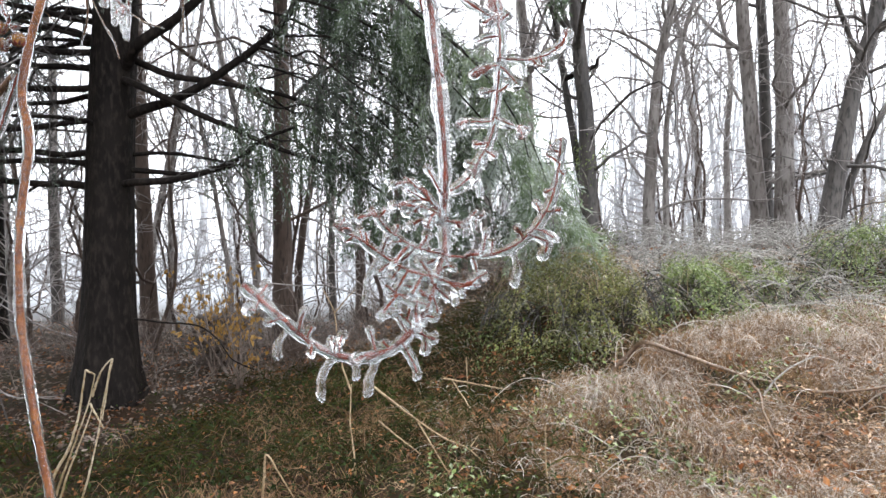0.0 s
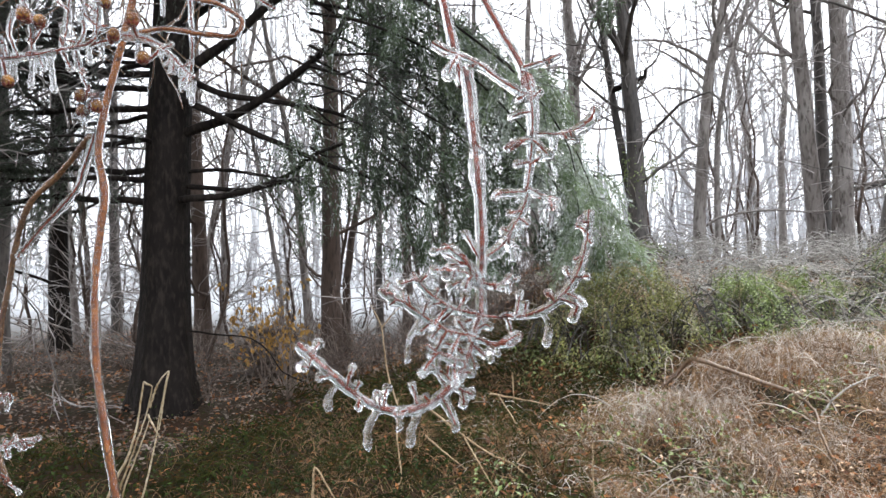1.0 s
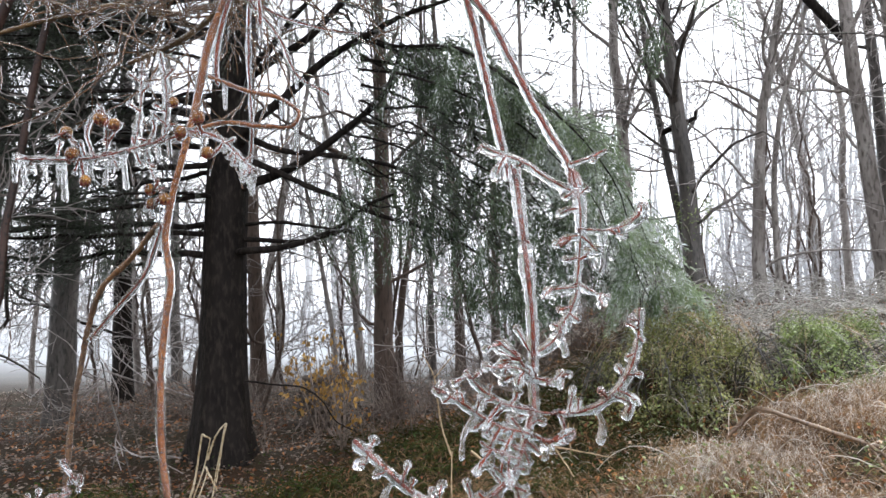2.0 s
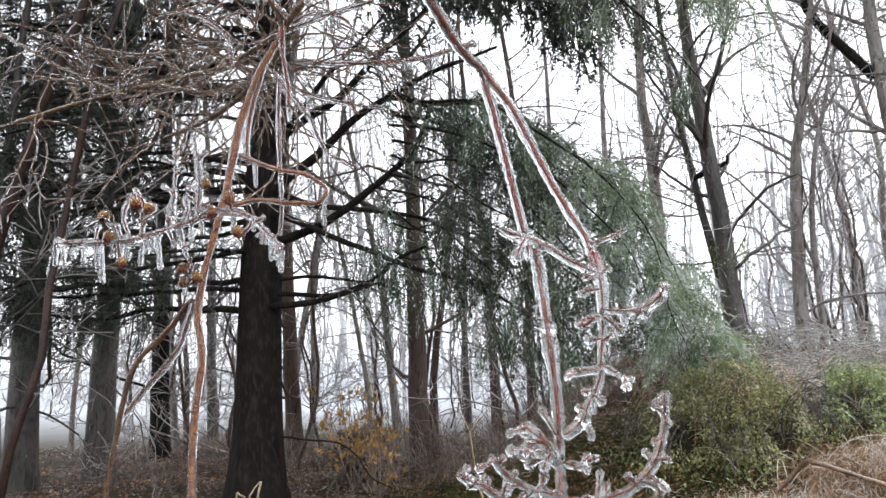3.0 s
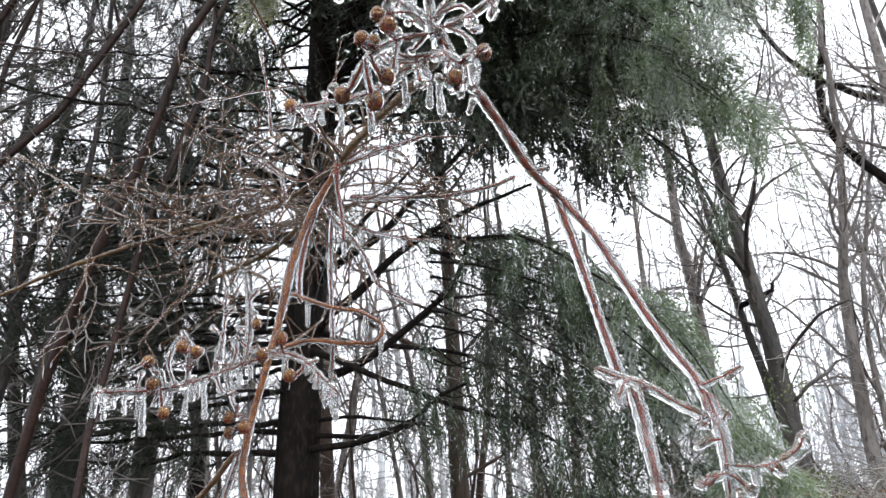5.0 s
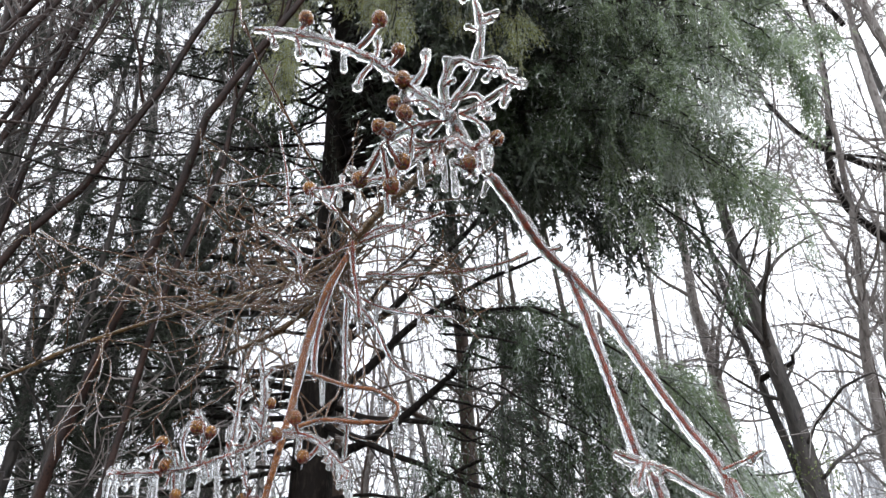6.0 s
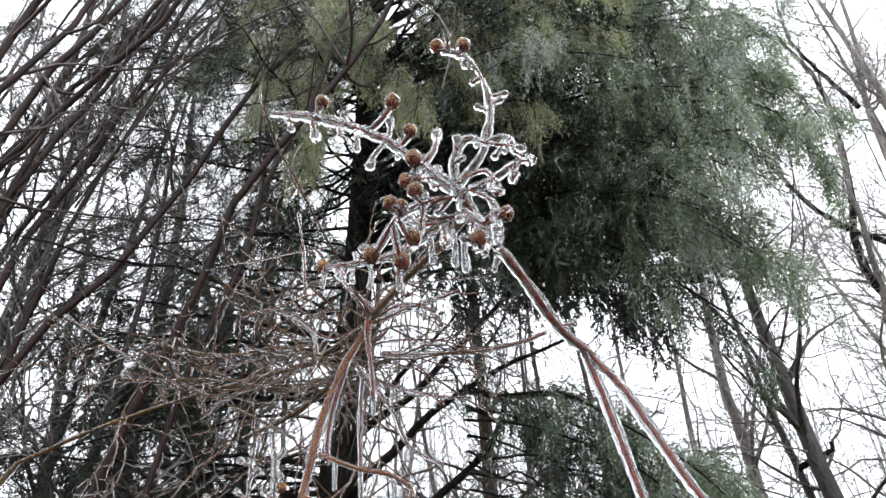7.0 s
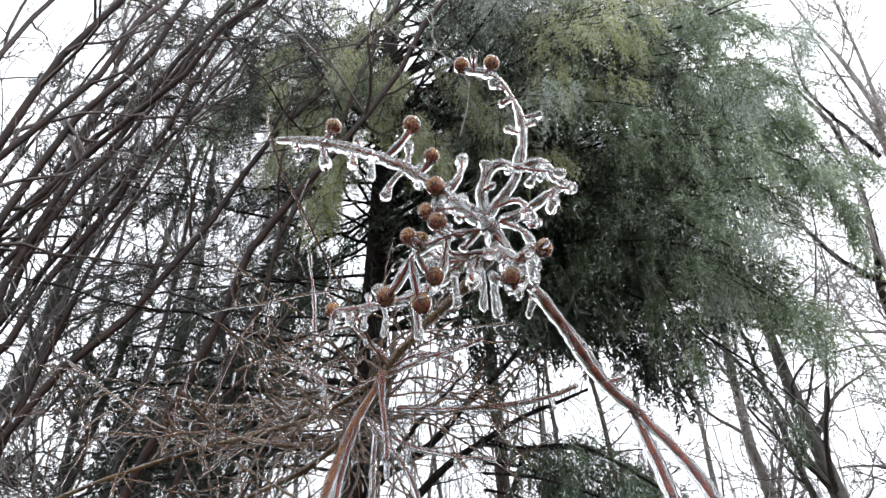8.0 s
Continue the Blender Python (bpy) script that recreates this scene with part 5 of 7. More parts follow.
# ---- shrub with its last yellow leaves, and a log pile behind it ----
def yellow_shrub(x, y):
    t = thing("yellow_shrub", (x, y, ground_z(x, y)), "thin shrub with its last yellow-orange leaves hanging", "shrub")
    z = float(ground_z(x, y))
    tips = []
    for k in range(9):
        lean = g.normal(size=2) * 0.28
        h = g.uniform(0.7, 1.35)
        p = curve_through([(x, y, z - 0.05), (x + lean[0] * 0.4, y + lean[1] * 0.4, z + h * 0.5), (x + lean[0], y + lean[1], z + h)], 12)
        p[1:] += np.cumsum(g.normal(size=(11, 3)) * 0.008, 0)
        r = np.linspace(0.009, 0.003, 12)
        s = Soup()
        s.tubes(p, r, 5)
        stem = part("stem", s, MAT_BRUSH, t)
        a, ra = grow(p[None], r[None], 6, (0.3, 1), (0.15, 0.4), (30, 70), 5, 0.15, 0.0, 0.6, g=g)
        s = Soup()
        s.tubes(a, np.maximum(ra, 0.002), 3)
        tagged(part("twig_spray", s, MAT_BRUSH, stem), kind="stuff")
        tips.append(a[:, 2:].reshape(-1, 3))
    tips = np.concatenate(tips)
    at = tips[g.integers(0, len(tips), 130)] + g.normal(size=(130, 3)) * 0.02
    s = Soup()
    way = g.normal(size=(130, 3)) * 0.6 + np.array([0, 0, -1.0])
    s.stamps(LEAF_V, LEAF_F, turns(way, g) * g.uniform(0.05, 0.09, 130)[:, None, None], at)
    tagged(part("leaf_cover", s, MAT_LEAF_YELLOW, t, "yellow-orange dead leaves", smooth=False), kind="stuff")


yellow_shrub(-2.4, 7.9)
yellow_shrub(-2.8, 8.4)
yellow_shrub(-2.25, 7.5)

pile = thing("log_pile", (-3.1, 9.6, ground_z(-3.1, 9.6)), "weathered stack of brown split logs under dead leaves", "log pile")
for row in range(5):
    for k in range(3):
        y, z = 9.35 + 0.16 * (k + 0.5 * (row % 2)), float(ground_z(-2.7, 9.6)) + 0.07 + 0.135 * row
        x0, r = -3.36 + g.normal() * 0.06, g.uniform(0.055, 0.08)
        p = np.stack([np.linspace(x0, x0 + g.uniform(0.45, 0.6), 6), np.full(6, y), np.full(6, z)], 1) + g.normal(size=(6, 3)) * 0.006
        rr = np.full(6, r) * np.array([0.02, 1, 1.02, 0.98, 1, 0.02])
        p[1, 0], p[4, 0] = p[0, 0] + 0.002, p[5, 0] - 0.002
        s = Soup()
        s.tubes(p, rr, 7)
        part("log", s, MAT_LOG, pile)

# ---- far low building beyond the wood ----
def house(x0, x1, y, z0, eave, ridge, depth=6.0):
    t = thing("outbuilding", (x0, y, z0), "long low pale building with a grey-blue roof, far off", "building")
    bm = bmesh.new()
    bmesh.ops.create_cube(bm, size=1, matrix=Matrix.Translation(((x0 + x1) / 2, y + depth / 2, (z0 + eave) / 2)) @ Matrix.Diagonal((x1 - x0, depth, eave - z0, 1)))
    me = bpy.data.meshes.new("wall")
    bm.to_mesh(me)
    bm.free()
    me.materials.append(MAT_WALL)
    part("wall", me, None, t)
    o = 0.35
    v = [(x0 - o, y - o, eave - 0.1), (x1 + o, y - o, eave - 0.1), (x1 + o, y + depth / 2, ridge), (x0 - o, y + depth / 2, ridge), (x0 - o, y + depth + o, eave - 0.1), (x1 + o, y + depth + o, eave - 0.1)]
    v += [(a, b, c + 0.15) for a, b, c in v]
    f = [(0, 1, 2, 3), (3, 2, 5, 4), (6, 9, 8, 7), (9, 10, 11, 8), (0, 6, 7, 1), (4, 5, 11, 10), (0, 3, 9, 6), (3, 4, 10, 9), (1, 7, 8, 2), (2, 8, 11, 5)]
    s = Soup()
    s.add(v, f)
    part("roof", s, MAT_ROOF, t, smooth=False)
    for k in range(4):
        cx = x0 + (x1 - x0) * (k + 0.5) / 4
        bm = bmesh.new()
        bmesh.ops.create_cube(bm, size=1, matrix=Matrix.Translation((cx, y - 0.02, z0 + 1.3)) @ Matrix.Diagonal((0.9, 0.08, 1.0, 1)))
        me = bpy.data.meshes.new("window")
        bm.to_mesh(me)
        bm.free()
        me.materials.append(MAT_PANE)
        part("window", me, None, t)
    return t


house(-15.92, -9.28, 42.0, -2.41, -1.00, 0.12)


# ---- fallen sticks and dead stalks ----
def stick(name, label, lines, r, material, category="stick"):
    t = thing(name, lines[0][0], label, category)
    for k, pts in enumerate(lines):
        n = max(8, len(pts) * 5)
        p = curve_through(pts, n)
        p[1:-1] += g.normal(size=(n - 2, 3)) * r * 0.12
        s = Soup()
        s.tubes(p, r * (1 if k == 0 else 0.7) * np.linspace(1, 0.45, n), 6)
        part("stalk" if k == 0 else "side_shoot", s, material, t)
    return t


stick("fallen_branch", "long thin brown fallen branch propped over dead grass", [[(1.3, 5.6, 0.609), (1.477, 5.525, 0.814), (1.491, 5.45, 0.851), (1.503, 5.375, 0.857), (1.81, 5.3, 0.756), (2.125, 5.225, 0.646), (2.43, 5.15, 0.573), (2.693, 5.075, 0.528), (2.993, 5, 0.56), (3.4, 5, 0.62)], [(2.135, 5.2, 0.642), (2.171, 4.975, 0.576), (2.127, 4.75, 0.439), (2.1, 4.525, 0.298), (2.02, 4.3, 0.179)], [(2.156, 5.2, 0.608), (2.19, 5, 0.441), (2.182, 4.8, 0.309)]], 0.02, MAT_CANE)
stick("fallen_branch", "pale bent shoot arching over the grass", [[(2.239, 5, 0.522), (2.314, 5, 0.624), (2.479, 5, 0.745), (2.644, 5, 0.813)]], 0.009, MAT_FROST_CANE)
stick("fallen_branch", "pale arching cane glazed with ice", [[(2.369, 5.9, 0.525), (2.566, 5.8, 0.721), (2.8, 5.7, 0.79), (3.071, 5.6, 0.747), (3.421, 5.5, 0.611)]], 0.01, MAT_FROST_CANE)
stick("fallen_branch", "pale arching cane glazed with ice", [[(1.761, 6.2, 0.78), (2.087, 6.05, 0.782), (2.321, 5.9, 0.708), (2.541, 5.75, 0.597), (2.586, 5.6, 0.485)]], 0.01, MAT_FROST_CANE)
stick("fallen_branch", "pale arching cane glazed with ice", [[(3.301, 7, 1.011), (3.519, 6.867, 1.048), (3.668, 6.733, 0.864), (3.7, 6.6, 0.661)]], 0.01, MAT_FROST_CANE)
stick("fallen_branch", "tan forked dead stalk leaning over weeds", [[(-0.558, 4.5, 0.721), (-0.247, 4.46, 0.491), (-0.085, 4.42, 0.392), (0.074, 4.38, 0.33), (0.213, 4.34, 0.217), (0.49, 4.3, 0.228)], [(-0.247, 4.45, 0.483), (-0.105, 4.225, 0.308), (0.038, 4, 0.131)], [(0.073, 4.35, 0.339), (0.137, 4.35, 0.427)]], 0.008, MAT_STALK)
stick("dead_stalk", "short tan broken stalk", [[(-0.496, 4.4, 0.508), (-0.386, 4.35, 0.431), (-0.227, 4.3, 0.321)]], 0.007, MAT_STALK)
stick("dead_stalk", "tan forked dead stalk standing in weeds", [[(-0.645, 4.2, 0.082), (-0.627, 4.233, 0.258), (-0.658, 4.267, 0.542), (-0.654, 4.3, 0.761)], [(-0.623, 4.2, 0.276), (-0.695, 4.15, 0.218), (-0.765, 4.1, 0.162)]], 0.007, MAT_STALK)
stick("dead_stalk", "thin pale forked sapling standing in weeds", [[(-0.735, 4.9, 0.605), (-0.798, 4.9, 0.804), (-0.828, 4.9, 1.004), (-0.844, 4.9, 1.143), (-0.93, 4.9, 1.322)], [(-0.844, 4.9, 1.143), (-0.78, 4.9, 1.222), (-0.692, 4.9, 1.313)]], 0.007, MAT_STALK)
stick("dead_stalk", "broken tan stalk bent at its tip", [[(-1.106, 3.9, 0.179), (-1.093, 3.9, 0.336), (-1.083, 3.9, 0.447), (-1.008, 3.9, 0.335), (-0.914, 3.9, 0.177)]], 0.008, MAT_STALK)
stick("dead_stalk", "upright tan dead stalk", [[(0.533, 4.1, 0.09), (0.522, 4.15, 0.308), (0.528, 4.2, 0.532)]], 0.007, MAT_STALK)
stick("dead_stalk", "bent tan stalks crossing", [[(-0.075, 5.2, 0.624), (0.115, 5.2, 0.589), (0.412, 5.2, 0.536)], [(0.091, 5.1, 0.799), (0.102, 5.1, 0.559)], [(-0.014, 5.1, 0.634), (0.105, 5, 0.457), (0.179, 4.9, 0.299)]], 0.008, MAT_STALK)
stick("dead_stalk", "bunch of broken straw-coloured hollow stalks", [[(-2.436, 4.0, -0.05), (-2.296, 4.0, 0.349), (-2.234, 4.0, 0.457), (-2.175, 4.0, 0.658), (-2.135, 4.0, 0.91)], [(-2.41, 4.05, -0.05), (-2.27, 4.05, 0.357), (-2.2, 4.05, 0.544), (-2.137, 4.05, 0.731), (-2.106, 4.05, 0.878)], [(-2.123, 4.05, 0.748), (-2.088, 4.05, 0.85), (-2.049, 4.05, 0.925), (-2.006, 4.05, 0.966)], [(-2.006, 4.05, 0.966), (-2.027, 4.05, 0.868), (-2.041, 4.05, 0.766), (-2.065, 4.05, 0.614)], [(-2.356, 4.02, -0.05), (-2.236, 4.02, 0.344), (-2.173, 4.02, 0.502), (-2.107, 4.02, 0.688)], [(-2.259, 4.1, -0.05), (-2.159, 4.1, 0.32), (-2.117, 4.1, 0.498), (-2.082, 4.1, 0.704), (-2.054, 4.1, 0.841)], [(-2.112, 4.0, 0.719), (-2.069, 4.0, 0.643), (-2.033, 4.0, 0.576)], [(-2.135, 4.0, 0.91), (-2.081, 4.0, 0.883)]], 0.0115, MAT_STALK_PALE)
stick("dead_branch", "dark thin dead branch bending to the ground", [[(-3.286, 7.3, 0.879), (-2.867, 7.16, 0.85), (-2.53, 7.02, 0.834), (-2.288, 6.88, 0.719), (-2.108, 6.74, 0.545), (-1.854, 6.6, 0.458)]], 0.012, MAT_BARK_DARK)

# ---- the near, ice-coated crape myrtle ----
def lumps(n, g, amount=0.12):
    """A slow random swell along a length."""
    k = max(4, n // 4)
    return 1 + amount * np.interp(np.linspace(0, 1, n), np.linspace(0, 1, k), g.normal(size=k))


def round_tube(p, r, g=rng, sides=10, sag=0.0, amount=0.1, beyond=0.0):
    """Tube along p with rounded ends; sag shifts it down, as water runs before it freezes."""
    p = np.asarray(p, float)
    n = len(p)
    if beyond:
        p = np.vstack([p[0] - unit(p[1] - p[0]) * beyond, p, p[-1] + unit(p[-1] - p[-2]) * beyond])
        r = np.broadcast_to(np.asarray(r, float), (n,))
        r = np.r_[r[0], r, r[-1]]
        n += 2
    d = np.r_[0, np.cumsum(np.linalg.norm(np.diff(p, axis=0), axis=1))]
    r = np.broadcast_to(np.asarray(r, float), (n,)) * lumps(n, g, amount)
    m = float(r.mean())
    ends = np.array([0.0, 0.05, 0.18, 0.4, 0.7])
    grid = np.concatenate([ends * m, d[(d > m) & (d < d[-1] - m)], d[-1] - ends[::-1] * m])
    q = np.stack([np.interp(grid, d, p[:, k]) for k in range(3)], 1)
    rr = np.interp(grid, d, r)
    edge = np.minimum(np.minimum(grid, d[-1] - grid) / m, 1)
    rr = rr * np.sqrt(np.maximum(1 - (1 - edge) ** 2, 1e-4))
    q[:, 2] -= sag
    s = Soup()
    s.tubes(q, rr, sides)
    return s


TWIG_POINTS, ICE_TIPS, ICE = [], [], []


def frozen(soup, parent, merged):
    """Ice that has run together: overlapping pieces become one smooth lumpy skin."""
    v = np.concatenate(soup.v)
    k = 2 * math.pi / 0.007
    wave = np.sin(k * v[:, 0] + 1.3 * np.sin(k * 0.7 * v[:, 2])) + np.sin(k * 1.1 * v[:, 1] + 2 + np.sin(k * 0.6 * v[:, 0])) + np.sin(k * 0.9 * v[:, 2] + 1)
    soup.v = [v + 0.00035 * wave[:, None] * np.array([0.6, 0.6, 0.8])]
    ob = part("ice_coating", soup, MAT_ICE_RIME if merged else MAT_ICE, parent, "bubbly white ice coat" if merged else "clear lumpy ice coat")
    if not merged:
        return
    re = ob.modifiers.new("skin", "REMESH")
    re.mode, re.voxel_size, re.use_smooth_shade = "VOXEL", 0.00095, True
    so = ob.modifiers.new("melt", "SMOOTH")
    so.factor, so.iterations = 0.5, 3
    ICE.append(ob)


def bake_ice():
    graph = bpy.context.evaluated_depsgraph_get()
    made = [bpy.data.meshes.new_from_object(ob.evaluated_get(graph)) for ob in ICE]
    for ob, me in zip(ICE, made):
        ob.modifiers.clear()
        ob.data = me


def nearest_twig(at):
    q = np.array(TWIG_POINTS)
    return q[np.argmin(np.linalg.norm(q[:, :3] - np.asarray(at), axis=1))]


def icicle(parent, at, length, r, g=rng):
    """One hanging drop of clear ice with a rounded, slightly swollen tip."""
    q = nearest_twig(at)
    at = q[:3] - (0, 0, q[3] * 0.4)
    length *= g.uniform(0.7, 1.3)
    n = 12
    u = np.linspace(0, 1, n)
    lean = g.normal(size=2) * 0.05 * length
    p = np.stack([at[0] + lean[0] * u, at[1] + lean[1] * u, at[2] - length * u], 1)
    rad = r * (1.05 - 0.3 * u + 0.12 * np.exp(-((u - 0.88) / 0.1) ** 2)) * g.uniform(0.85, 1.1)
    return part("icicle", round_tube(p, rad, g=g, sides=10, amount=0.05), MAT_ICE, parent)


def sphere(at, r, squash=1.0, ribs=0, sides=14, rings=9, tip=0.0):
    a = np.linspace(0, math.pi, rings)
    w = np.arange(sides) * 2 * math.pi / sides
    rad = 1 + 0.05 * np.cos(ribs * w) if ribs else np.ones(sides)
    v = np.stack([np.sin(a)[:, None] * np.cos(w) * rad, np.sin(a)[:, None] * np.sin(w) * rad, np.repeat(np.cos(a)[:, None] * squash, sides, 1)], -1) * r
    v[-2:, :, 2] -= tip * r
    i, j = np.meshgrid(np.arange(rings - 1), np.arange(sides), indexing="ij")
    k = (j + 1) % sides
    f = np.stack([i * sides + j, (i + 1) * sides + j, (i + 1) * sides + k, i * sides + k], -1).reshape(-1, 4)
    return v.reshape(-1, 3) + np.asarray(at), f


def capsule(parent, at, r, g=rng):
    """A round woody seed capsule with six faint seams and a cupped calyx, under its own ice."""
    r *= 0.8 * g.uniform(0.85, 1.1)
    s = Soup()
    s.add(*sphere(at, r, 1.08, 6, 18, 11, 0.12))
    ob = part("seed_capsule", s, MAT_CAPSULE, parent, "round brown woody seed capsule")
    at = np.asarray(at, float)
    s = Soup()
    for k in range(6):
        w = k * math.pi / 3 + 0.2
        tip = at + np.array([math.cos(w) * 1.1, math.sin(w) * 1.1, -0.35]) * r
        low = at + np.array([math.cos(w) * 0.45, math.sin(w) * 0.45, -1.05]) * r
        s.tubes(np.array([low, 0.5 * (low + tip) + (0, 0, -0.15 * r), tip]), np.array([0.3, 0.28, 0.05]) * r, 5)
    part("calyx", s, MAT_STEM, ob)
    s = Soup()
    s.add(*sphere(at + np.array([0, 0, -0.08 * r]), r * 1.45, 1.12, 0, 16, 11))
    part("ice_shell", s, MAT_ICE, ob, "clear ice shell")
    root = nearest_twig(at)[:3]
    if np.linalg.norm(root - at) < 0.04:
        low = at - (0, 0, r)
        q = np.array([root, 0.5 * (root + low) - (0, 0, 0.002), low])
        q = curve_through(q, 8)
        part("pedicel", round_tube(q, np.full(8, 0.0008), g=g, sides=6), MAT_STEM, ob)
        part("ice_nub", round_tube(q, np.linspace(0.0022, 0.003, 8), g=g, sides=9, amount=0.15), MAT_ICE, ob, "clear ice coat")
    return ob


def branch(parent, pts, r, ice, nubs=0, drips=0, name="branchlet", bark=None, g=rng, spurs=()):
    """A twig through a few points, its ice coat, iced pedicels along it and drops below it.
    spurs: side shoots of known course, by kind: a club of ice on a thin shoot, a hanging drop, a thick drop."""
    length = float(np.linalg.norm(np.diff(np.asarray(pts), axis=0), axis=1).sum())
    n = int(min(90, max(10, length / 0.004)))
    p = curve_through(pts, n)
    jit = np.cumsum(g.normal(size=(n, 3)), 0) * 0.00018
    p = p + (jit - np.linspace(0, 1, n)[:, None] * jit[-1])
    rad = r * (0.54 if r > 0.0019 else 0.36) * np.linspace(1.0, 0.8, n)
    rad = rad * (1 + 0.22 * (g.random(n) < 0.07))
    TWIG_POINTS.extend((*q, ice) for q in p)
    ob = part(name, round_tube(p, rad, g=g, sides=9, amount=0.05), bark or MAT_STEM, parent)
    coat = round_tube(p, ice * (1.0 if r > 0.0019 else 1.1) * np.linspace(1.0, 0.9, n), g=g, sides=12, sag=0.3 * (ice - r), amount=0.13 if r > 0.0019 else 0.26, beyond=ice * 0.4)
    t = unit(np.gradient(p, axis=0))
    shoots = []
    for kind, q in spurs:
        shoots.append((kind, curve_through(q, 16)))
    for k in range(nubs):
        i = int((k + g.uniform(0.3, 0.9)) / nubs * (n - 1))
        side = unit(np.cross(t[i], g.normal(size=3)))
        way = unit(t[i] * g.uniform(0.2, 0.9) + side)
        u = np.linspace(0, 1, 16)[:, None]
        shoots.append(("club", p[i] + way * g.uniform(0.008, 0.018) * u + (np.array([0, 0, -0.003]) + g.normal(size=3) * 0.003) * u**2))
    for kind, q in shoots:
        u = np.linspace(0, 1, 16)
        if kind == "club":
            fat = min(0.0038, 1.1 * ice) * g.uniform(0.8, 1.1)
            shape = 0.66 + 0.42 * np.exp(-((u - g.uniform(0.78, 0.9)) / 0.2) ** 2) + 0.2 * np.exp(-u / 0.12)
        else:
            fat = 0.0026 if kind == "drop" else 0.0032
            shape = 0.95 + 0.12 * np.exp(-((u - 0.85) / 0.12) ** 2) + 0.1 * np.sin(5 * u + g.uniform(0, 6)) * (1 - u)
        if kind != "drop":
            part("pedicel", round_tube(q[:13], np.linspace(0.0006, 0.0004, 13), g=g, sides=6), MAT_STEM, ob)
        nub = round_tube(q, fat * shape, g=g, sides=10, amount=0.12)
        coat.add(np.concatenate(nub.v), np.concatenate(nub.f4))
        if kind == "club" and g.random() < 0.1:
            ICE_TIPS.append((parent, q[-2]))
    frozen(coat, ob, len(shoots) > 0)
    for k in range(drips):
        i = int((k + g.uniform(0.2, 0.9)) / drips * (n - 1))
        icicle(parent, p[i] - (0, 0, ice * 0.6), g.uniform(0.010, 0.02), min(0.0027, ice * 0.95), g)
    return ob


def trunk_of(parent, pts, r0, r1):
    p = curve_through(pts, 30)
    part("trunk", round_tube(p, np.linspace(r0, r1, 30), sides=12, amount=0.04), MAT_STEM_OLD, parent)


def iced_twigs(parent, pts, count, length, r=0.001, ice=0.0013, bark=None, g=rng):
    """Fine iced side twigs along a limb through a few points."""
    p = curve_through(pts, 40)[None]
    a, _ = grow(p, np.full((1, 40), r), count, (0.1, 1), length, (20, 75), 9, 0.2, -0.03, g=g, taper_len=False)
    for q in a:
        ob = part("twig", round_tube(q, r * np.linspace(1, 0.7, 9), g=g, sides=6), bark or MAT_STEM, parent)
        part("ice_coating", round_tube(q, ice * np.linspace(1, 0.85, 9), g=g, sides=9, sag=0.3 * (ice - r), amount=0.15, beyond=ice * 0.5), MAT_ICE, ob, "clear ice coat")
        TWIG_POINTS.extend((*k, ice) for k in q)
        for k in range(int(g.integers(0, 3))):
            icicle(parent, q[int(g.integers(2, 9))], g.uniform(0.006, 0.014), ice * 0.9, g)
    b, _ = grow(a, np.full((count, 9), r), 3, (0.2, 1), (length[0] * 0.3, length[1] * 0.5), (30, 75), 6, 0.12, -0.02, g=g)
    for q in b:
        ob = part("twig", round_tube(q, r * 0.7 * np.linspace(1, 0.7, 6), g=g, sides=5), bark or MAT_STEM, parent)
        part("ice_coating", round_tube(q, ice * 0.8 * np.linspace(1, 0.85, 6), g=g, sides=8, sag=0.2 * ice, amount=0.15, beyond=ice * 0.4), MAT_ICE, ob, "clear ice coat")


SHRUB = thing("crape_myrtle", (-1.95, 0.8, -0.1), "crape myrtle with drooping red-brown twigs under thick clear ice", "shrub")
branch(SHRUB, [(-0.2114, 0.392, 1.9322), (-0.2016, 0.4105, 1.922), (-0.1908, 0.429, 1.9055), (-0.1798, 0.4475, 1.8886), (-0.1638, 0.466, 1.8769)], 0.003, 0.0046, 1, 0, "stem", spurs=[("drop", [(-0.2084, 0.3976, 1.9291), (-0.215, 0.398, 1.913)])])
# two shoots below the fork
branch(SHRUB, [(-0.1686, 0.466, 1.8826), (-0.1604, 0.4607, 1.8422), (-0.1516, 0.4555, 1.8006), (-0.144, 0.4503, 1.7633), (-0.1376, 0.445, 1.7317)], 0.0024, 0.0044, 0, 0, "stem")
branch(SHRUB, [(-0.1347, 0.433, 1.7398), (-0.1312, 0.4304, 1.7089), (-0.1287, 0.4278, 1.6784), (-0.1269, 0.4252, 1.6515), (-0.1257, 0.4226, 1.6283), (-0.1262, 0.42, 1.6021)], 0.0024, 0.0046, 1, 0, "stem", spurs=[("club", [(-0.1259, 0.4214, 1.6161), (-0.133, 0.424, 1.628), (-0.137, 0.426, 1.635)])])
branch(SHRUB, [(-0.1686, 0.466, 1.8826), (-0.1443, 0.457, 1.8392), (-0.1282, 0.448, 1.8004), (-0.1106, 0.439, 1.7624), (-0.0994, 0.43, 1.7382), (-0.0953, 0.421, 1.7177)], 0.0022, 0.0042, 0, 0, "stem")
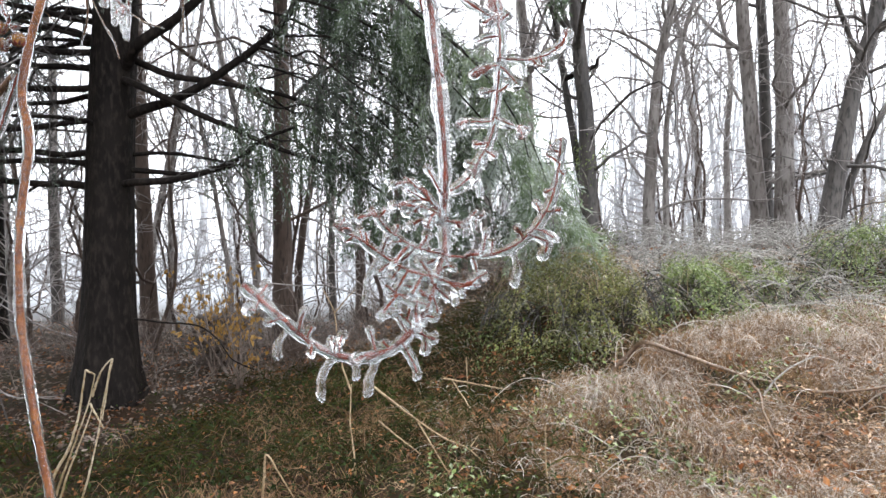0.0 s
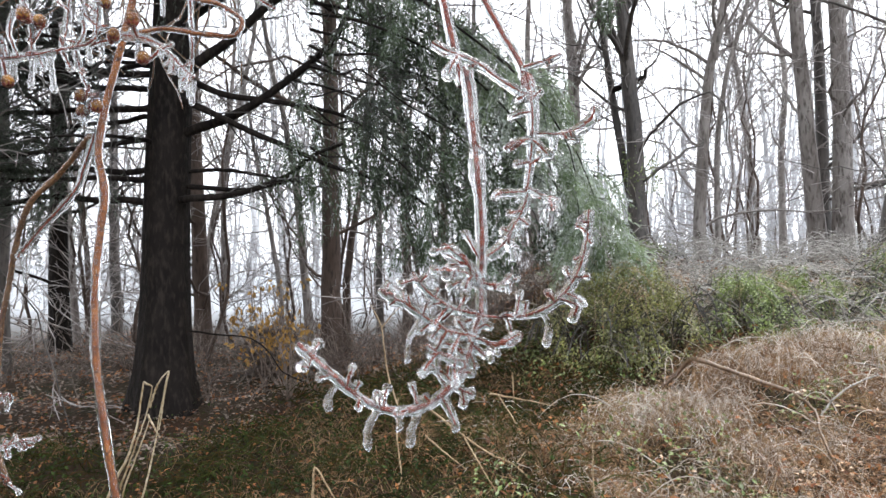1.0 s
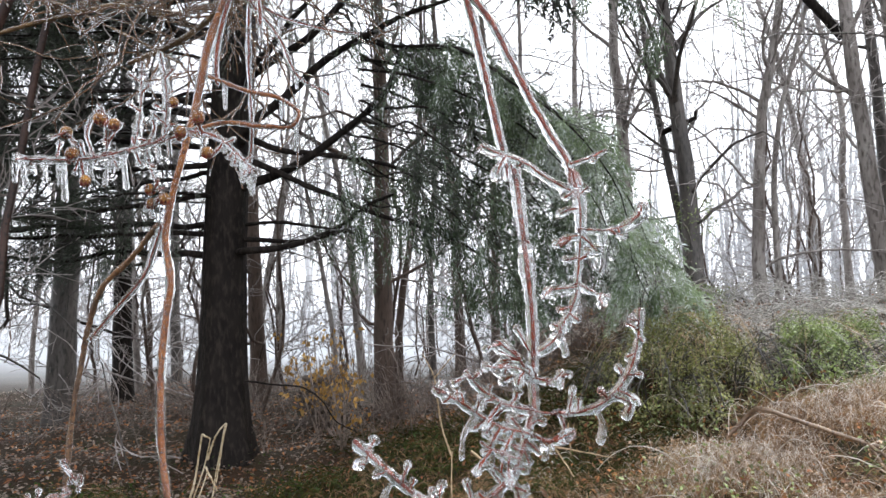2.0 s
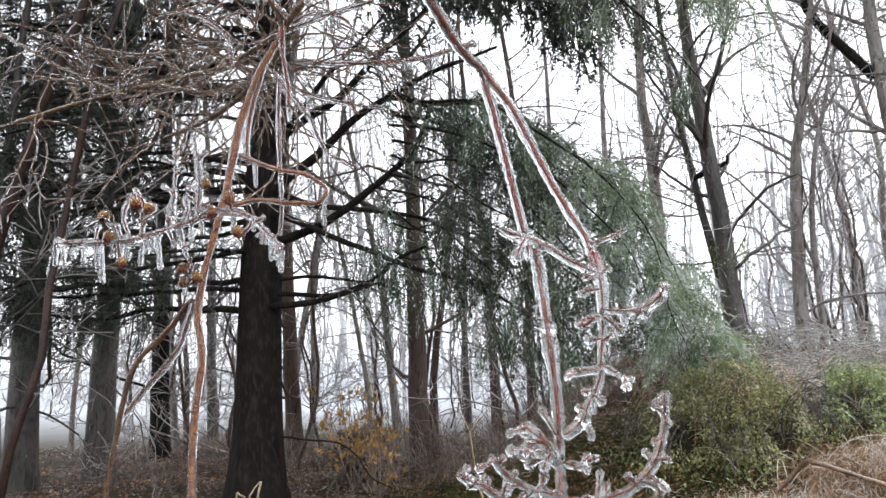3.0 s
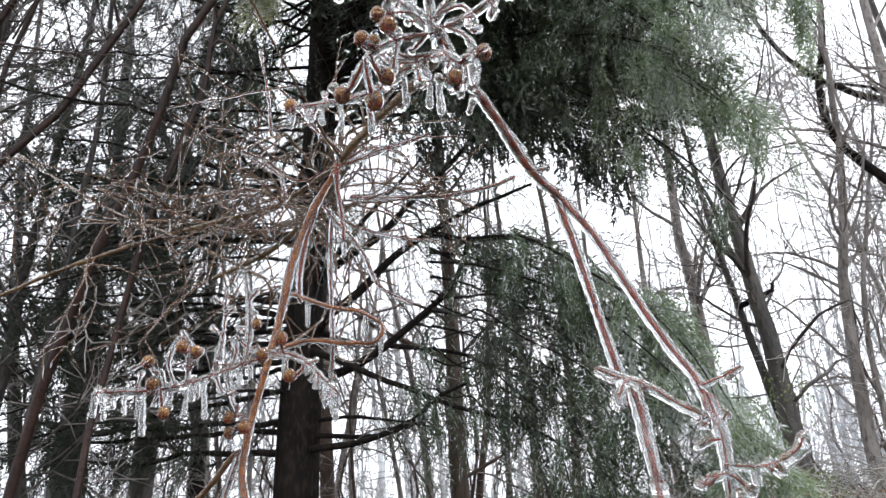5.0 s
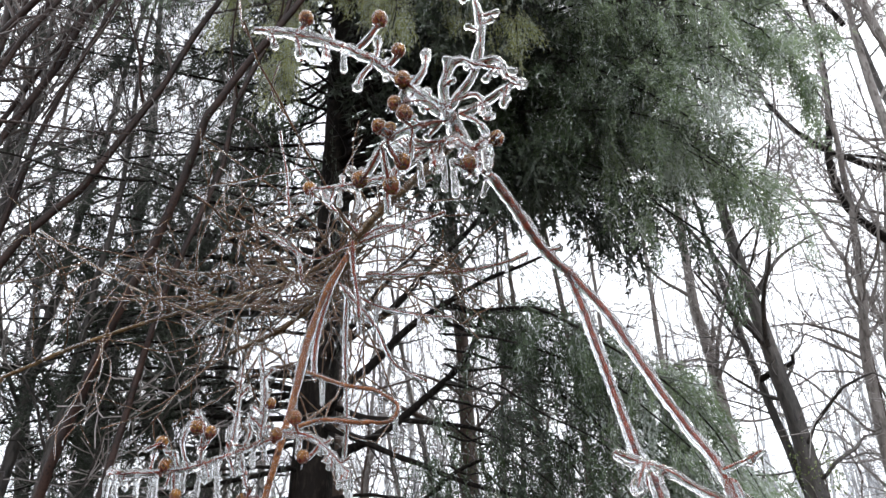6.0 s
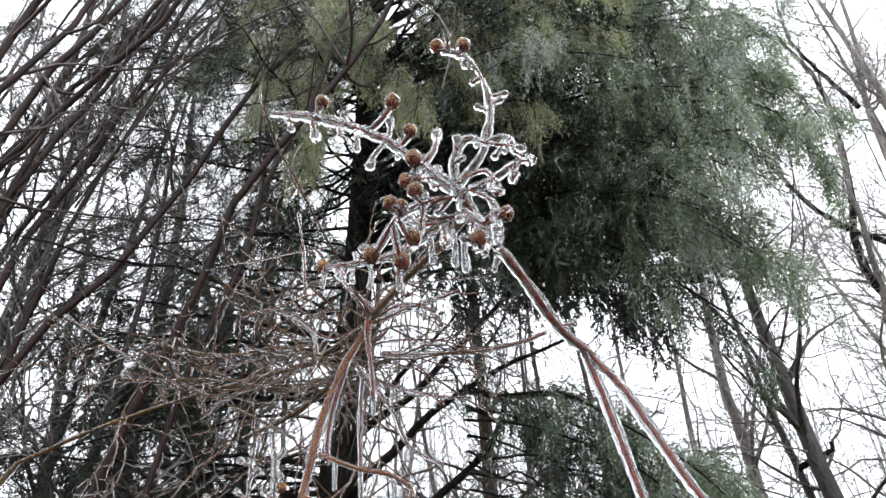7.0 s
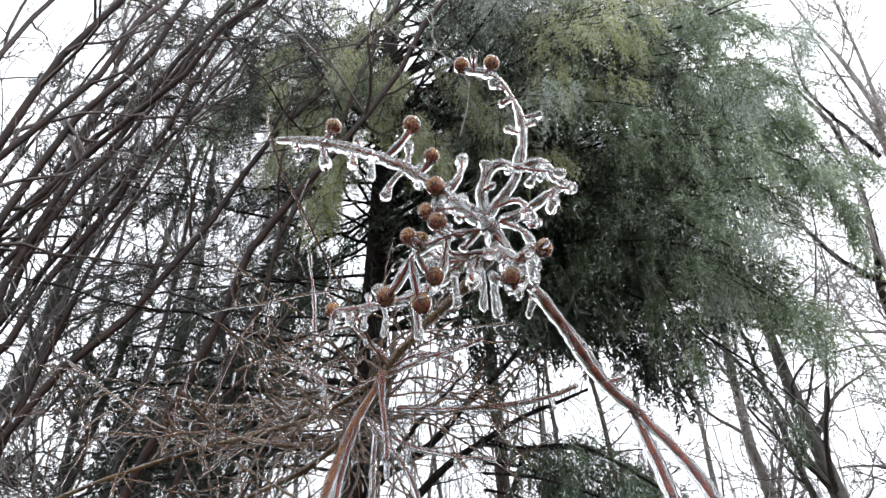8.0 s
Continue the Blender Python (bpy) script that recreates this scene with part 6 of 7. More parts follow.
branch(SHRUB, [(-0.0975, 0.418, 1.7309), (-0.0939, 0.4171, 1.708), (-0.0944, 0.4163, 1.6885), (-0.0968, 0.4154, 1.6658), (-0.0995, 0.4146, 1.6497), (-0.1054, 0.4137, 1.6368), (-0.1135, 0.4129, 1.624), (-0.1221, 0.412, 1.6182)], 0.0016, 0.0036, 2, 0, "stem", spurs=[("thick", [(-0.0939, 0.417, 1.7064), (-0.1, 0.417, 1.706), (-0.109, 0.417, 1.702)]), ("club", [(-0.096, 0.4157, 1.6736), (-0.088, 0.412, 1.679)]), ("club", [(-0.0958, 0.4158, 1.6756), (-0.106, 0.419, 1.674)]), ("club", [(-0.1015, 0.4143, 1.6454), (-0.11, 0.406, 1.643)]), ("club", [(-0.1032, 0.414, 1.6417), (-0.096, 0.41, 1.636)]), ("drop", [(-0.1091, 0.4133, 1.6309), (-0.105, 0.413, 1.614)]), ("club", [(-0.108, 0.4134, 1.6326), (-0.114, 0.418, 1.635)]), ("club", [(-0.0949, 0.4174, 1.7146), (-0.087, 0.419, 1.721)]), ("club", [(-0.0956, 0.4175, 1.7187), (-0.105, 0.415, 1.712)])])
branch(SHRUB, [(-0.1262, 0.42, 1.6037), (-0.1257, 0.4175, 1.5859), (-0.1297, 0.415, 1.5699), (-0.1355, 0.4125, 1.5542), (-0.1402, 0.41, 1.5434)], 0.002, 0.004, 2, 0, "branchlet", spurs=[("club", [(-0.1261, 0.4194, 1.5994), (-0.14, 0.422, 1.602), (-0.147, 0.425, 1.597)]), ("thick", [(-0.1261, 0.4193, 1.5984), (-0.125, 0.419, 1.572)]), ("club", [(-0.1333, 0.4134, 1.56), (-0.129, 0.416, 1.548)]), ("club", [(-0.1337, 0.4133, 1.559), (-0.147, 0.413, 1.565), (-0.153, 0.412, 1.566)]), ("club", [(-0.1341, 0.4131, 1.558), (-0.138, 0.413, 1.56), (-0.143, 0.414, 1.569), (-0.145, 0.414, 1.576)]), ("club", [(-0.1315, 0.4142, 1.565), (-0.138, 0.409, 1.577), (-0.142, 0.404, 1.582)]), ("club", [(-0.1289, 0.4155, 1.5732), (-0.125, 0.417, 1.576), (-0.118, 0.418, 1.574)])])
branch(SHRUB, [(-0.1402, 0.41, 1.5434), (-0.1565, 0.4074, 1.5303), (-0.1827, 0.4048, 1.5265), (-0.2008, 0.4022, 1.5363), (-0.2171, 0.3996, 1.5511), (-0.2346, 0.397, 1.5667)], 0.0021, 0.0036, 3, 0, "branchlet", spurs=[("club", [(-0.2274, 0.3981, 1.5603), (-0.224, 0.402, 1.565), (-0.223, 0.406, 1.568)]), ("club", [(-0.226, 0.3983, 1.559), (-0.229, 0.398, 1.554), (-0.23, 0.388, 1.555)]), ("club", [(-0.2145, 0.4, 1.5488), (-0.225, 0.402, 1.545)]), ("drop", [(-0.2088, 0.4009, 1.5436), (-0.213, 0.401, 1.54), (-0.217, 0.401, 1.535), (-0.217, 0.401, 1.525)]), ("club", [(-0.206, 0.4014, 1.541), (-0.204, 0.4, 1.548), (-0.201, 0.4, 1.555)]), ("club", [(-0.2017, 0.4021, 1.5371), (-0.198, 0.401, 1.545)]), ("club", [(-0.1985, 0.4025, 1.5351), (-0.198, 0.394, 1.528)]), ("drop", [(-0.185, 0.4045, 1.5277), (-0.192, 0.404, 1.52), (-0.194, 0.404, 1.501)]), ("club", [(-0.1867, 0.4042, 1.5287), (-0.186, 0.401, 1.536)]), ("club", [(-0.185, 0.4045, 1.5277), (-0.185, 0.411, 1.533), (-0.183, 0.418, 1.539)]), ("drop", [(-0.1758, 0.4055, 1.5275), (-0.175, 0.405, 1.522), (-0.175, 0.405, 1.513)]), ("drop", [(-0.1643, 0.4066, 1.5292), (-0.164, 0.407, 1.524), (-0.168, 0.407, 1.515), (-0.169, 0.407, 1.503)]), ("club", [(-0.1643, 0.4066, 1.5292), (-0.166, 0.406, 1.536), (-0.168, 0.405, 1.544)]), ("club", [(-0.1567, 0.4074, 1.5303), (-0.161, 0.405, 1.536)]), ("thick", [(-0.1507, 0.4083, 1.535), (-0.147, 0.408, 1.529), (-0.142, 0.408, 1.518), (-0.141, 0.408, 1.512)]), ("club", [(-0.1432, 0.4095, 1.541), (-0.134, 0.409, 1.536), (-0.129, 0.408, 1.535)]), ("thick", [(-0.1417, 0.4098, 1.5422), (-0.137, 0.41, 1.536), (-0.137, 0.41, 1.525)]), ("club", [(-0.1462, 0.409, 1.5386), (-0.156, 0.409, 1.55), (-0.163, 0.408, 1.548)])])
branch(SHRUB, [(-0.1258, 0.415, 1.5821), (-0.1406, 0.41, 1.586), (-0.156, 0.405, 1.5954), (-0.1664, 0.4, 1.6082)], 0.0012, 0.003, 3, 0, "branchlet", spurs=[("club", [(-0.1621, 0.402, 1.603), (-0.157, 0.401, 1.608)]), ("club", [(-0.1621, 0.402, 1.603), (-0.168, 0.401, 1.606)]), ("club", [(-0.1404, 0.4101, 1.5859), (-0.137, 0.412, 1.59), (-0.135, 0.414, 1.596)]), ("club", [(-0.1484, 0.4075, 1.5908), (-0.156, 0.406, 1.589), (-0.159, 0.404, 1.584)]), ("club", [(-0.1535, 0.4058, 1.5939), (-0.151, 0.405, 1.6)]), ("club", [(-0.1419, 0.4096, 1.5868), (-0.149, 0.411, 1.58), (-0.153, 0.413, 1.578)])])
branch(SHRUB, [(-0.1297, 0.41, 1.5695), (-0.1468, 0.4062, 1.5741), (-0.1652, 0.4025, 1.5861), (-0.177, 0.3987, 1.5938), (-0.185, 0.395, 1.5989)], 0.0014, 0.0032, 3, 0, "branchlet", spurs=[("club", [(-0.1683, 0.4015, 1.5881), (-0.169, 0.401, 1.596)]), ("club", [(-0.1754, 0.3992, 1.5928), (-0.181, 0.399, 1.589)]), ("club", [(-0.1709, 0.4006, 1.5898), (-0.173, 0.407, 1.598)]), ("club", [(-0.1824, 0.3962, 1.5972), (-0.179, 0.398, 1.604)]), ("drop", [(-0.1601, 0.4035, 1.5828), (-0.163, 0.404, 1.578), (-0.168, 0.404, 1.57), (-0.17, 0.404, 1.554)]), ("club", [(-0.1546, 0.4046, 1.5792), (-0.164, 0.404, 1.572)]), ("club", [(-0.1464, 0.4063, 1.574), (-0.153, 0.407, 1.562), (-0.156, 0.408, 1.556)]), ("club", [(-0.1501, 0.4055, 1.5762), (-0.157, 0.413, 1.567)])])
branch(SHRUB, [(-0.1258, 0.415, 1.5817), (-0.1106, 0.4108, 1.5808), (-0.093, 0.4067, 1.5841), (-0.0809, 0.4025, 1.5925), (-0.071, 0.3983, 1.6046), (-0.0655, 0.3942, 1.6219), (-0.064, 0.39, 1.644)], 0.0015, 0.003, 3, 0, "branchlet", spurs=[("club", [(-0.1049, 0.4095, 1.5819), (-0.103, 0.411, 1.591), (-0.102, 0.412, 1.598)]), ("club", [(-0.0997, 0.4083, 1.5828), (-0.099, 0.409, 1.592)]), ("drop", [(-0.09, 0.4056, 1.5862), (-0.086, 0.406, 1.576), (-0.088, 0.406, 1.563)]), ("club", [(-0.0828, 0.4032, 1.5912), (-0.088, 0.392, 1.598)]), ("thick", [(-0.0802, 0.4022, 1.5934), (-0.07, 0.402, 1.589), (-0.074, 0.402, 1.578)]), ("club", [(-0.0724, 0.3989, 1.6029), (-0.078, 0.395, 1.612)]), ("club", [(-0.0706, 0.398, 1.6058), (-0.063, 0.391, 1.606)]), ("club", [(-0.0669, 0.3952, 1.6176), (-0.073, 0.396, 1.615)]), ("club", [(-0.1101, 0.4107, 1.5809), (-0.108, 0.412, 1.572), (-0.11, 0.413, 1.564)]), ("club", [(-0.0651, 0.393, 1.628), (-0.062, 0.391, 1.624)]), ("club", [(-0.0645, 0.3913, 1.6369), (-0.071, 0.387, 1.638)])])
branch(SHRUB, [(-0.1266, 0.42, 1.6015), (-0.1368, 0.415, 1.6163), (-0.1483, 0.41, 1.6254)], 0.0012, 0.0034, 2, 0, "branchlet", spurs=[("club", [(-0.1282, 0.4192, 1.6038), (-0.137, 0.419, 1.617), (-0.147, 0.419, 1.625)]), ("club", [(-0.131, 0.4178, 1.6079), (-0.14, 0.418, 1.612), (-0.149, 0.418, 1.608)]), ("club", [(-0.1345, 0.4161, 1.613), (-0.144, 0.416, 1.618), (-0.15, 0.415, 1.621)])])
branch(SHRUB, [(-0.1265, 0.42, 1.6037), (-0.1389, 0.41, 1.6087), (-0.1501, 0.4, 1.6099)], 0.001, 0.0032, 3, 0, "branchlet")
branch(SHRUB, [(-0.1259, 0.42, 1.6015), (-0.1146, 0.4125, 1.5998), (-0.1074, 0.405, 1.607)], 0.0009, 0.003, 1, 0, "branchlet", spurs=[("thick", [(-0.1215, 0.4171, 1.6008), (-0.112, 0.417, 1.599), (-0.107, 0.417, 1.608)])])
branch(SHRUB, [(-0.1297, 0.41, 1.5686), (-0.1126, 0.405, 1.5665), (-0.1029, 0.4, 1.5728)], 0.001, 0.003, 1, 0, "branchlet", spurs=[("club", [(-0.1277, 0.4094, 1.5684), (-0.116, 0.408, 1.565), (-0.106, 0.406, 1.57)]), ("drop", [(-0.1213, 0.4075, 1.5676), (-0.12, 0.408, 1.553)])])
branch(SHRUB, [(-0.1354, 0.41, 1.5544), (-0.1484, 0.405, 1.5586), (-0.1583, 0.4, 1.5661)], 0.001, 0.003, 2, 0, "branchlet", spurs=[("club", [(-0.1405, 0.408, 1.556), (-0.152, 0.406, 1.56), (-0.159, 0.405, 1.557)])])
branch(SHRUB, [(-0.1424, 0.41, 1.5418), (-0.1495, 0.4075, 1.549), (-0.1562, 0.405, 1.5534)], 0.001, 0.0026, 1, 0, "branchlet", spurs=[("club", [(-0.1433, 0.4097, 1.5427), (-0.137, 0.412, 1.548), (-0.129, 0.414, 1.546)])])
branch(SHRUB, [(-0.0948, 0.415, 1.6936), (-0.0797, 0.4125, 1.6916), (-0.0658, 0.41, 1.6947), (-0.0583, 0.4075, 1.7012), (-0.0569, 0.405, 1.7073)], 0.001, 0.0033, 1, 0, "branchlet", spurs=[("drop", [(-0.0816, 0.4128, 1.6919), (-0.081, 0.413, 1.681)]), ("club", [(-0.0633, 0.4092, 1.6969), (-0.059, 0.405, 1.701), (-0.058, 0.401, 1.706)]), ("club", [(-0.0716, 0.411, 1.6934), (-0.071, 0.409, 1.689)])])
branch(SHRUB, [(-0.0948, 0.415, 1.6894), (-0.1036, 0.4125, 1.6869), (-0.1098, 0.41, 1.6831)], 0.0009, 0.0028, 1, 0, "branchlet", spurs=[("club", [(-0.0989, 0.4138, 1.6882), (-0.11, 0.416, 1.683)])])
branch(SHRUB, [(-0.0989, 0.414, 1.6572), (-0.1087, 0.4095, 1.6564), (-0.1177, 0.405, 1.6553)], 0.001, 0.0028, 1, 0, "branchlet")
branch(SHRUB, [(-0.0979, 0.414, 1.6598), (-0.0885, 0.407, 1.654), (-0.08, 0.4, 1.6509)], 0.0009, 0.0032, 1, 0, "branchlet")
branch(SHRUB, [(-0.0942, 0.42, 1.7158), (-0.1134, 0.4163, 1.7262), (-0.1311, 0.4125, 1.7379), (-0.1442, 0.4088, 1.7425), (-0.1539, 0.405, 1.7467)], 0.0012, 0.0034, 3, 0, "branchlet")
branch(SHRUB, [(-0.0984, 0.424, 1.7359), (-0.0867, 0.427, 1.7397), (-0.0748, 0.43, 1.7457)], 0.0012, 0.0033, 1, 0, "branchlet")
# upper seed head
branch(SHRUB, [(-0.2104, 0.39, 1.9299), (-0.2184, 0.382, 1.9441), (-0.226, 0.374, 1.9602), (-0.2294, 0.366, 1.968)], 0.0022, 0.00494, 2, 0, "branchlet", spurs=[("club", [(-0.2294, 0.366, 1.968), (-0.239, 0.366, 1.977), (-0.242, 0.367, 1.987)]), ("drop", [(-0.2159, 0.3845, 1.9397), (-0.216, 0.384, 1.917)]), ("drop", [(-0.2119, 0.3885, 1.9325), (-0.206, 0.389, 1.936), (-0.209, 0.389, 1.924)])])
branch(SHRUB, [(-0.2247, 0.368, 1.9557), (-0.243, 0.3664, 1.9779), (-0.2667, 0.3648, 2.0057), (-0.2943, 0.3632, 2.0299), (-0.3305, 0.3616, 2.051), (-0.3729, 0.36, 2.0694)], 0.0014, 0.00338, 4, 0, "branchlet", spurs=[("club", [(-0.3581, 0.3606, 2.063), (-0.357, 0.367, 2.05)]), ("club", [(-0.3374, 0.3613, 2.054), (-0.33, 0.357, 2.025)]), ("club", [(-0.3092, 0.3625, 2.0386), (-0.313, 0.364, 2.057)]), ("club", [(-0.3147, 0.3623, 2.0418), (-0.311, 0.358, 2.021)]), ("drop", [(-0.3008, 0.3629, 2.0337), (-0.3, 0.363, 2.011)]), ("club", [(-0.2782, 0.3641, 2.0157), (-0.287, 0.364, 2.006), (-0.291, 0.364, 1.993)]), ("club", [(-0.2782, 0.3641, 2.0157), (-0.276, 0.364, 2.022), (-0.275, 0.363, 2.039)]), ("drop", [(-0.2709, 0.3646, 2.0094), (-0.268, 0.365, 2.017), (-0.27, 0.365, 1.997)]), ("club", [(-0.2515, 0.3658, 1.9879), (-0.244, 0.366, 1.999), (-0.242, 0.373, 2.025)]), ("club", [(-0.2536, 0.3657, 1.9903), (-0.25, 0.366, 1.997), (-0.257, 0.367, 1.987), (-0.259, 0.369, 1.98)]), ("club", [(-0.2349, 0.3671, 1.9681), (-0.247, 0.367, 1.97)])])
branch(SHRUB, [(-0.229, 0.367, 1.9653), (-0.2096, 0.3662, 1.9887), (-0.2023, 0.3653, 2.0123), (-0.2016, 0.3645, 2.0325), (-0.2069, 0.3637, 2.0624), (-0.2167, 0.3628, 2.0823), (-0.2353, 0.362, 2.0961)], 0.0012, 0.00299, 3, 0, "branchlet", spurs=[("club", [(-0.2088, 0.3635, 2.0663), (-0.22, 0.367, 2.081)]), ("club", [(-0.2059, 0.3639, 2.0566), (-0.215, 0.368, 2.058)]), ("club", [(-0.2017, 0.3646, 2.0289), (-0.191, 0.366, 2.034)]), ("club", [(-0.2019, 0.3648, 2.0237), (-0.212, 0.362, 2.029)]), ("drop", [(-0.2022, 0.3652, 2.0161), (-0.207, 0.365, 2.002), (-0.208, 0.365, 1.988)]), ("club", [(-0.2241, 0.3668, 1.9712), (-0.209, 0.368, 1.974), (-0.201, 0.369, 1.957)])])
branch(SHRUB, [(-0.223, 0.37, 1.9462), (-0.2479, 0.3875, 1.9519), (-0.2805, 0.405, 1.9484), (-0.3156, 0.4225, 1.9576), (-0.3565, 0.44, 1.9707)], 0.0014, 0.00377, 4, 0, "branchlet", spurs=[("club", [(-0.2335, 0.3774, 1.9486), (-0.251, 0.379, 1.953), (-0.262, 0.38, 1.966)]), ("club", [(-0.2441, 0.3848, 1.951), (-0.26, 0.385, 1.954), (-0.276, 0.386, 1.974)]), ("club", [(-0.2335, 0.3774, 1.9486), (-0.215, 0.377, 1.941), (-0.202, 0.376, 1.941)]), ("club", [(-0.253, 0.3902, 1.9514), (-0.264, 0.391, 1.965), (-0.281, 0.391, 1.965)]), ("club", [(-0.2576, 0.3927, 1.9509), (-0.274, 0.392, 1.959)]), ("drop", [(-0.2553, 0.3915, 1.9511), (-0.253, 0.391, 1.923)]), ("drop", [(-0.2399, 0.3819, 1.9501), (-0.236, 0.382, 1.938), (-0.236, 0.382, 1.912)]), ("thick", [(-0.2851, 0.4073, 1.9496), (-0.282, 0.407, 1.916)]), ("drop", [(-0.3126, 0.421, 1.9568), (-0.31, 0.421, 1.947), (-0.311, 0.421, 1.931)]), ("drop", [(-0.3287, 0.4281, 1.9618), (-0.328, 0.428, 1.943)]), ("drop", [(-0.3565, 0.44, 1.9707), (-0.359, 0.44, 1.952)]), ("club", [(-0.3472, 0.436, 1.9677), (-0.34, 0.435, 1.954)]), ("club", [(-0.3011, 0.4153, 1.9538), (-0.306, 0.413, 1.965)]), ("club", [(-0.3241, 0.4261, 1.9603), (-0.327, 0.428, 1.972)]), ("club", [(-0.2441, 0.3848, 1.951), (-0.239, 0.376, 1.925)]), ("club", [(-0.276, 0.4026, 1.9489), (-0.271, 0.407, 1.96)])])
branch(SHRUB, [(-0.219, 0.366, 1.9594), (-0.1991, 0.363, 1.9643), (-0.1841, 0.36, 1.9708)], 0.0011, 0.00312, 2, 0, "branchlet", spurs=[("club", [(-0.1847, 0.3601, 1.9706), (-0.177, 0.366, 1.972)]), ("thick", [(-0.187, 0.3606, 1.9696), (-0.191, 0.361, 1.953)]), ("club", [(-0.205, 0.3639, 1.9628), (-0.202, 0.364, 1.951), (-0.196, 0.359, 1.948)]), ("club", [(-0.219, 0.366, 1.9594), (-0.207, 0.363, 1.947), (-0.202, 0.359, 1.933)])])
branch(SHRUB, [(-0.2038, 0.364, 1.9973), (-0.1927, 0.362, 1.9946), (-0.1863, 0.36, 1.9757)], 0.0009, 0.00286, 3, 0, "branchlet")
branch(SHRUB, [(-0.2258, 0.37, 1.9445), (-0.2093, 0.369, 1.9331), (-0.1986, 0.368, 1.9361)], 0.0011, 0.00312, 4, 2, "branchlet")
branch(SHRUB, [(-0.2279, 0.367, 1.9566), (-0.2412, 0.3647, 1.9558), (-0.262, 0.3623, 1.9498), (-0.271, 0.36, 1.9412)], 0.0011, 0.00312, 3, 0, "branchlet", spurs=[("club", [(-0.2335, 0.366, 1.9563), (-0.246, 0.368, 1.958), (-0.254, 0.371, 1.97)])])
branch(SHRUB, [(-0.2275, 0.366, 1.9595), (-0.228, 0.364, 1.9878), (-0.2189, 0.362, 2.0013), (-0.2053, 0.36, 1.9909)], 0.0008, 0.00286, 1, 0, "branchlet", spurs=[("club", [(-0.2078, 0.3604, 1.9928), (-0.192, 0.359, 1.984), (-0.179, 0.357, 1.976)]), ("club", [(-0.2279, 0.3642, 1.9847), (-0.225, 0.362, 2.006)]), ("club", [(-0.221, 0.3625, 1.9982), (-0.211, 0.361, 1.999)])])
branch(SHRUB, [(-0.218, 0.38, 1.9427), (-0.2118, 0.3775, 1.9242), (-0.2197, 0.375, 1.9192)], 0.0008, 0.00312, 1, 0, "branchlet", spurs=[("drop", [(-0.2197, 0.375, 1.9192), (-0.226, 0.375, 1.928), (-0.227, 0.375, 1.902)]), ("drop", [(-0.2169, 0.3796, 1.9394), (-0.221, 0.38, 1.918)])])
for at in [(-0.2371, 0.361, 2.0994), (-0.2162, 0.361, 2.0934), (-0.2727, 0.361, 2.0522), (-0.3305, 0.361, 2.0696), (-0.259, 0.361, 2.0192), (-0.2564, 0.361, 1.9928), (-0.2622, 0.361, 1.9747), (-0.2555, 0.361, 1.9649), (-0.2655, 0.361, 1.9538), (-0.273, 0.361, 1.9583)]:
    capsule(SHRUB, at, 0.005)
for at in [(-0.1977, 0.37, 1.9382), (-0.26, 0.37, 1.9337), (-0.2168, 0.37, 1.924), (-0.2679, 0.37, 1.9174), (-0.2894, 0.37, 1.9261)]:
    capsule(SHRUB, at, 0.005)
for at in [(-0.3651, 0.452, 1.9814)]:
    capsule(SHRUB, at, 0.0055)
branch(SHRUB, [(-0.3969, 0.635, 2.0255), (-0.4241, 0.629, 1.9719), (-0.4397, 0.623, 1.9236), (-0.4488, 0.617, 1.8637), (-0.4564, 0.611, 1.8165), (-0.4681, 0.605, 1.7602), (-0.4721, 0.6, 1.7168), (-0.4654, 0.5978, 1.6767), (-0.4684, 0.5956, 1.6392), (-0.4709, 0.5933, 1.6066), (-0.4706, 0.5911, 1.5789), (-0.4685, 0.5889, 1.5468), (-0.4646, 0.5867, 1.5104), (-0.4567, 0.5844, 1.4697), (-0.4479, 0.5822, 1.4248), (-0.4357, 0.58, 1.3712)], 0.0046, 0.0044, 0, 0, "stem", MAT_STEM_ORANGE)
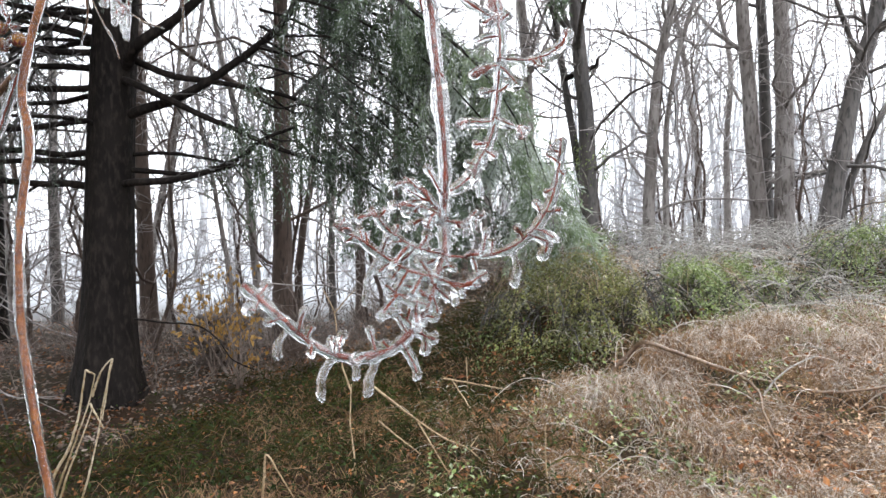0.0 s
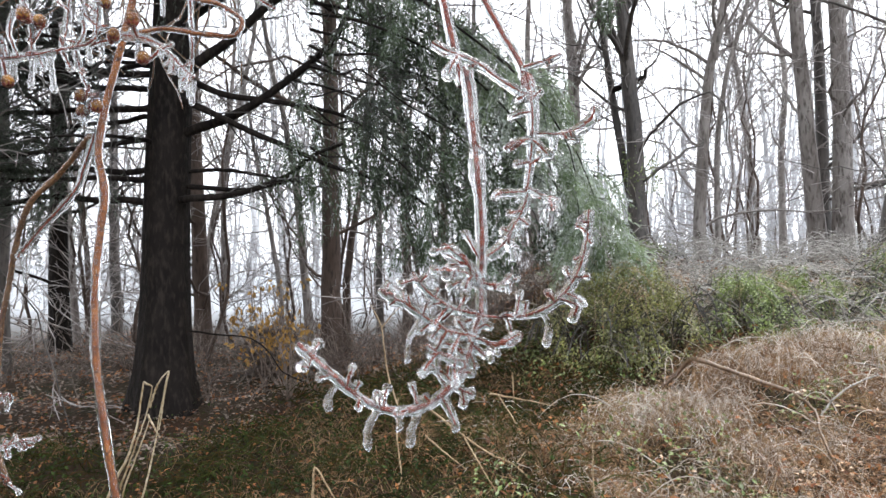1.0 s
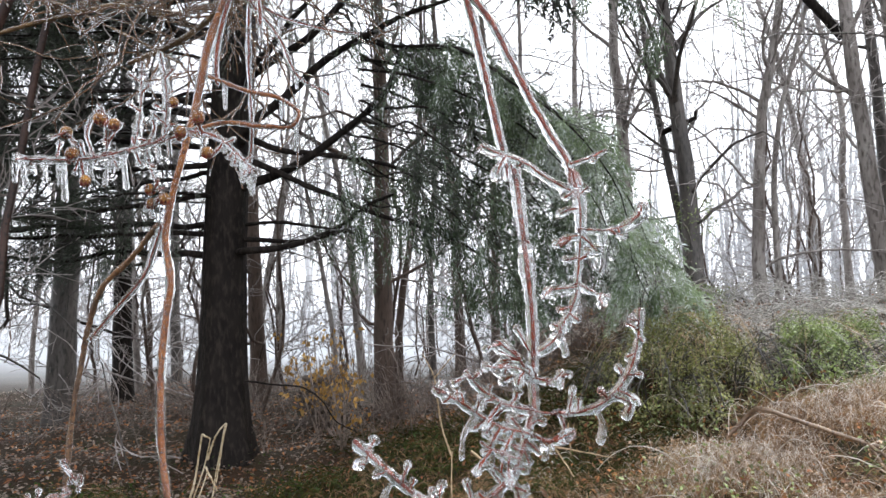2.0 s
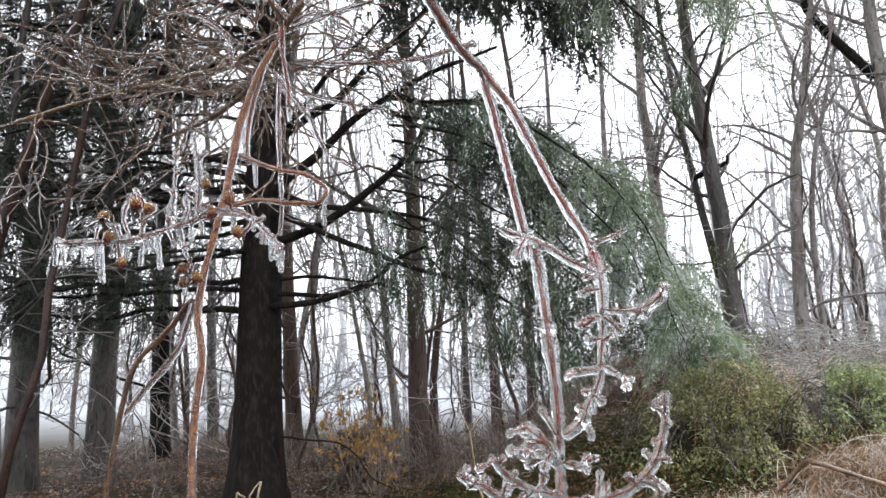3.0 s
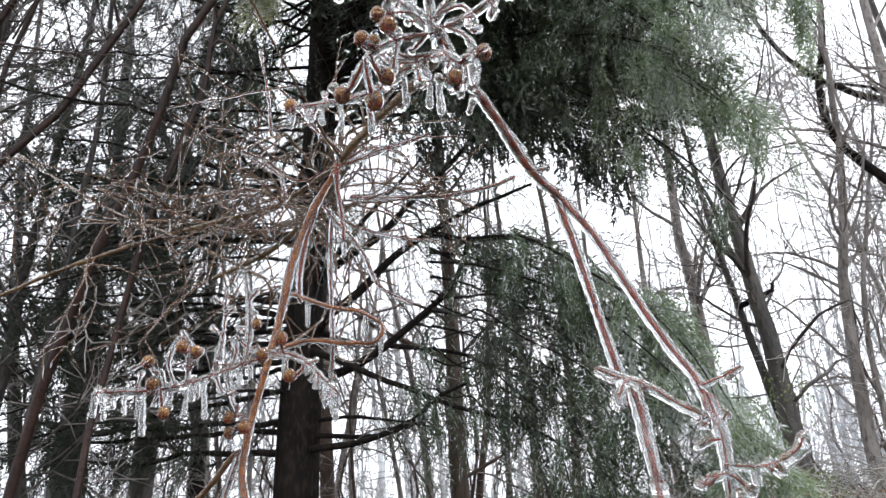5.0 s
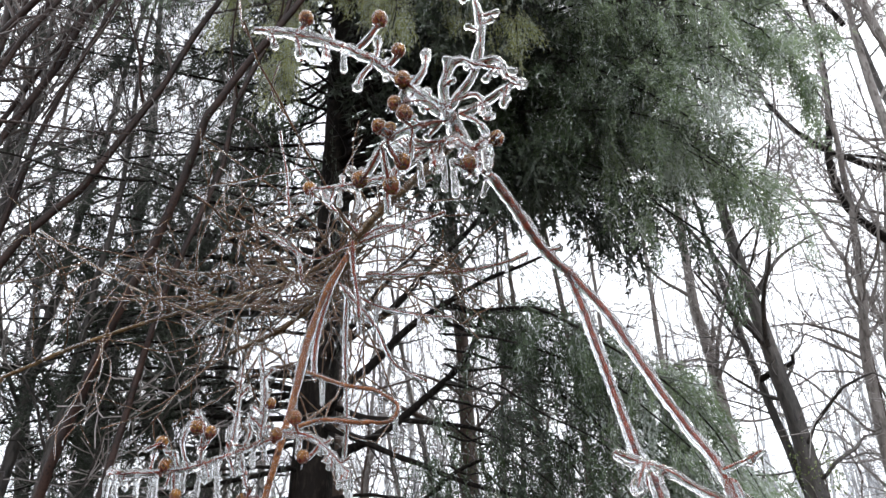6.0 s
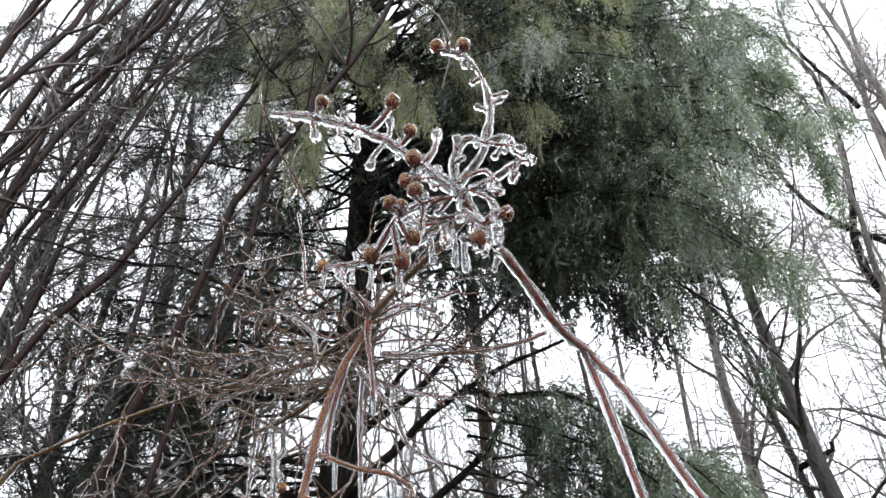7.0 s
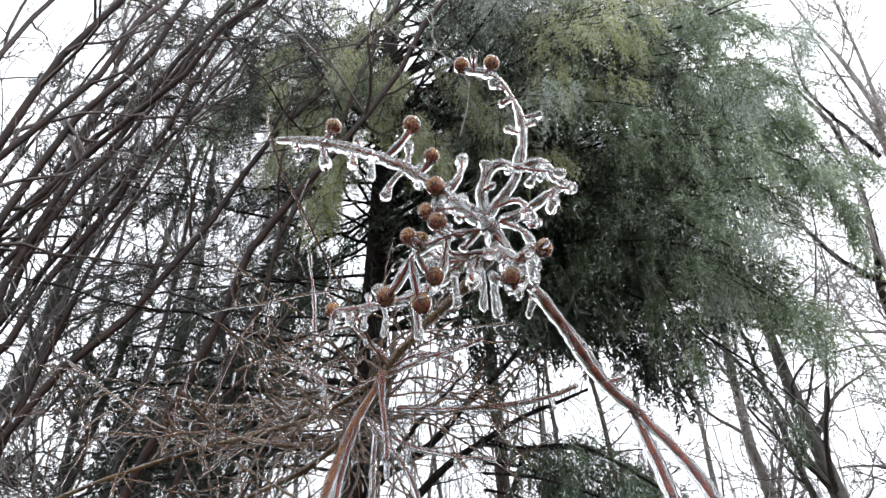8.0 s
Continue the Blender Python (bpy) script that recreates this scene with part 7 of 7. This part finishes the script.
branch(SHRUB, [(-0.4397, 0.575, 1.8109), (-0.4647, 0.55, 1.7967), (-0.4951, 0.525, 1.7817), (-0.5514, 0.5, 1.7771)], 0.0017, 0.003, 5, 3, "branchlet", spurs=[("drop", [(-0.547, 0.5019, 1.7775), (-0.539, 0.498, 1.754)]), ("drop", [(-0.5317, 0.5088, 1.7787), (-0.524, 0.502, 1.757)]), ("club", [(-0.5426, 0.5039, 1.7778), (-0.555, 0.503, 1.781)]), ("drop", [(-0.5185, 0.5146, 1.7798), (-0.517, 0.517, 1.741)]), ("drop", [(-0.4988, 0.5234, 1.7814), (-0.502, 0.529, 1.762)]), ("drop", [(-0.4789, 0.5383, 1.7897), (-0.473, 0.536, 1.754)]), ("club", [(-0.5075, 0.5195, 1.7807), (-0.509, 0.516, 1.764)]), ("club", [(-0.5229, 0.5127, 1.7794), (-0.526, 0.521, 1.797)]), ("club", [(-0.4966, 0.5244, 1.7816), (-0.505, 0.526, 1.805), (-0.5, 0.526, 1.821)]), ("club", [(-0.4634, 0.5513, 1.7974), (-0.458, 0.552, 1.811), (-0.461, 0.552, 1.825)]), ("club", [(-0.4586, 0.5561, 1.8001), (-0.442, 0.547, 1.804)]), ("drop", [(-0.4571, 0.5576, 1.801), (-0.453, 0.552, 1.78)]), ("club", [(-0.4858, 0.5326, 1.7863), (-0.477, 0.529, 1.77)]), ("club", [(-0.5097, 0.5185, 1.7805), (-0.515, 0.517, 1.789)]), ("club", [(-0.5031, 0.5214, 1.781), (-0.506, 0.517, 1.796)])])
branch(SHRUB, [(-0.4759, 0.55, 1.7939), (-0.4671, 0.545, 1.8263), (-0.4632, 0.54, 1.8682)], 0.0009, 0.003, 2, 0, "branchlet", spurs=[("club", [(-0.4749, 0.5494, 1.7976), (-0.48, 0.557, 1.819)]), ("club", [(-0.4672, 0.545, 1.826), (-0.482, 0.548, 1.836)]), ("club", [(-0.4657, 0.5432, 1.8413), (-0.456, 0.543, 1.851)]), ("club", [(-0.4647, 0.542, 1.8516), (-0.477, 0.539, 1.86)]), ("club", [(-0.4759, 0.55, 1.7939), (-0.466, 0.549, 1.775)])])
branch(SHRUB, [(-0.4527, 0.56, 1.8017), (-0.4474, 0.555, 1.8374), (-0.4526, 0.55, 1.8825)], 0.0009, 0.003, 2, 0, "branchlet", spurs=[("club", [(-0.4521, 0.5594, 1.8058), (-0.446, 0.559, 1.815)]), ("club", [(-0.4489, 0.5564, 1.8276), (-0.463, 0.558, 1.837)]), ("club", [(-0.448, 0.5544, 1.8426), (-0.443, 0.559, 1.849)]), ("club", [(-0.4505, 0.5579, 1.8167), (-0.46, 0.55, 1.827)])])
branch(SHRUB, [(-0.4709, 0.56, 1.7978), (-0.4614, 0.56, 1.7683), (-0.4513, 0.56, 1.7506)], 0.001, 0.0026, 2, 0, "branchlet", spurs=[("drop", [(-0.4693, 0.56, 1.7928), (-0.467, 0.564, 1.778)]), ("club", [(-0.4582, 0.56, 1.7627), (-0.455, 0.554, 1.767)]), ("club", [(-0.4517, 0.56, 1.7514), (-0.466, 0.56, 1.745), (-0.472, 0.56, 1.738)]), ("drop", [(-0.4513, 0.56, 1.7506), (-0.463, 0.56, 1.743), (-0.462, 0.56, 1.73)])])
branch(SHRUB, [(-0.4386, 0.575, 1.814), (-0.4057, 0.57, 1.8062), (-0.3849, 0.565, 1.7881), (-0.3674, 0.56, 1.7708)], 0.0014, 0.003, 4, 1, "branchlet", spurs=[("drop", [(-0.4014, 0.569, 1.8025), (-0.399, 0.567, 1.795)]), ("drop", [(-0.3808, 0.5638, 1.7841), (-0.369, 0.56, 1.752)]), ("club", [(-0.413, 0.5711, 1.8079), (-0.405, 0.57, 1.805)]), ("club", [(-0.397, 0.5679, 1.7986), (-0.386, 0.563, 1.802)]), ("club", [(-0.3882, 0.5658, 1.791), (-0.394, 0.564, 1.782)]), ("club", [(-0.3777, 0.5629, 1.781), (-0.367, 0.557, 1.785)]), ("club", [(-0.3715, 0.5612, 1.7749), (-0.376, 0.554, 1.765)])])
branch(SHRUB, [(-0.4962, 0.54, 1.786), (-0.4895, 0.535, 1.813), (-0.4982, 0.53, 1.8309)], 0.0009, 0.0028, 2, 0, "branchlet", spurs=[("drop", [(-0.4962, 0.54, 1.786), (-0.496, 0.541, 1.776), (-0.497, 0.541, 1.758)]), ("club", [(-0.4948, 0.539, 1.7915), (-0.492, 0.533, 1.812)]), ("club", [(-0.4938, 0.5382, 1.7955), (-0.477, 0.533, 1.814)])])
branch(SHRUB, [(-0.5053, 0.52, 1.7797), (-0.5108, 0.515, 1.7958), (-0.5158, 0.51, 1.8028)], 0.0009, 0.0026, 3, 0, "branchlet")
branch(SHRUB, [(-0.4505, 0.6, 1.8186), (-0.4193, 0.6029, 1.8273), (-0.3736, 0.6057, 1.8225), (-0.347, 0.6086, 1.8232), (-0.3428, 0.6114, 1.8346), (-0.3594, 0.6143, 1.8503), (-0.4023, 0.6171, 1.8642), (-0.4407, 0.62, 1.8816)], 0.0026, 0.003, 0, 1, "branchlet", MAT_STEM_ORANGE)
branch(SHRUB, [(-0.48, 0.6, 1.731), (-0.52, 0.62, 1.7), (-0.558, 0.63, 1.669), (-0.577, 0.64, 1.627), (-0.582, 0.64, 1.604), (-0.588, 0.64, 1.573), (-0.594, 0.64, 1.534), (-0.597, 0.64, 1.5), (-0.6, 0.64, 1.467), (-0.597, 0.64, 1.439), (-0.585, 0.64, 1.401)], 0.0046, 0.0031, 0, 0, "branchlet", MAT_TWIG_NEAR)
# iced side shoots low on the drooping twig
branch(SHRUB, [(-0.599, 0.64, 1.472), (-0.553, 0.56, 1.485), (-0.569, 0.56, 1.482), (-0.59, 0.56, 1.478), (-0.612, 0.56, 1.479)], 0.0012, 0.003, 1, 0, "branchlet", spurs=[('thick', [(-0.564, 0.56, 1.481), (-0.563, 0.56, 1.473), (-0.565, 0.56, 1.464)]), ('club', [(-0.559, 0.56, 1.484), (-0.552, 0.56, 1.487), (-0.545, 0.56, 1.486)]), ('club', [(-0.57, 0.56, 1.482), (-0.567, 0.56, 1.488), (-0.568, 0.56, 1.493)]), ('club', [(-0.58, 0.56, 1.481), (-0.577, 0.56, 1.487)]), ('club', [(-0.559, 0.56, 1.482), (-0.551, 0.56, 1.478), (-0.546, 0.56, 1.472)]), ('club', [(-0.574, 0.56, 1.481), (-0.573, 0.56, 1.474)]), ('drop', [(-0.585, 0.56, 1.479), (-0.586, 0.56, 1.467)])])
branch(SHRUB, [(-0.597, 0.64, 1.497), (-0.535, 0.56, 1.504), (-0.53, 0.56, 1.499), (-0.528, 0.56, 1.494)], 0.001, 0.0026, 0, 0, "branchlet", spurs=[('club', [(-0.533, 0.56, 1.501), (-0.527, 0.56, 1.504), (-0.526, 0.56, 1.5), (-0.527, 0.56, 1.495)]), ('drop', [(-0.529, 0.56, 1.497), (-0.529, 0.56, 1.488)]), ('club', [(-0.534, 0.56, 1.503), (-0.537, 0.56, 1.499), (-0.535, 0.56, 1.496)])])
branch(SHRUB, [(-0.597, 0.64, 1.439), (-0.536, 0.56, 1.459), (-0.524, 0.56, 1.462), (-0.512, 0.56, 1.465), (-0.501, 0.56, 1.468)], 0.0012, 0.003, 1, 0, "branchlet", spurs=[('thick', [(-0.53, 0.56, 1.461), (-0.529, 0.56, 1.454), (-0.526, 0.56, 1.449)]), ('club', [(-0.527, 0.56, 1.462), (-0.522, 0.56, 1.467), (-0.519, 0.56, 1.469)]), ('club', [(-0.516, 0.56, 1.464), (-0.513, 0.56, 1.459), (-0.515, 0.56, 1.456)]), ('club', [(-0.508, 0.56, 1.466), (-0.503, 0.56, 1.465), (-0.499, 0.56, 1.47)]), ('club', [(-0.534, 0.56, 1.46), (-0.539, 0.56, 1.456), (-0.541, 0.56, 1.454)]), ('club', [(-0.532, 0.56, 1.46), (-0.53, 0.56, 1.465), (-0.528, 0.56, 1.466)]), ('club', [(-0.512, 0.56, 1.465), (-0.51, 0.56, 1.461), (-0.505, 0.56, 1.462)]), ('club', [(-0.521, 0.56, 1.463), (-0.518, 0.56, 1.459)])])
branch(SHRUB, [(-0.585, 0.64, 1.403), (-0.545, 0.56, 1.441), (-0.559, 0.56, 1.448), (-0.574, 0.56, 1.452), (-0.587, 0.56, 1.453)], 0.0011, 0.0028, 2, 0, "branchlet")
branch(SHRUB, [(-0.4764, 0.6, 1.7319), (-0.4965, 0.6033, 1.6803), (-0.5303, 0.6067, 1.6468), (-0.5545, 0.61, 1.6218)], 0.0014, 0.004, 0, 0, "branchlet")
branch(SHRUB, [(-0.4214, 0.63, 1.972), (-0.4309, 0.6267, 1.9343), (-0.4351, 0.6233, 1.9), (-0.4306, 0.62, 1.8717)], 0.0022, 0.0034, 0, 0, "branchlet")
branch(SHRUB, [(-0.3986, 0.63, 2.0234), (-0.3958, 0.6267, 1.9895), (-0.3893, 0.6233, 1.9561), (-0.3861, 0.62, 1.9313)], 0.0024, 0.0032, 0, 0, "branchlet")
for at in [(-0.4232, 0.6, 1.879), (-0.4398, 0.6, 1.8587), (-0.3781, 0.6, 1.9309), (-0.5475, 0.6, 1.6243), (-0.3381, 0.6, 1.8273)]:
    icicle(SHRUB, at, 0.024, 0.003)
for at in [(-0.5167, 0.515, 1.8023), (-0.4858, 0.515, 1.8124), (-0.4725, 0.515, 1.8068), (-0.5101, 0.515, 1.7833), (-0.4979, 0.515, 1.7594)]:
    capsule(SHRUB, at, 0.0049)
for at in [(-0.4446, 0.56, 1.8378), (-0.4205, 0.56, 1.8229), (-0.411, 0.56, 1.7892), (-0.4656, 0.56, 1.7582), (-0.464, 0.56, 1.7452), (-0.4512, 0.56, 1.7491), (-0.4371, 0.56, 1.81)]:
    capsule(SHRUB, at, 0.0049)
for at in [(-0.5662, 0.53, 1.7802), (-0.5465, 0.53, 1.7789), (-0.5281, 0.53, 1.7766), (-0.5035, 0.53, 1.779), (-0.4701, 0.53, 1.7727), (-0.3548, 0.53, 1.7626), (-0.3832, 0.53, 1.7922)]:
    icicle(SHRUB, at, 0.018, 0.0029)
branch(SHRUB, [(-0.3957, 0.635, 2.0285), (-0.3321, 0.5483, 2.0123), (-0.2733, 0.4617, 1.9828), (-0.2282, 0.375, 1.9448)], 0.0034, 0.0042, 0, 0, "limb", MAT_LIMB)
# the limb reaches back to the trunk, beside the path
branch(SHRUB, [(-1.75, 0.9, 1.5), (-1.5, 1.0, 1.75), (-1.2775, 1.05, 2.08)], 0.009, 0.0075, 0, 0, "limb", MAT_LIMB)
trunk_of(SHRUB, [(-1.95, 0.8, -0.1), (-1.95, 0.82, 0.6), (-1.88, 0.86, 1.2), (-1.74, 0.9, 1.52)], 0.03, 0.012)
branch(SHRUB, [(-1.2775, 1.05, 2.08), (-1.0357, 0.985, 2.1026), (-0.8314, 0.92, 2.1002), (-0.6613, 0.855, 2.0839), (-0.5379, 0.79, 2.0666), (-0.4484, 0.725, 2.0647), (-0.3924, 0.66, 2.0572)], 0.0056, 0.0037, 0, 0, "limb", MAT_LIMB)
branch(SHRUB, [(-0.7651, 1, 2.0508), (-0.5956, 0.8867, 2.0442), (-0.4823, 0.7733, 2.0459), (-0.3965, 0.66, 2.036)], 0.0058, 0.0042, 0, 0, "limb", MAT_LIMB)
branch(SHRUB, [(-0.6852, 0.85, 2.0761), (-0.5935, 0.8167, 2.0433), (-0.4941, 0.7833, 2.0386), (-0.4184, 0.75, 2.031)], 0.0035, 0.0044, 0, 0, "limb", MAT_LIMB)
branch(SHRUB, [(-0.4172, 0.72, 2.0256), (-0.3568, 0.74, 2.025), (-0.3057, 0.76, 2.0299), (-0.2599, 0.78, 2.0438), (-0.2304, 0.8, 2.0602)], 0.0019, 0.0029, 0, 4, "branchlet")
branch(SHRUB, [(-0.4004, 0.64, 2.0251), (-0.3455, 0.63, 2.032), (-0.2932, 0.62, 2.0351)], 0.0016, 0.0028, 0, 1, "branchlet")
branch(SHRUB, [(-0.3939, 0.64, 2.0308), (-0.3669, 0.6367, 2.0384), (-0.3221, 0.6333, 2.0176), (-0.3163, 0.63, 2.0044)], 0.0015, 0.0027, 0, 1, "branchlet")
branch(SHRUB, [(-0.4906, 0.7, 2.0193), (-0.5053, 0.71, 2.0617), (-0.5402, 0.72, 2.0937)], 0.0016, 0.0027, 0, 0, "branchlet")
branch(SHRUB, [(-0.4405, 0.7, 2.006), (-0.4015, 0.7067, 1.9555), (-0.3772, 0.7133, 1.9078), (-0.346, 0.72, 1.8879)], 0.0017, 0.0029, 0, 2, "branchlet")
branch(SHRUB, [(-0.4476, 0.7, 2.0139), (-0.4054, 0.7167, 1.9838), (-0.3556, 0.7333, 1.9701), (-0.3189, 0.75, 1.9684)], 0.0015, 0.0027, 0, 2, "branchlet")
branch(SHRUB, [(-0.4409, 0.72, 2.0142), (-0.445, 0.7267, 1.9321), (-0.4435, 0.7333, 1.8512), (-0.4478, 0.74, 1.819)], 0.0017, 0.0027, 0, 1, "branchlet")
branch(SHRUB, [(-0.4698, 0.62, 2.0638), (-0.4785, 0.62, 2.1243), (-0.4897, 0.62, 2.1802)], 0.0014, 0.0022, 0, 0, "branchlet")
branch(SHRUB, [(-0.3951, 0.64, 2.0385), (-0.4249, 0.6333, 2.0727), (-0.45, 0.6267, 2.1046), (-0.4615, 0.62, 2.1208)], 0.0016, 0.0026, 0, 1, "branchlet")
branch(SHRUB, [(-0.4089, 0.66, 2.038), (-0.4517, 0.6467, 2.0197), (-0.4856, 0.6333, 2.0441), (-0.5051, 0.62, 2.0505)], 0.0015, 0.0025, 0, 1, "branchlet")
iced_twigs(SHRUB, [(-1.2775, 1.05, 2.08), (-1.0357, 0.985, 2.1026), (-0.8314, 0.92, 2.1002), (-0.6613, 0.855, 2.0839), (-0.5379, 0.79, 2.0666), (-0.4484, 0.725, 2.0647), (-0.3924, 0.66, 2.0572)], 36, (0.06, 0.32), bark=MAT_TWIG_NEAR)
iced_twigs(SHRUB, [(-1.2185, 1, 2.3602), (-0.9303, 0.9333, 2.1712), (-0.7328, 0.8667, 2.0649), (-0.5658, 0.8, 1.9664)], 14, (0.06, 0.32), bark=MAT_TWIG_NEAR)
iced_twigs(SHRUB, [(-0.9484, 0.95, 2.232), (-0.7479, 0.8833, 2.1462), (-0.5951, 0.8167, 2.106), (-0.4783, 0.75, 2.0235)], 22, (0.06, 0.32), bark=MAT_TWIG_NEAR)
iced_twigs(SHRUB, [(-0.6852, 0.85, 2.0761), (-0.5935, 0.8167, 2.0433), (-0.4941, 0.7833, 2.0386), (-0.4184, 0.75, 2.031)], 14, (0.06, 0.32), bark=MAT_TWIG_NEAR)
iced_twigs(SHRUB, [(-0.7651, 1, 2.0508), (-0.5956, 0.8867, 2.0442), (-0.4823, 0.7733, 2.0459), (-0.3965, 0.66, 2.036)], 18, (0.06, 0.32), bark=MAT_TWIG_NEAR)
branch(SHRUB, [(-1.2185, 1, 2.3602), (-0.9303, 0.9333, 2.1712), (-0.7328, 0.8667, 2.0649), (-0.5658, 0.8, 1.9664)], 0.0022, 0.0026, 0, 0, "limb", MAT_LIMB)
branch(SHRUB, [(-0.9484, 0.95, 2.232), (-0.7479, 0.8833, 2.1462), (-0.5951, 0.8167, 2.106), (-0.4783, 0.75, 2.0235)], 0.0022, 0.0028, 0, 0, "limb", MAT_LIMB)
for holder, at in ICE_TIPS:
    icicle(holder, at, 0.009, 0.0024)
bake_ice()
